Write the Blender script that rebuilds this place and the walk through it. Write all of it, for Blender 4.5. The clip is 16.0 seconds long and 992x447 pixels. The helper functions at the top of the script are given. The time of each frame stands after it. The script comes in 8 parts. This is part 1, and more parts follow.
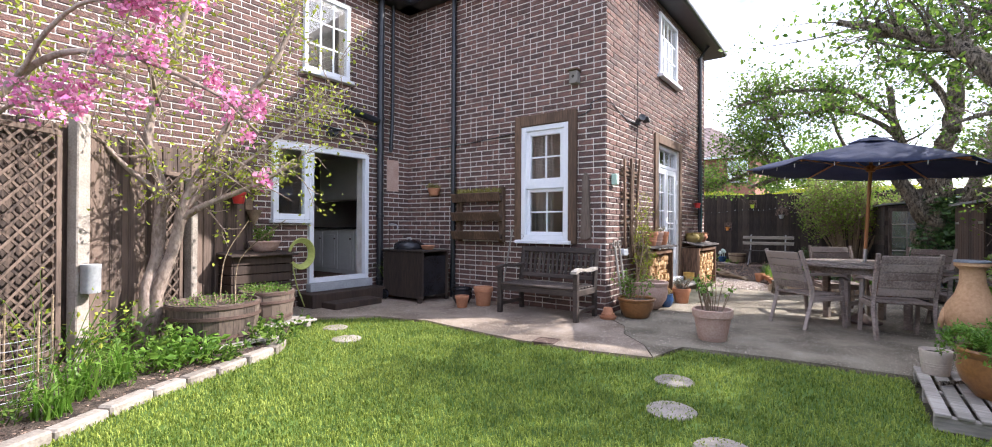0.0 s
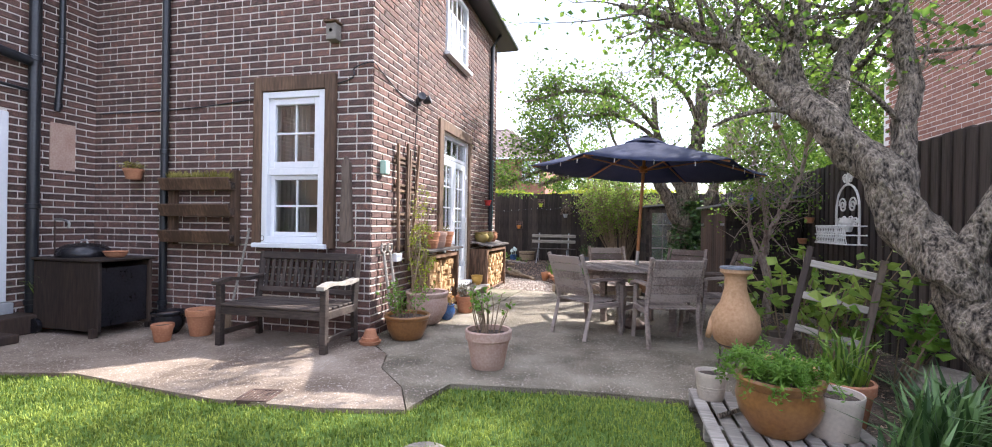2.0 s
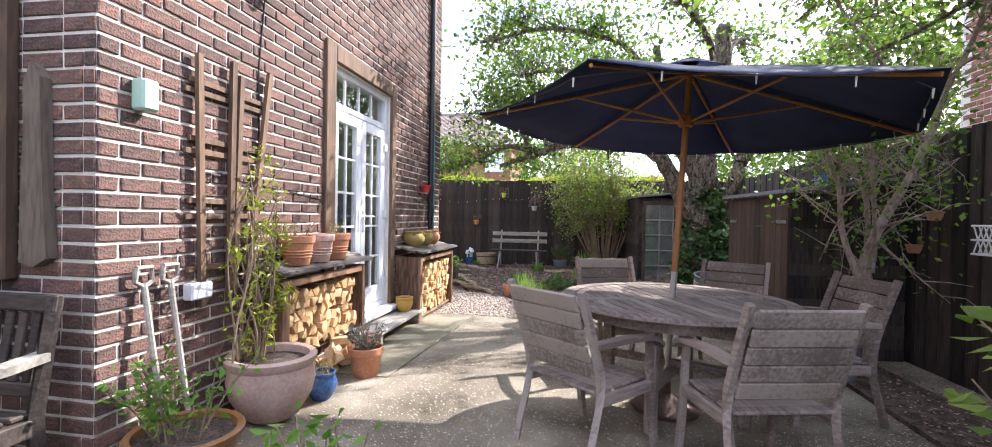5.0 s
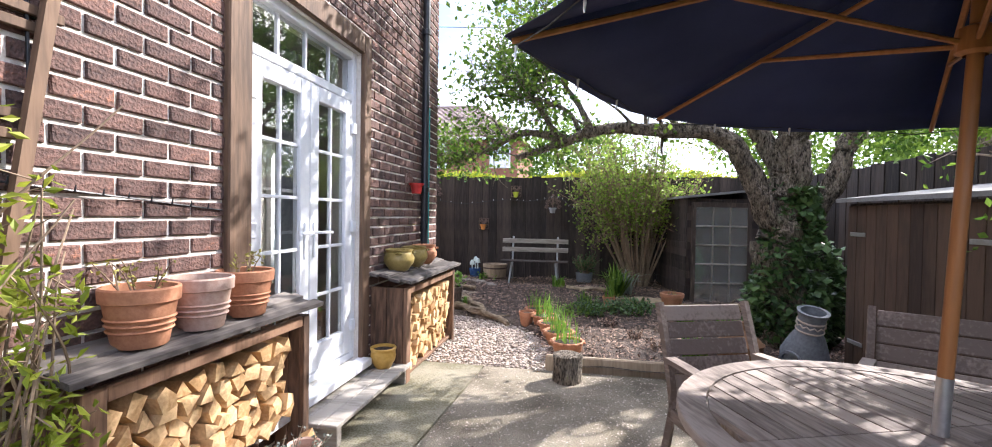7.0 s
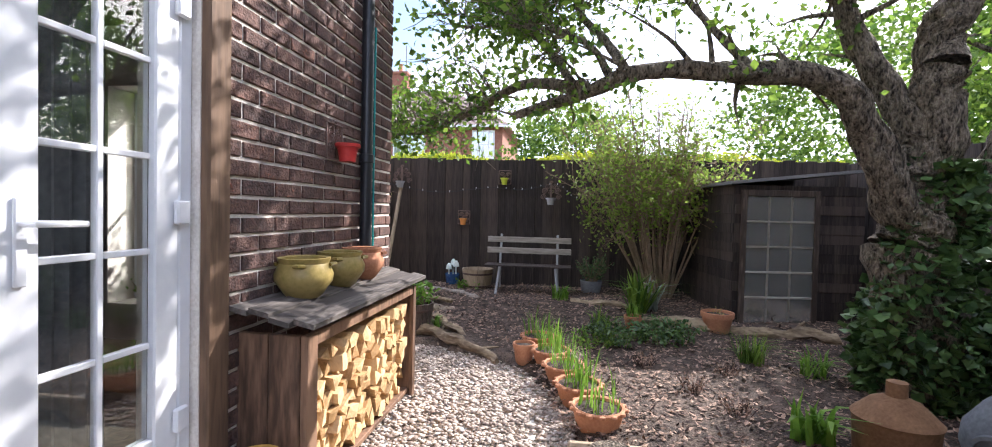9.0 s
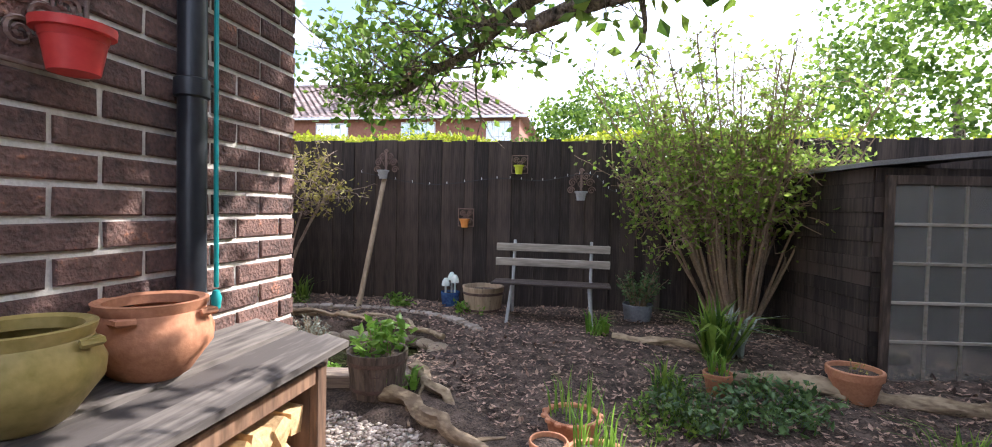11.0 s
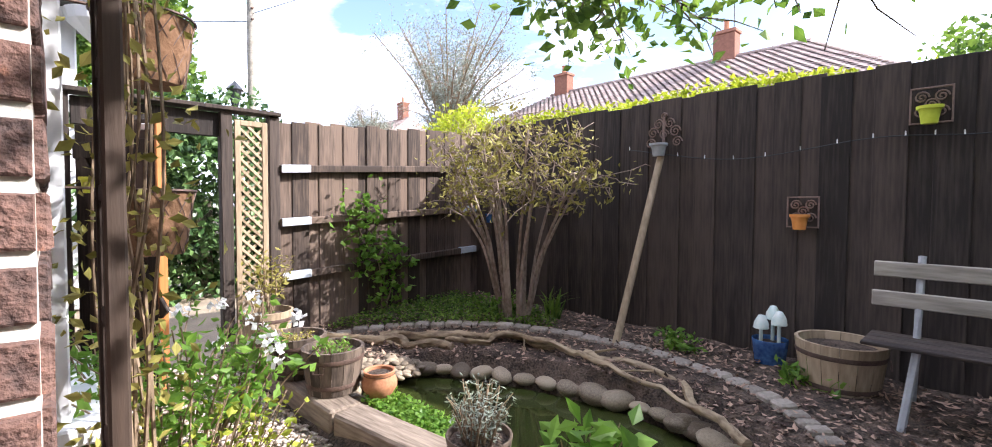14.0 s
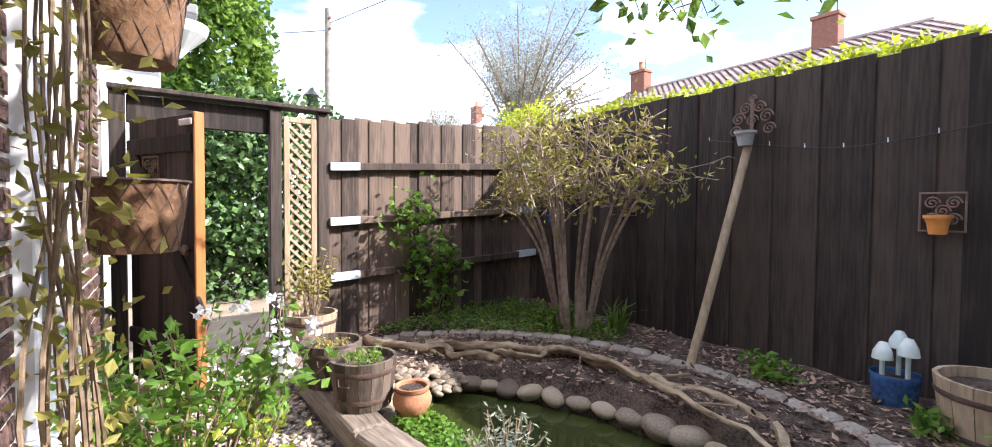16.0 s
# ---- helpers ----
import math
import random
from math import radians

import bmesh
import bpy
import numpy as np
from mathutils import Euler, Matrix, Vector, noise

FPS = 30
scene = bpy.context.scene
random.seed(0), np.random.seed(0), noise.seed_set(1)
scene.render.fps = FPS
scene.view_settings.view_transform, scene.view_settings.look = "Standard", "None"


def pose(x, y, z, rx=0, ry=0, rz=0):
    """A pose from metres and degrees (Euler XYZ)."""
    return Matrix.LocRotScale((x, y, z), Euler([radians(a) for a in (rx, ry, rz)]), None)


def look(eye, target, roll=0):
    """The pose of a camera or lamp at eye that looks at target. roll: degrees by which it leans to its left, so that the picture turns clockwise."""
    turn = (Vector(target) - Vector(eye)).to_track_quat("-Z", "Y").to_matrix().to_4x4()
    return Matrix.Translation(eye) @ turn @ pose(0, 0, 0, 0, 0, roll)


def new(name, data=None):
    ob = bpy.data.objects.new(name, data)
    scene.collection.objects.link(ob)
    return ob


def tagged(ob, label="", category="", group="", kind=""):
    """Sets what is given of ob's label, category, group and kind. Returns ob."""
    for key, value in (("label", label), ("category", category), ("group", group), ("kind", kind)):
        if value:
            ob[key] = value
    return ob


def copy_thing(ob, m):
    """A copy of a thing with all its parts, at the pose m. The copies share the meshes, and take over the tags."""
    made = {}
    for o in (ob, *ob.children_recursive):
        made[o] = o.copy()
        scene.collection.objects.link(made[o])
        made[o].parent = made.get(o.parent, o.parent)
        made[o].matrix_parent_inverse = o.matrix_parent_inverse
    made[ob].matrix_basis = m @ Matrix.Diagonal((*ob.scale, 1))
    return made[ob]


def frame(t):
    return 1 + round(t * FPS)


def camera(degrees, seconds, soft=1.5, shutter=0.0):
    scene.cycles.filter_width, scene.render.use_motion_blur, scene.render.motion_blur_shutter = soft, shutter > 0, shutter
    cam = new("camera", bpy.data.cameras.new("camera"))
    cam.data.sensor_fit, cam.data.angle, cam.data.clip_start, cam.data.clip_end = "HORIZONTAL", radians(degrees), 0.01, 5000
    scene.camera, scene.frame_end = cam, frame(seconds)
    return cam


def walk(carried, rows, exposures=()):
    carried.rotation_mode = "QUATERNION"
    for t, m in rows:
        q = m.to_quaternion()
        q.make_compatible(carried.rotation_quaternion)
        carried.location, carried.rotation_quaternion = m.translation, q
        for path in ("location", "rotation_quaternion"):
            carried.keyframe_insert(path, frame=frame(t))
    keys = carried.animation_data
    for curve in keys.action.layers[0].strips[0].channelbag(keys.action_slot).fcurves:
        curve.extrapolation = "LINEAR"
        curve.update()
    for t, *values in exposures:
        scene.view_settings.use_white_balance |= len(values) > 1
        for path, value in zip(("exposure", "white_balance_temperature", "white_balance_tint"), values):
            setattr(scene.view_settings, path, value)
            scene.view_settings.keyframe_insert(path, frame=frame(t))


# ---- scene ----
cam = camera(92.2, 16.0, soft=1.0)
METRES, EYE, TILT, LEAN, TURN = 12.4, 1.22, 0.0, 0.0, 36.6
ROWS = [
    (0.0, 0.0, 0.0, 0.0, -0.0, 0.37, -0.31),
    (0.5, 0.0156, 0.0181, 0.0016, -4.82, 0.3, -0.44),
    (1.0, 0.0281, 0.0472, 0.0009, -12.6, 0.26, -0.64),
    (1.5, 0.0454, 0.0754, 0.0021, -19.65, 0.19, -0.81),
    (2.0, 0.0635, 0.102, 0.0044, -22.51, 0.05, -0.85),
    (2.5, 0.0797, 0.134, 0.0055, -24.52, -0.1, -0.9),
    (3.0, 0.1021, 0.1661, 0.0063, -25.88, -0.24, -0.94),
    (3.5, 0.1188, 0.2021, 0.006, -26.21, -0.28, -0.94),
    (4.0, 0.1391, 0.2375, 0.0059, -26.39, -0.41, -0.94),
    (6.5, 0.2219, 0.4082, 0.0147, -26.63, -0.97, -1.03),
    (7.0, 0.2327, 0.4426, 0.0177, -26.23, -1.05, -0.93),
    (7.5, 0.2447, 0.4786, 0.0179, -25.86, -1.22, -1.0),
    (8.0, 0.2617, 0.5157, 0.0167, -25.47, -1.33, -1.05),
    (8.5, 0.2777, 0.5499, 0.0143, -26.07, -1.36, -1.11),
    (9.0, 0.3004, 0.584, 0.0113, -28.4, -1.4, -1.31),
    (11.5, 0.3872, 0.7398, 0.0113, -24.14, -1.84, -1.13),
    (12.0, 0.3957, 0.765, 0.0099, -15.73, -2.08, -0.86),
    (12.5, 0.4093, 0.7895, 0.007, -9.99, -2.16, -0.73),
    (13.0, 0.4191, 0.8134, 0.0067, -2.16, -2.28, -0.57),
    (13.5, 0.4256, 0.8357, 0.0061, 3.76, -2.26, -0.5),
    (14.0, 0.4353, 0.8519, 0.0062, 10.14, -2.21, -0.34),
    (14.5, 0.4399, 0.8585, 0.0055, 17.86, -2.17, -0.09),
    (15.0, 0.4442, 0.8624, 0.0045, 21.26, -2.07, -0.11),
    (15.5, 0.4455, 0.8698, 0.0035, 22.06, -2.0, -0.21),
    (16.0, 0.4412, 0.8854, 0.0034, 19.01, -1.86, -0.49),
]
walk(cam, [(t, pose(0, 0, EYE, TILT, LEAN, TURN) @ pose(METRES * x, METRES * y, METRES * z, 90 + pitch, roll, yaw)) for t, x, y, z, yaw, pitch, roll in ROWS],
     [(t, stops, 6350, 13) for t, stops in ((0.0, 1.25), (1.0, 1.35), (2.5, 1.55), (6.5, 1.5), (8.5, 1.3), (9.2, 1.3), (11.3, 1.5), (12.5, 1.65), (14.0, 1.45), (16.0, 1.45))])

# ---- light ----
SUN_DIR = Vector((0.57, 0.57, 0.60)).normalized()
sun = new("sun", bpy.data.lights.new("sun", "SUN"))
sun.data.energy, sun.data.angle, sun.data.color = 4.4, radians(0.6), (1.0, 0.96, 0.92)
sun.matrix_world = look(SUN_DIR * 60, (0, 0, 0))
world = bpy.data.worlds.new("sky")
scene.world = world
world.use_nodes = True
wn, wl = world.node_tree.nodes, world.node_tree.links
sky = wn.new("ShaderNodeTexSky")
sky.sky_type, sky.sun_disc = "NISHITA", False
sky.sun_elevation, sky.sun_rotation = math.asin(SUN_DIR.z), radians(45)
sky.air_density, sky.dust_density, sky.ozone_density = 1.0, 1.5, 1.0
wtc = wn.new("ShaderNodeTexCoord")
wmap = wn.new("ShaderNodeMapping")
wmap.inputs["Scale"].default_value = (1.0, 1.0, 2.6)
cloud = wn.new("ShaderNodeTexNoise")
cloud.inputs["Scale"].default_value, cloud.inputs["Detail"].default_value, cloud.inputs["Roughness"].default_value = 2.1, 7.0, 0.55
cramp = wn.new("ShaderNodeValToRGB")
cramp.color_ramp.elements[0].position, cramp.color_ramp.elements[1].position = 0.42, 0.60
cmix = wn.new("ShaderNodeMix")
cmix.data_type = "RGBA"
cmix.inputs[7].default_value = (9.3, 9.7, 11.8, 1)
wl.new(wtc.outputs["Generated"], wmap.inputs["Vector"])
wl.new(wmap.outputs["Vector"], cloud.inputs["Vector"])
wl.new(cloud.outputs["Fac"], cramp.inputs["Fac"])
wl.new(cramp.outputs["Color"], cmix.inputs[0])
wl.new(sky.outputs["Color"], cmix.inputs[6])
wl.new(cmix.outputs[2], wn["Background"].inputs["Color"])
wn["Background"].inputs["Strength"].default_value = 0.15

# ---- materials ----
MATS = {}


def mat(name, c1, c2, scale=6.0, rough=0.8, bump=0.3, fine=60.0, metal=0.0, c3=None, stretch=(1, 1, 1), island=0.0, objrand=0.0, trans=0.0, spec=0.4, bdist=0.01, tight=0.17):
    """A surface of two mixed colours in large patches and fine grain, with relief."""
    if name in MATS:
        return MATS[name]
    m = bpy.data.materials.new(name)
    m.use_nodes = True
    n, l = m.node_tree.nodes, m.node_tree.links
    b = n["Principled BSDF"]
    b.inputs["Roughness"].default_value, b.inputs["Metallic"].default_value = rough, metal
    b.inputs["Specular IOR Level"].default_value = spec
    tc, mp = n.new("ShaderNodeTexCoord"), n.new("ShaderNodeMapping")
    mp.inputs["Scale"].default_value = stretch
    l.new(tc.outputs["Object"], mp.inputs["Vector"])
    big, small = n.new("ShaderNodeTexNoise"), n.new("ShaderNodeTexNoise")
    for t, s, d in ((big, scale, 5.0), (small, fine, 4.0)):
        t.inputs["Scale"].default_value, t.inputs["Detail"].default_value = s, d
        l.new(mp.outputs["Vector"], t.inputs["Vector"])
    add = n.new("ShaderNodeMath")
    add.operation = "MULTIPLY_ADD"
    add.inputs[1].default_value = 0.5
    l.new(small.outputs["Fac"], add.inputs[0])
    half = n.new("ShaderNodeMath")
    half.operation = "MULTIPLY"
    half.inputs[1].default_value = 0.5
    l.new(big.outputs["Fac"], half.inputs[0])
    l.new(half.outputs[0], add.inputs[2])
    last = add.outputs[0]
    for amount, node, out in ((island, "ShaderNodeNewGeometry", "Random Per Island"), (objrand, "ShaderNodeObjectInfo", "Random")):
        if amount:
            src, sub, mul = n.new(node), n.new("ShaderNodeMath"), n.new("ShaderNodeMath")
            sub.operation, sub.inputs[1].default_value = "SUBTRACT", 0.5
            mul.operation, mul.inputs[1].default_value = "MULTIPLY_ADD", amount
            l.new(src.outputs[out], sub.inputs[0])
            l.new(sub.outputs[0], mul.inputs[0])
            l.new(last, mul.inputs[2])
            last = mul.outputs[0]
    ramp = n.new("ShaderNodeValToRGB")
    e = ramp.color_ramp.elements
    e[0].position, e[1].position = 0.5 - tight, 0.5 + tight
    e[0].color, e[1].color = (*c1, 1), (*c2, 1)
    if c3:
        x = e.new(0.57 + tight)
        x.color = (*c3, 1)
    l.new(last, ramp.inputs["Fac"])
    l.new(ramp.outputs["Color"], b.inputs["Base Color"])
    if bump:
        bp = n.new("ShaderNodeBump")
        bp.inputs["Strength"].default_value, bp.inputs["Distance"].default_value = bump, bdist
        l.new(add.outputs[0], bp.inputs["Height"])
        l.new(bp.outputs["Normal"], b.inputs["Normal"])
    if trans:
        tr, mx = n.new("ShaderNodeBsdfTranslucent"), n.new("ShaderNodeMixShader")
        l.new(ramp.outputs["Color"], tr.inputs["Color"])
        mx.inputs[0].default_value = trans
        l.new(b.outputs[0], mx.inputs[1])
        l.new(tr.outputs[0], mx.inputs[2])
        l.new(mx.outputs[0], n["Material Output"].inputs["Surface"])
    MATS[name] = m
    return m


def glass_mat():
    m = bpy.data.materials.new("window_glass")
    m.use_nodes = True
    b = m.node_tree.nodes["Principled BSDF"]
    b.inputs["Base Color"].default_value = (0.93, 0.96, 0.95, 1)
    b.inputs["Roughness"].default_value, b.inputs["Transmission Weight"].default_value, b.inputs["IOR"].default_value = 0.0, 1.0, 1.75
    return m


GLASS = glass_mat()
BRICK_O = mat("brick_clay", (0.070, 0.046, 0.042), (0.195, 0.108, 0.086), 14, 0.9, 1.0, 75, c3=(0.34, 0.15, 0.095), objrand=0.20, bdist=0.022, tight=0.15)
BRICK_I = mat("brick_clay_joined", (0.070, 0.046, 0.042), (0.195, 0.108, 0.086), 14, 0.9, 1.0, 75, c3=(0.34, 0.15, 0.095), island=0.20, bdist=0.022, tight=0.15)
REDBRICK = mat("orange_brick", (0.20, 0.085, 0.058), (0.32, 0.15, 0.10), 9, 0.9, 0.4, 60, island=0.3)
MORTAR = mat("mortar", (0.58, 0.53, 0.47), (0.77, 0.73, 0.67), 5, 0.95, 0.5, 90, tight=0.13)
UPVC = mat("white_upvc", (0.72, 0.74, 0.77), (0.80, 0.81, 0.83), 3, 0.3, 0.02, 30, spec=0.5)
DARKWOOD = mat("dark_stained_wood", (0.022, 0.015, 0.012), (0.065, 0.042, 0.030), 5, 0.75, 0.5, 45, stretch=(1, 1, 0.12), objrand=0.2)
BENCHWOOD = mat("old_bench_wood", (0.030, 0.022, 0.019), (0.085, 0.064, 0.052), 7, 0.7, 0.5, 60, stretch=(0.2, 1, 1), objrand=0.2, tight=0.12)
FENCEWOOD = mat("black_brown_fence", (0.022, 0.017, 0.015), (0.078, 0.058, 0.048), 7, 0.85, 0.7, 50, stretch=(1, 1, 0.07), objrand=0.22, tight=0.12)
BROWNFENCE = mat("brown_fence", (0.045, 0.032, 0.026), (0.17, 0.12, 0.092), 6, 0.85, 0.6, 40, stretch=(1, 1, 0.1), objrand=0.25, tight=0.12)
FRAMEWOOD = mat("brown_frame_wood", (0.075, 0.045, 0.028), (0.19, 0.115, 0.07), 4, 0.75, 0.5, 40, stretch=(1, 1, 0.12), objrand=0.2, tight=0.12)
SHEDWOOD = mat("shed_door_wood", (0.038, 0.023, 0.016), (0.095, 0.058, 0.038), 4, 0.75, 0.5, 40, stretch=(1, 1, 0.15), objrand=0.25)
SCROLL = mat("rusty_scrollwork", (0.13, 0.085, 0.07), (0.26, 0.18, 0.15), 12, 0.7, 0.3, 80)
STOREWOOD = mat("store_wood", (0.075, 0.042, 0.026), (0.26, 0.15, 0.092), 4, 0.75, 0.5, 40, stretch=(1, 1, 0.15), objrand=0.25, tight=0.11)
ROOFWOOD = mat("weathered_boards", (0.065, 0.055, 0.05), (0.19, 0.165, 0.145), 5, 0.85, 0.6, 50, stretch=(1, 0.1, 1), objrand=0.3, tight=0.1)
TEAK = mat("weathered_teak", (0.17, 0.13, 0.11), (0.36, 0.295, 0.255), 6, 0.75, 0.45, 55, stretch=(1, 0.15, 1), objrand=0.25, tight=0.1)
PALEWOOD = mat("pale_timber", (0.27, 0.20, 0.13), (0.45, 0.35, 0.24), 5, 0.8, 0.45, 50, stretch=(1, 1, 0.15), objrand=0.2, tight=0.12)
GREYWOOD = mat("grey_timber", (0.22, 0.20, 0.17), (0.42, 0.38, 0.33), 5, 0.85, 0.5, 50, stretch=(0.12, 1, 1), objrand=0.2, tight=0.11)
SLEEPER = mat("sleeper_wood", (0.12, 0.09, 0.07), (0.30, 0.24, 0.19), 5, 0.9, 0.7, 50, stretch=(0.12, 1, 1), tight=0.1)
LOGWOOD = mat("split_logs", (0.42, 0.25, 0.11), (0.72, 0.50, 0.27), 8, 0.8, 0.6, 60, objrand=0.45)
POLEWOOD = mat("varnished_pole", (0.30, 0.115, 0.035), (0.47, 0.20, 0.07), 6, 0.4, 0.2, 50, stretch=(1, 1, 0.1))
BARRELWOOD = mat("barrel_oak", (0.055, 0.040, 0.032), (0.16, 0.12, 0.094), 5, 0.8, 0.5, 50, stretch=(1, 1, 0.15), objrand=0.2, tight=0.11)
TERRA = mat("terracotta", (0.38, 0.16, 0.085), (0.56, 0.27, 0.15), 7, 0.85, 0.25, 60, objrand=0.15)
PINKPOT = mat("bleached_terracotta", (0.42, 0.26, 0.20), (0.60, 0.45, 0.37), 5, 0.85, 0.3, 50)
BROWNPOT = mat("glazed_brown", (0.19, 0.085, 0.03), (0.34, 0.165, 0.06), 4, 0.3, 0.1, 40)
CREAMPOT = mat("stoneware", (0.45, 0.39, 0.32), (0.62, 0.54, 0.45), 5, 0.7, 0.3, 50)
GREENPOT = mat("olive_glaze", (0.18, 0.15, 0.03), (0.38, 0.28, 0.10), 5, 0.35, 0.15, 40, objrand=0.3)
YELLOWPOT = mat("yellow_glaze", (0.50, 0.28, 0.05), (0.65, 0.40, 0.11), 5, 0.45, 0.1, 40)
BLUEPOT = mat("blue_glaze", (0.02, 0.045, 0.16), (0.07, 0.17, 0.34), 9, 0.25, 0.1, 40)
REDPLASTIC = mat("red_paint", (0.50, 0.03, 0.03), (0.62, 0.06, 0.05), 5, 0.45, 0.05, 40)
LIMEPAINT = mat("lime_paint", (0.50, 0.58, 0.04), (0.62, 0.70, 0.08), 5, 0.5, 0.05, 40)
ORANGEPAINT = mat("orange_paint", (0.65, 0.23, 0.05), (0.76, 0.33, 0.09), 5, 0.6, 0.05, 40)
GREYPAINT = mat("grey_paint", (0.30, 0.31, 0.32), (0.42, 0.43, 0.44), 5, 0.6, 0.05, 40)
GALV = mat("galvanised_steel", (0.50, 0.55, 0.62), (0.66, 0.70, 0.76), 8, 0.55, 0.1, 50, metal=0.2)
IRON = mat("cast_iron", (0.07, 0.048, 0.04), (0.16, 0.10, 0.08), 12, 0.65, 0.4, 80, metal=0.3)
BLACKPIPE = mat("black_pipe", (0.012, 0.014, 0.018), (0.026, 0.029, 0.034), 5, 0.35, 0.05, 40, spec=0.5)
BLACK = mat("black_enamel", (0.01, 0.01, 0.012), (0.022, 0.022, 0.026), 5, 0.25, 0.05, 40)
STEEL = mat("steel", (0.50, 0.50, 0.50), (0.66, 0.66, 0.66), 9, 0.32, 0.05, 60, metal=0.9)
WHITEMETAL = mat("white_painted_iron", (0.66, 0.64, 0.60), (0.80, 0.79, 0.76), 12, 0.5, 0.1, 60)
FABRIC = mat("navy_canvas", (0.034, 0.042, 0.090), (0.062, 0.074, 0.140), 4, 0.85, 0.2, 300, trans=0.35)
CONCRETE = mat("exposed_aggregate", (0.095, 0.078, 0.052), (0.34, 0.295, 0.22), 1.7, 0.95, 1.0, 130, c3=(0.48, 0.44, 0.38), bdist=0.015, tight=0.1)
CONCRETE2 = mat("pinkish_aggregate", (0.14, 0.10, 0.07), (0.38, 0.305, 0.235), 1.6, 0.95, 1.0, 150, c3=(0.54, 0.46, 0.38), bdist=0.015, tight=0.1)
SLABMOSS = mat("mossy_concrete", (0.13, 0.12, 0.065), (0.31, 0.28, 0.21), 2.2, 0.95, 0.5, 80, tight=0.1)
STONE = mat("pale_stone", (0.20, 0.17, 0.14), (0.40, 0.35, 0.30), 6, 0.9, 0.6, 50, objrand=0.2)
COBBLE = mat("pond_cobble", (0.12, 0.09, 0.062), (0.38, 0.31, 0.22), 9, 0.6, 0.3, 60, objrand=0.45)
PEBBLE = mat("pebbles", (0.28, 0.22, 0.18), (0.62, 0.53, 0.45), 30, 0.85, 0.3, 90, island=0.6)
SOIL = mat("soil", (0.030, 0.021, 0.016), (0.14, 0.10, 0.076), 9, 0.95, 1.0, 70, bdist=0.03, tight=0.09)
BARK_CHIP = mat("bark_chips", (0.05, 0.030, 0.024), (0.40, 0.27, 0.20), 20, 0.9, 0.4, 80, island=0.6)
EARTH = mat("ground_earth", (0.07, 0.06, 0.04), (0.14, 0.12, 0.08), 1.0, 0.95, 0.6, 30)
BARK = mat("tree_bark", (0.024, 0.018, 0.013), (0.40, 0.33, 0.25), 24, 0.95, 1.0, 75, c3=(0.27, 0.27, 0.11), stretch=(1, 1, 0.4), bdist=0.15, tight=0.12)
SMOOTHBARK = mat("smooth_bark", (0.18, 0.13, 0.10), (0.38, 0.30, 0.25), 6, 0.85, 0.5, 40, stretch=(1, 1, 0.5), bdist=0.02, tight=0.1)
TWIG = mat("twigs", (0.16, 0.11, 0.07), (0.33, 0.24, 0.16), 9, 0.85, 0.3, 50)
DEADWOOD = mat("bleached_branch", (0.15, 0.105, 0.066), (0.40, 0.31, 0.20), 7, 0.85, 0.6, 50, stretch=(0.3, 0.3, 1), bdist=0.02, tight=0.1)
LAWN = mat("lawn_soil", (0.055, 0.10, 0.014), (0.10, 0.17, 0.03), 3, 0.95, 0.6, 60, tight=0.1)
GRASS = mat("grass_blades", (0.10, 0.165, 0.02), (0.36, 0.42, 0.08), 1.3, 0.6, 0, 20, island=0.35, trans=0.3)
LEAF = mat("fresh_leaves", (0.06, 0.13, 0.018), (0.22, 0.34, 0.055), 2, 0.55, 0, 20, island=0.5, trans=0.5)
LEAFY = mat("yellow_green_leaves", (0.20, 0.26, 0.02), (0.42, 0.46, 0.06), 2, 0.55, 0, 20, island=0.5, trans=0.4)
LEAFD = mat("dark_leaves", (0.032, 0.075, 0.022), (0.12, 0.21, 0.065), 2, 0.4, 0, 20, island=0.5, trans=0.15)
LEAFB = mat("bright_leaves", (0.10, 0.22, 0.025), (0.22, 0.38, 0.06), 2, 0.45, 0, 20, island=0.4, trans=0.5)
LEAFBUSH = mat("young_bush_leaves", (0.15, 0.25, 0.035), (0.36, 0.47, 0.10), 2, 0.5, 0, 20, island=0.5, trans=0.55)
LEAFTAN = mat("tan_leaves", (0.20, 0.18, 0.035), (0.40, 0.36, 0.10), 2, 0.6, 0, 20, island=0.5, trans=0.3)
BLOSSOM = mat("pink_blossom", (0.62, 0.16, 0.36), (0.86, 0.42, 0.60), 3, 0.6, 0, 20, island=0.5, trans=0.35)
WHITEFLOWER = mat("white_petals", (0.80, 0.80, 0.82), (0.88, 0.88, 0.88), 3, 0.6, 0, 20, trans=0.3)
SILVERLEAF = mat("silver_leaves", (0.20, 0.23, 0.18), (0.36, 0.40, 0.34), 3, 0.7, 0, 20, island=0.4, trans=0.2)
HEDGELIME = mat("lime_hedge", (0.30, 0.36, 0.02), (0.52, 0.56, 0.05), 3, 0.6, 0, 20, island=0.4, trans=0.4)
TILES = mat("roof_tiles", (0.22, 0.16, 0.14), (0.38, 0.295, 0.26), 2, 0.9, 0.5, 18, island=0.3)
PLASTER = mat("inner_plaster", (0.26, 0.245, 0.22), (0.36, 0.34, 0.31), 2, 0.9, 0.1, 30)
CABINET = mat("cream_paint", (0.66, 0.66, 0.62), (0.74, 0.74, 0.70), 3, 0.4, 0.03, 30)
HOSE = mat("yellow_hose", (0.40, 0.44, 0.10), (0.55, 0.58, 0.20), 8, 0.4, 0.1, 30)
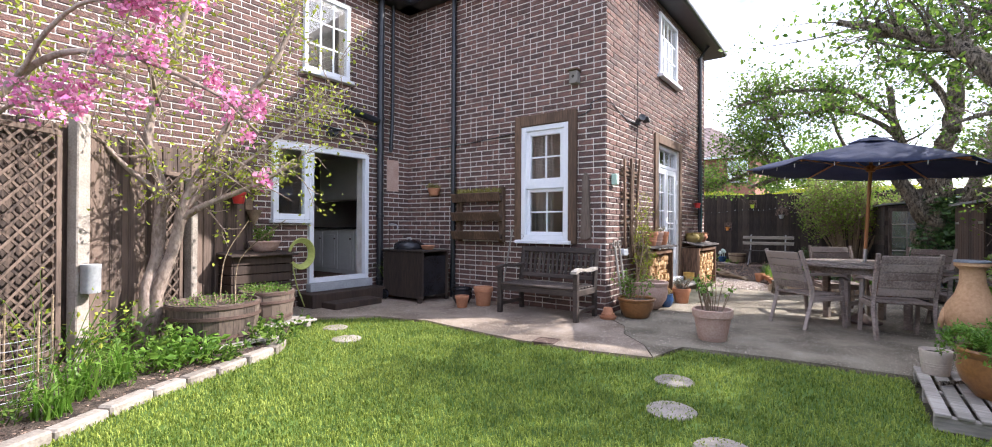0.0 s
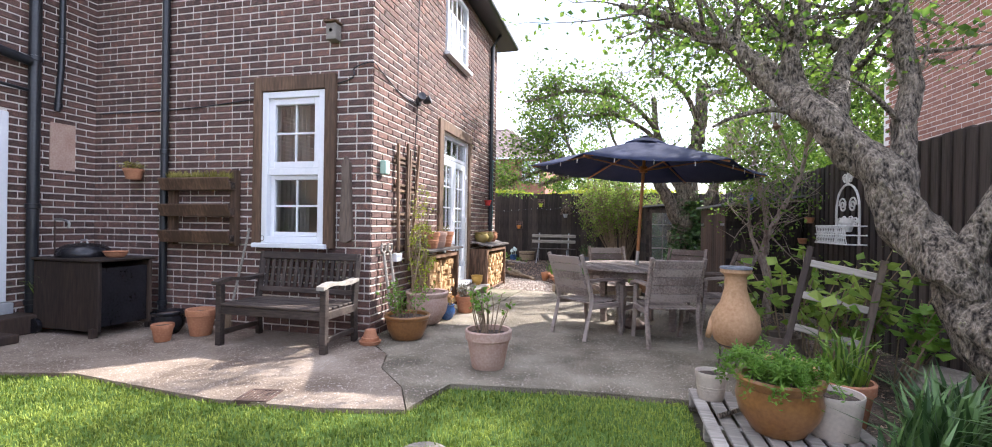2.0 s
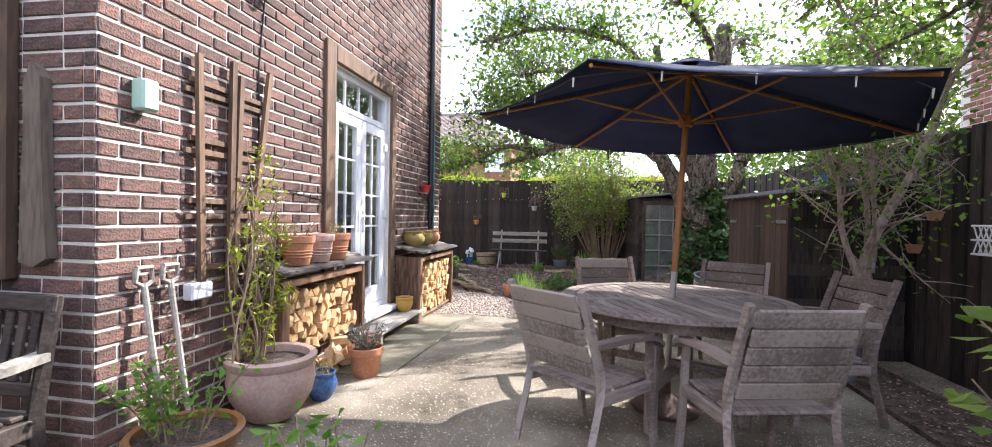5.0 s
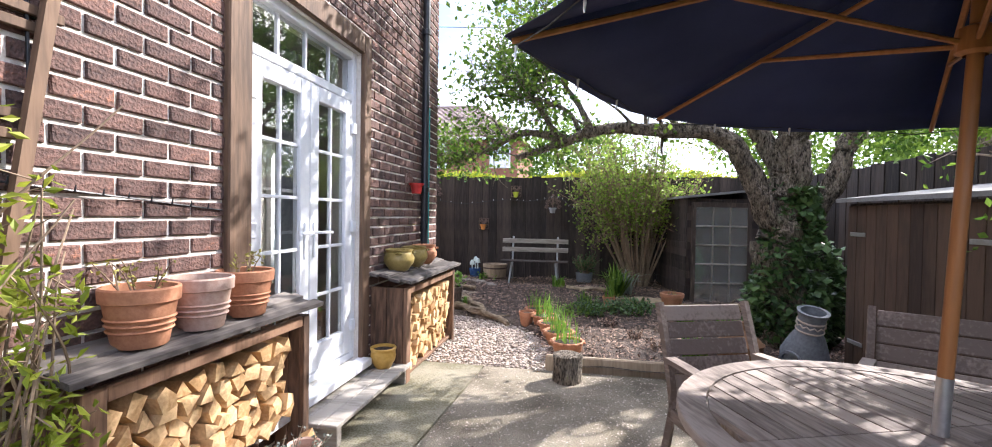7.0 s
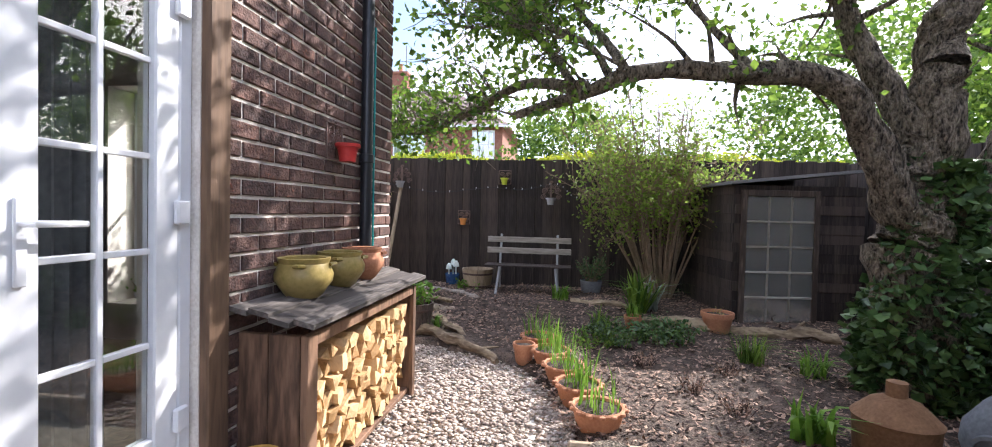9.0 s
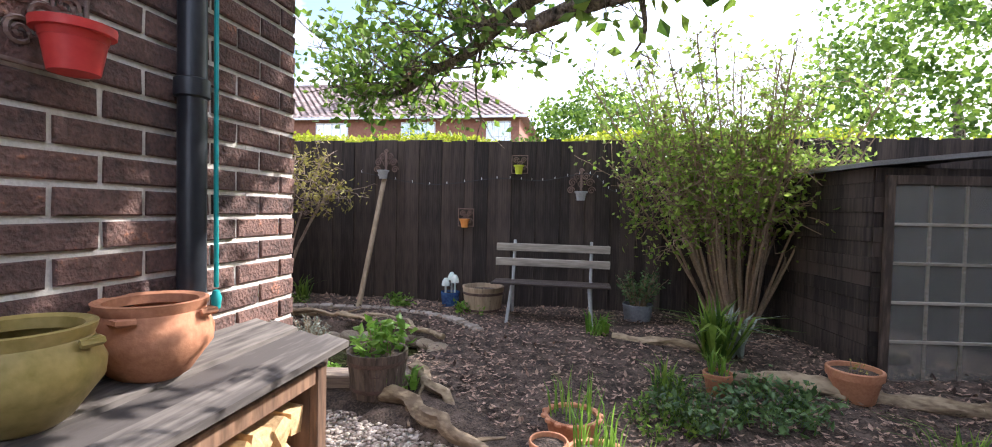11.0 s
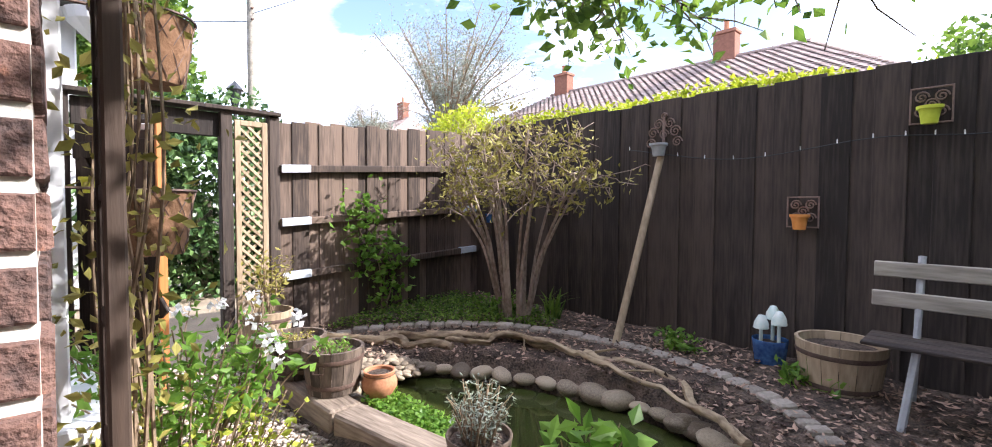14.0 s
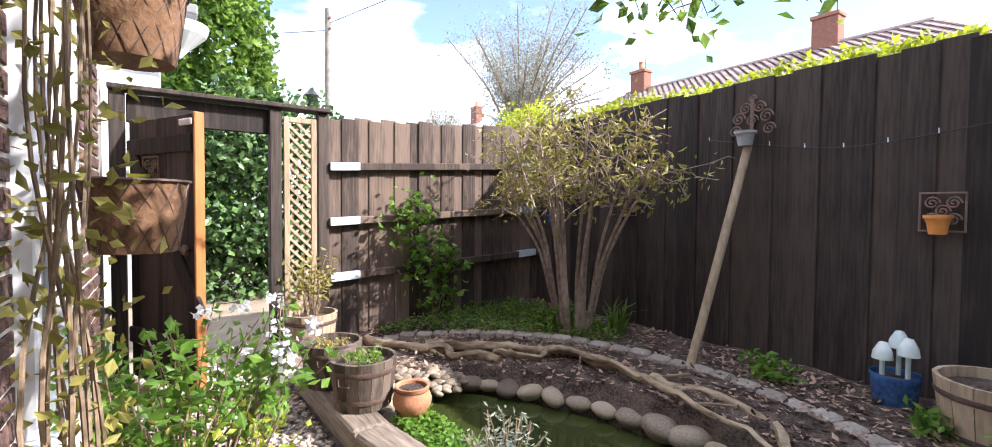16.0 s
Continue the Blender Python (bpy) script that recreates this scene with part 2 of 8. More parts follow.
TEAL = mat("teal_plastic", (0.01, 0.28, 0.28), (0.03, 0.36, 0.34), 5, 0.35, 0.05, 30)
MOSS = mat("moss", (0.10, 0.12, 0.02), (0.24, 0.26, 0.06), 12, 0.95, 0.8, 70)
CHIMCLAY = mat("chiminea_clay", (0.36, 0.20, 0.10), (0.56, 0.36, 0.20), 3.2, 0.8, 0.3, 40, c3=(0.52, 0.46, 0.36))
GREYCLAY = mat("grey_clay", (0.13, 0.145, 0.165), (0.25, 0.265, 0.285), 5, 0.75, 0.3, 40)
FELT = mat("roof_felt", (0.16, 0.16, 0.16), (0.27, 0.27, 0.27), 4, 0.95, 0.5, 90)
WATER = bpy.data.materials.new("pond_water")
WATER.use_nodes = True
_w = WATER.node_tree.nodes["Principled BSDF"]
_w.inputs["Base Color"].default_value = (0.035, 0.045, 0.012, 1)
_w.inputs["Roughness"].default_value = 0.04


# ---- mesh tools ----
class Geo:
    """Collects vertices and faces of one mesh."""

    def __init__(self):
        self.v, self.f = [], []

    def add(self, verts, faces, m=None):
        k = len(self.v)
        self.v.extend([tuple(m @ Vector(p)) for p in verts] if m is not None else [tuple(p) for p in verts])
        self.f.extend([tuple(i + k for i in f) for f in faces])
        return self

    def box(self, lo, hi, c=0.004, m=None):
        """A box with chamfered edges."""
        x0, y0, z0 = lo
        x1, y1, z1 = hi
        c = min(c, 0.3 * min(x1 - x0, y1 - y0, z1 - z0))
        if c <= 0:
            vs = [(x, y, z) for x in (x0, x1) for y in (y0, y1) for z in (z0, z1)]
            return self.add(vs, [(0, 1, 3, 2), (4, 6, 7, 5), (0, 4, 5, 1), (2, 3, 7, 6), (0, 2, 6, 4), (1, 5, 7, 3)], m)
        vs, idx = [], {}
        for i in (0, 1):
            for j in (0, 1):
                for k in (0, 1):
                    for a in range(3):
                        p = [(x0, x1)[i], (y0, y1)[j], (z0, z1)[k]]
                        for b, s in enumerate((i, j, k)):
                            if b != a:
                                p[b] += c * (1 - 2 * s)
                        idx[i, j, k, a] = len(vs)
                        vs.append(p)
        fs = []
        for a in range(3):
            o = [b for b in range(3) if b != a]
            for s in (0, 1):
                q = []
                for u, w in ((0, 0), (1, 0), (1, 1), (0, 1)):
                    key = [0, 0, 0]
                    key[a], key[o[0]], key[o[1]] = s, u, w
                    q.append(idx[(*key, a)])
                fs.append(q if (s == 1) == (a != 1) else q[::-1])
            for u in (0, 1):
                for w in (0, 1):
                    q = []
                    for s, b in ((0, o[0]), (1, o[0]), (1, o[1]), (0, o[1])):
                        key = [0, 0, 0]
                        key[a], key[o[0]], key[o[1]] = s, u, w
                        q.append(idx[(*key, b)])
                    fs.append(q)
        for i in (0, 1):
            for j in (0, 1):
                for k in (0, 1):
                    fs.append([idx[i, j, k, a] for a in range(3)])
        return self.add(vs, fs, m)

    def lathe(self, prof, n=28, m=None, wob=0.0):
        """Turns a profile of (radius, height) about z; open where the radius is over 0."""
        vs, fs = [], []
        for i, (r, z) in enumerate(prof):
            for k in range(n):
                a = 2 * math.pi * k / n
                rr = r * (1 + wob * math.sin(3 * a + i))
                vs.append((rr * math.cos(a), rr * math.sin(a), z))
        for i in range(len(prof) - 1):
            for k in range(n):
                k2 = (k + 1) % n
                fs.append((i * n + k, i * n + k2, (i + 1) * n + k2, (i + 1) * n + k))
        return self.add(vs, fs, m)

    def disc(self, r, z, n=24, m=None, bump=0.0):
        vs = [(0, 0, z + bump)] + [(r * math.cos(2 * math.pi * k / n), r * math.sin(2 * math.pi * k / n), z) for k in range(n)]
        return self.add(vs, [(0, k + 1, (k + 1) % n + 1) for k in range(n)], m)

    def tube(self, pts, r0, r1=None, sides=8, rough=0.0, cap=True, m=None):
        """A tapered tube along points."""
        pts = [Vector(p) for p in pts]
        r1 = r0 if r1 is None else r1
        n, vs, fs = len(pts), [], []
        up = Vector((0.31, 0.17, 0.93))
        for i, p in enumerate(pts):
            d = (pts[min(i + 1, n - 1)] - pts[max(i - 1, 0)])
            d = d.normalized() if d.length > 1e-6 else Vector((0, 0, 1))
            a = d.cross(up)
            a = a.normalized() if a.length > 0.05 else d.cross(Vector((1, 0, 0))).normalized()
            b = d.cross(a)
            r = r0 + (r1 - r0) * i / max(n - 1, 1)
            for k in range(sides):
                w = 2 * math.pi * k / sides
                rr = r
                if rough:
                    e = Vector((math.cos(w), math.sin(w), 0))
                    rr = r * (1 + rough * (0.7 * noise.noise(p * 5 + e * 1.3) + 0.35 * (0.4 - abs(noise.noise(p * 6 + e * 4.5)) * 2)))
                vs.append(p + (a * math.cos(w) + b * math.sin(w)) * rr)
        for i in range(n - 1):
            for k in range(sides):
                k2 = (k + 1) % sides
                fs.append((i * sides + k, i * sides + k2, (i + 1) * sides + k2, (i + 1) * sides + k))
        if cap:
            fs.append(tuple(range(sides))[::-1])
            fs.append(tuple(range((n - 1) * sides, n * sides)))
        return self.add(vs, fs, m)

    def poly(self, pts, z0, z1):
        """An upright prism over a plan outline given counter-clockwise."""
        n = len(pts)
        vs = [(x, y, z0) for x, y in pts] + [(x, y, z1) for x, y in pts]
        fs = [tuple(range(n))[::-1], tuple(range(n, 2 * n))]
        fs += [(i, (i + 1) % n, (i + 1) % n + n, i + n) for i in range(n)]
        return self.add(vs, fs)

    def mesh(self, name, material, smooth=None):
        me = bpy.data.meshes.new(name)
        me.from_pydata(self.v, [], self.f)
        me.materials.append(material)
        if smooth is not None:
            me.shade_smooth()
            me.set_sharp_from_angle(angle=radians(smooth))
        me.update()
        return me


def curve(pts, n=8):
    """A smooth line through the points."""
    p = [Vector(q) for q in pts]
    p = [p[0] * 2 - p[1]] + p + [p[-1] * 2 - p[-2]]
    out = []
    for i in range(1, len(p) - 2):
        for k in range(n):
            t = k / n
            a, b, c, d = p[i - 1], p[i], p[i + 1], p[i + 2]
            out.append(0.5 * ((2 * b) + (c - a) * t + (2 * a - 5 * b + 4 * c - d) * t * t + (3 * b - a - 3 * c + d) * t ** 3))
    return out + [p[-2]]


def thing(name, label, category, group="", m=None, kind=""):
    ob = new(name)
    ob.empty_display_size = 0.1
    if m is not None:
        ob.matrix_basis = m
    return tagged(ob, label, category, group, kind)


def part(name, geo, material, parent, label="", smooth=None):
    ob = new(name, geo.mesh(name, material, smooth) if isinstance(geo, Geo) else geo)
    ob.parent = parent
    return tagged(ob, label)


def solo(name, geo, material, label="", category="", kind="", smooth=None, group=""):
    return tagged(new(name, geo.mesh(name, material, smooth)), label, category, group, kind)


def array_mesh(name, verts, faces, material):
    me = bpy.data.meshes.new(name)
    me.from_pydata(verts.tolist(), [], faces.tolist())
    me.materials.append(material)
    me.update()
    return me


def leaf_mesh(name, centres, size, material, rng, flat=0.0, narrow=0.5):
    """Small folded leaves, one at each centre."""
    c = np.asarray(centres, float).reshape(-1, 3)
    n = len(c)
    d = rng.normal(size=(n, 3))
    d[:, 2] *= 1 - flat
    d /= np.linalg.norm(d, axis=1)[:, None]
    s = np.cross(d, rng.normal(size=(n, 3)) * (1 - flat) + np.array([0, 0, 1.0]) * flat * 3)
    s /= np.linalg.norm(s, axis=1)[:, None] + 1e-9
    w = np.cross(d, s)
    L = size * rng.uniform(0.6, 1.25, n)[:, None]
    v = np.empty((n, 4, 3))
    v[:, 0], v[:, 2] = c, c + d * L
    mid = c + d * L * 0.5 + w * L * 0.10
    v[:, 1], v[:, 3] = mid + s * L * narrow * 0.55, mid - s * L * narrow * 0.55
    k = np.arange(n)[:, None] * 4
    return array_mesh(name, v.reshape(-1, 3), np.concatenate([k + [0, 1, 2], k + [0, 2, 3]]), material)


def blade_mesh(name, roots, height, width, material, rng, lean=0.5):
    """Grass blades: one thin bent strip at each root."""
    c = np.asarray(roots, float).reshape(-1, 3)
    n = len(c)
    a = rng.uniform(0, 2 * np.pi, n)
    d = np.stack([np.cos(a), np.sin(a), 0 * a], 1)
    s = np.stack([-np.sin(a), np.cos(a), 0 * a], 1)
    h = (height * rng.uniform(0.5, 1.3, n))[:, None]
    le = (lean * rng.uniform(0.1, 1.0, n))[:, None]
    up = np.array([0, 0, 1.0])
    v = np.empty((n, 5, 3))
    v[:, 0], v[:, 1] = c - s * width, c + s * width
    mid = c + (up * 0.62 + d * le * 0.35) * h
    v[:, 2], v[:, 3] = mid + s * width * 0.8, mid - s * width * 0.8
    v[:, 4] = c + (up * (1.0 - 0.35 * le) + d * le) * h
    k = np.arange(n)[:, None] * 5
    return array_mesh(name, v.reshape(-1, 3), np.concatenate([k + [0, 1, 2], k + [0, 2, 3], k + [3, 2, 4]]), material)


def inside(poly, pts):
    """Which of the points lie in a plan outline."""
    res = np.zeros(len(pts), bool)
    for (x0, y0), (x1, y1) in zip(poly, poly[1:] + poly[:1]):
        cross = (pts[:, 1] < y0) != (pts[:, 1] < y1)
        res ^= cross & (pts[:, 0] < (x1 - x0) * (pts[:, 1] - y0) / ((y1 - y0) or 1e-9) + x0)
    return res


def scatter(poly, n, rng):
    p = np.array(poly)
    q = rng.uniform(p.min(0), p.max(0), (n, 2))
    return q[inside(poly, q)]


def soilz(x, y):
    """The height of the ground, which rises towards the back fence."""
    t = min(max((y - 12.6) / 2.2, 0), 1)
    return 0.16 * t * t * (3 - 2 * t)

# ---- setting: ground ----
rng = np.random.default_rng(5)
rnd = random.Random(11)
g = Geo()
g.add([(-300, -300, -0.09), (300, -300, -0.09), (300, 300, -0.09), (-300, 300, -0.09)], [(0, 1, 2, 3)])
solo("ground", g, EARTH, "bare brown earth reaching far beyond the garden", "ground", "structure")

LAWN_EDGE = [(-3.4, -1.6), (2.6, -1.6), (2.6, 4.0), (0.42, 4.0), (0.40, 5.22), (-0.5, 5.18), (-1.38, 5.06), (-1.50, 4.5), (-2.1, 4.36), (-2.9, 4.3), (-3.6, 4.36), (-4.4, 4.45), (-5.2, 4.25), (-5.75, 3.6), (-5.3, 3.05), (-4.72, 2.62), (-4.5, 2.4), (-4.27, 1.8), (-4.07, 1.28), (-3.72, 0.68), (-3.4, 0.0)]
solo("lawn", Geo().poly(LAWN_EDGE, -0.08, -0.035), LAWN, "short green garden lawn with sun and shade", "lawn", "structure")
PATH = [(-6.72, 6.25), (-6.72, 3.45), (-5.9, 3.5), (-5.2, 4.25), (-4.4, 4.45), (-3.6, 4.36), (-2.9, 4.3), (-2.1, 4.36), (-1.5, 4.5), (-1.72, 4.9), (-2.1, 5.3), (-2.25, 5.7), (-2.6, 6.05), (-2.74, 6.25)]
solo("path", Geo().poly(PATH, -0.08, -0.002), CONCRETE2, "pinkish exposed aggregate path along the house", "path", "structure")
PATIO = [(-2.74, 6.26), (-2.592, 6.058), (-2.242, 5.708), (-2.092, 5.308), (-1.712, 4.906), (-1.494, 4.512), (-1.38, 5.08), (-0.5, 5.2), (0.4, 5.24), (2.6, 5.3), (2.6, 10.55), (-1.85, 10.55), (-2.0, 8.0), (-2.74, 8.0)]
solo("patio", Geo().poly(PATIO, -0.08, 0.0), CONCRETE, "weathered exposed aggregate concrete patio with a crack", "patio", "structure")
solo("pavement", Geo().poly([(-2.74, 8.012), (-2.01, 8.012), (-1.865, 10.55), (-2.74, 10.55)], -0.08, 0.004), SLABMOSS, "mossy concrete strip beside the house", "pavement", "structure")
GRAVEL = [(-2.74, 10.56), (-1.28, 10.56), (-1.2, 11.3), (-1.7, 12.2), (-2.4, 12.6), (-3.1, 12.8), (-6.5, 12.75), (-6.5, 11.74), (-2.74, 11.74)]
solo("gravel_path", Geo().poly(GRAVEL, -0.08, -0.015), MORTAR, "beige pebble path bending round the house", "path", "structure")
GX0, GX1, GY0, GY1, NX, NY = -6.5, 2.7, 10.56, 15.75, 60, 36
vs, fs = [], []
bed = Geo()
for j in range(NY + 1):
    for i in range(NX + 1):
        x, y = GX0 + (GX1 - GX0) * i / NX, GY0 + (GY1 - GY0) * j / NY
        z = soilz(x, y) + 0.05 + 0.03 * noise.noise(Vector((x * 2, y * 2, 0))) + 0.02 * noise.noise(Vector((x * 7, y * 7, 3)))
        e = ((x + 3.95) / 1.15) ** 2 + ((y - 13.72 - 0.25 * (x + 3.95)) / 0.52) ** 2
        if e < 1.1:
            z = -0.14
        path = inside(GRAVEL, np.array([[x, y]]))[0]
        if path or (x < -1.25 and y < 11.2):
            z = -0.06
        vs.append((x, y, z))
        if i < NX and j < NY:
            k = j * (NX + 1) + i
            fs.append((k, k + 1, k + NX + 2, k + NX + 1))
bed.add(vs, fs)
solo("flower_bed", bed, SOIL, "dark bare soil of the back garden bed", "soil", "structure", 60)
BED_LEFT = [(-4.3, -0.9), (-3.45, -0.5), (-3.42, 0.0), (-3.74, 0.68), (-4.09, 1.28), (-4.29, 1.8), (-4.52, 2.4), (-4.74, 2.64), (-5.3, 3.05), (-5.75, 3.6), (-6.0, 3.5), (-6.72, 3.45), (-6.72, 3.25), (-5.6, 1.1), (-4.7, -0.6)]
solo("border_bed", Geo().poly(BED_LEFT, -0.08, 0.02), SOIL, "dark planted soil border along the fence", "soil", "structure")
solo("side_bed", Geo().poly([(0.75, 4.02), (2.62, 4.02), (2.62, 6.8), (2.2, 7.6), (2.15, 10.5), (1.7, 10.5), (1.6, 7.2), (1.2, 6.3), (0.75, 5.3)], -0.08, 0.035), SOIL, "dark soil strip under the leaning tree", "soil", "structure")

# ---- setting: house walls ----
GAUGE, PITCH = 0.083, 0.238
EAVES = 5.2


def jitter_brick(length, seed):
    """One brick face block along x, front at -y."""
    r = random.Random(seed)
    q = Geo()
    h, d, c = 0.0328, 0.010, 0.004
    back = [(-length / 2, 0.02, -h), (length / 2, 0.02, -h), (length / 2, 0.02, h), (-length / 2, 0.02, h)]
    mid = [(x + r.uniform(-.002, .002), -d + c, z + r.uniform(-.002, .002)) for x, _, z in back]
    fr = [(x * (1 - 2 * c / length) + r.uniform(-.002, .002), -d + r.uniform(-.0025, .0025), z * 0.88 + r.uniform(-.002, .002)) for x, _, z in back]
    vs = back + mid + fr
    fs = [(8, 9, 10, 11)]
    for k in range(4):
        k2 = (k + 1) % 4
        fs += [(k, k2, 4 + k2, 4 + k), (4 + k, 4 + k2, 8 + k2, 8 + k)]
    return q.add(vs, fs)


BRICK_MESH = {}


def brick_mesh(kind, seed):
    if (kind, seed) not in BRICK_MESH:
        q = jitter_brick({"s": 0.222, "h": 0.102}[kind], seed + (50 if kind == "h" else 0))
        BRICK_MESH[kind, seed] = (q, q.mesh("brick", BRICK_O))
    return BRICK_MESH[kind, seed]


LATER = []


def brick_wall(name, a, b, top, openings, label, near, thick=0.28, bottom=-0.08, flemish=False, limit=290):
    """A wall from a to b (outside on its right-hand side as seen along a to b), with holes (s0, s1, z0, z1)."""
    a, b = Vector((*a, 0)), Vector((*b, 0))
    d = (b - a).normalized()
    out = Vector((d.y, -d.x, 0))
    L = (b - a).length
    m = Matrix(((d.x, -out.x, 0, a.x), (d.y, -out.y, 0, a.y), (0, 0, 1, 0), (0, 0, 0, 1)))
    q = Geo()
    xs = sorted({0, L, *[v for o in openings for v in o[:2]]})
    zs = sorted({bottom, top, *[v for o in openings for v in o[2:]]})
    for i in range(len(xs) - 1):
        for k in range(len(zs) - 1):
            cx, cz = (xs[i] + xs[i + 1]) / 2, (zs[k] + zs[k + 1]) / 2
            if not any(o[0] < cx < o[1] and o[2] < cz < o[3] for o in openings):
                q.box((xs[i], 0, zs[k]), (xs[i + 1], thick, zs[k + 1]), 0)
    w = new(name, q.mesh(name, MORTAR))
    w.matrix_basis = m
    tagged(w, label, "wall", "", "structure")
    LATER.append((w, L, top, openings, near, flemish, limit))
    return w


def lay_bricks(w, L, top, openings, near, flemish, limit):
    """Bricks on a wall: those in the near stretch singly, the rest joined."""
    rest, single = Geo(), []
    row = 0
    z = 0.03
    while z < top - 0.02:
        s = 0.0
        seq = []
        if row % 2:
            seq.append("h")
        while s < L:
            kind = seq.pop(0) if seq else "s"
            if flemish and not seq and kind == "s":
                seq = ["h"] if rnd.random() < 0.35 else []
            ln = 0.225 if kind == "s" else 0.105
            c = s + ln / 2
            ok = c + ln / 2 < L + 0.02 and not any(o[0] - 0.02 < c + ln / 2 and c - ln / 2 < o[1] + 0.02 and o[2] - 0.03 < z < o[3] + 0.03 for o in openings)
            if ok:
                single.append((kind, c, z))
            else:
                for o in openings:
                    if o[2] - 0.03 < z < o[3] + 0.03:
                        if s < o[0] - 0.03 and s + ln > o[0] - 0.02:
                            rest.add([((x / ln) * (o[0] - 0.012 - s) + (s + o[0] - 0.012) / 2, y, zz + z) for x, y, zz in brick_mesh("s" if ln > .2 else "h", 1)[0].v], brick_mesh("s", 1)[0].f)
                        if s < o[1] + 0.02 and s + ln > o[1] + 0.018:
                            rest.add([((x / ln) * (s + ln - o[1] - 0.012) + (s + ln + o[1] + 0.012) / 2, y, zz + z) for x, y, zz in brick_mesh("s" if ln > .2 else "h", 2)[0].v], brick_mesh("s", 2)[0].f)
                if c + ln / 2 >= L + 0.02 and L - s > 0.015:
                    rest.add([((x / ln) * (L - s) + (s + L) / 2, y, zz + z) for x, y, zz in brick_mesh("s" if ln > .2 else "h", 3)[0].v], brick_mesh("s", 3)[0].f)
            s += ln + 0.013
        z += GAUGE
        row += 1
    single.sort(key=lambda e: (e[1] - near[0]) ** 2 + (e[2] - near[1]) ** 2)
    for i, (kind, c, z) in enumerate(single):
        q, me = brick_mesh(kind, rnd.randrange(8))
        dy = rnd.uniform(-0.003, 0.002)
        if i < limit:
            o = new("brick", me)
            o.parent = w
            o.location = (c, dy, z)
        else:
            rest.add([(x + c, y + dy, zz + z) for x, y, zz in q.v], q.f)
    r = part("brickwork", rest, BRICK_I, w)
    tagged(r, "", "", "", "stuff")


FRONT_WIN = (-6.72 + 6.72 + 2.60, 3.42, 1.02, 2.76)
wall_front = brick_wall("wall_front", (-6.72, 6.25), (-2.74, 6.25), EAVES, [FRONT_WIN], "dark red-brown brick wall with pale mortar joints", (3.4, 1.4), flemish=True)
FD = (8.40 - 6.25, 9.70 - 6.25, 0.27, 2.70)
UPS = (8.48 - 6.25, 9.52 - 6.25, 3.95, 5.05)
wall_side = brick_wall("wall_side", (-2.74, 6.25), (-2.717, 11.69), EAVES, [FD, UPS], "sunlit red-brown brick house wall", (1.0, 1.5))
BACKW = (1.383, 2.273, 0.55, 2.3)
wall_back = brick_wall("wall_back", (-2.717, 11.69), (-6.2, 11.69), EAVES, [BACKW], "red-brown brick wall beside the gate", (0.3, 1.4))
KD = (1.0 + 4.18, 1.0 + 5.30, 0.33, 2.44)
KW = (1.0 + 3.60, 1.0 + 4.16, 1.31, 2.44)
KU = (1.0 + 4.08, 1.0 + 4.90, 3.62, 4.85)
wall_kitchen = brick_wall("wall_kitchen", (-6.72, -1.0), (-6.72, 6.25), EAVES, [(KW[0], KD[1], 1.31, 2.44), (KD[0], KD[1], 0.33, 1.31), KU], "dark brick house wall with the kitchen door", (6.0, 1.5))


def plain(name, lo, hi, material, label, category):
    return solo(name, Geo().box(lo, hi, 0), material, label, category, "structure")


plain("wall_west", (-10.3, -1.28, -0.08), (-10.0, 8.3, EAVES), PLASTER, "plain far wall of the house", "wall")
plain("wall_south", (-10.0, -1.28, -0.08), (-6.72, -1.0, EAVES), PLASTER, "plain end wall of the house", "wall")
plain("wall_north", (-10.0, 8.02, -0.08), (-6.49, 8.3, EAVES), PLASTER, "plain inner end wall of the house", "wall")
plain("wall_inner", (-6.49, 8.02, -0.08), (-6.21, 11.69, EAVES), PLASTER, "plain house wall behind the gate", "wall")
plain("floor_house", (-9.99, -0.99, 0.2), (-7.01, 8.0, 0.28), FRAMEWOOD, "dark wooden kitchen floor", "floor")
plain("floor_room", (-6.99, 6.55, 0.2), (-3.03, 11.44, 0.26), FRAMEWOOD, "dark wooden room floor", "floor")
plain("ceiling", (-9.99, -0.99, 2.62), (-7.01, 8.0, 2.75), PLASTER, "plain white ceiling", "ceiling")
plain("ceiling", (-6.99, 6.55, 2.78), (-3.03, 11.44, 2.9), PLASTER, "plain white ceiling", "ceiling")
# roof with eaves and gutter
roof = thing("roof", "brown tiled house roof with dark eaves", "roof", kind="structure")
for lo, hi in (((-6.85, 5.95), (-2.36, 12.1)), ((-10.5, -1.5), (-6.36, 6.6))):
    e = Geo()
    (x0, y0), (x1, y1) = lo, hi
    z0, zr, mx = EAVES, EAVES + 2.2, (x0 + x1) / 2
    e.add([(x0, y0, z0 + .1), (x1, y0, z0 + .1), (x1, y1, z0 + .1), (x0, y1, z0 + .1), (mx, y0 + 2.2, zr), (mx, y1 - 2.2, zr)], [(0, 1, 4), (1, 2, 5, 4), (2, 3, 5), (3, 0, 4, 5)])
    part("tile_slope", e, TILES, roof)
    part("soffit", Geo().box((x0, y0, z0), (x1, y1, z0 + 0.09), 0.005), BLACKPIPE, roof, "dark eaves board")
    gt = Geo()
    for p, q2 in (((x0, y0), (x1, y0)), ((x1, y0), (x1, y1)), ((x1, y1), (x0, y1))):
        gt.tube([(*p, z0 + 0.06), (*q2, z0 + 0.06)], 0.055, sides=10)
    part("gutter", gt, BLACKPIPE, roof, "black gutter", 40)


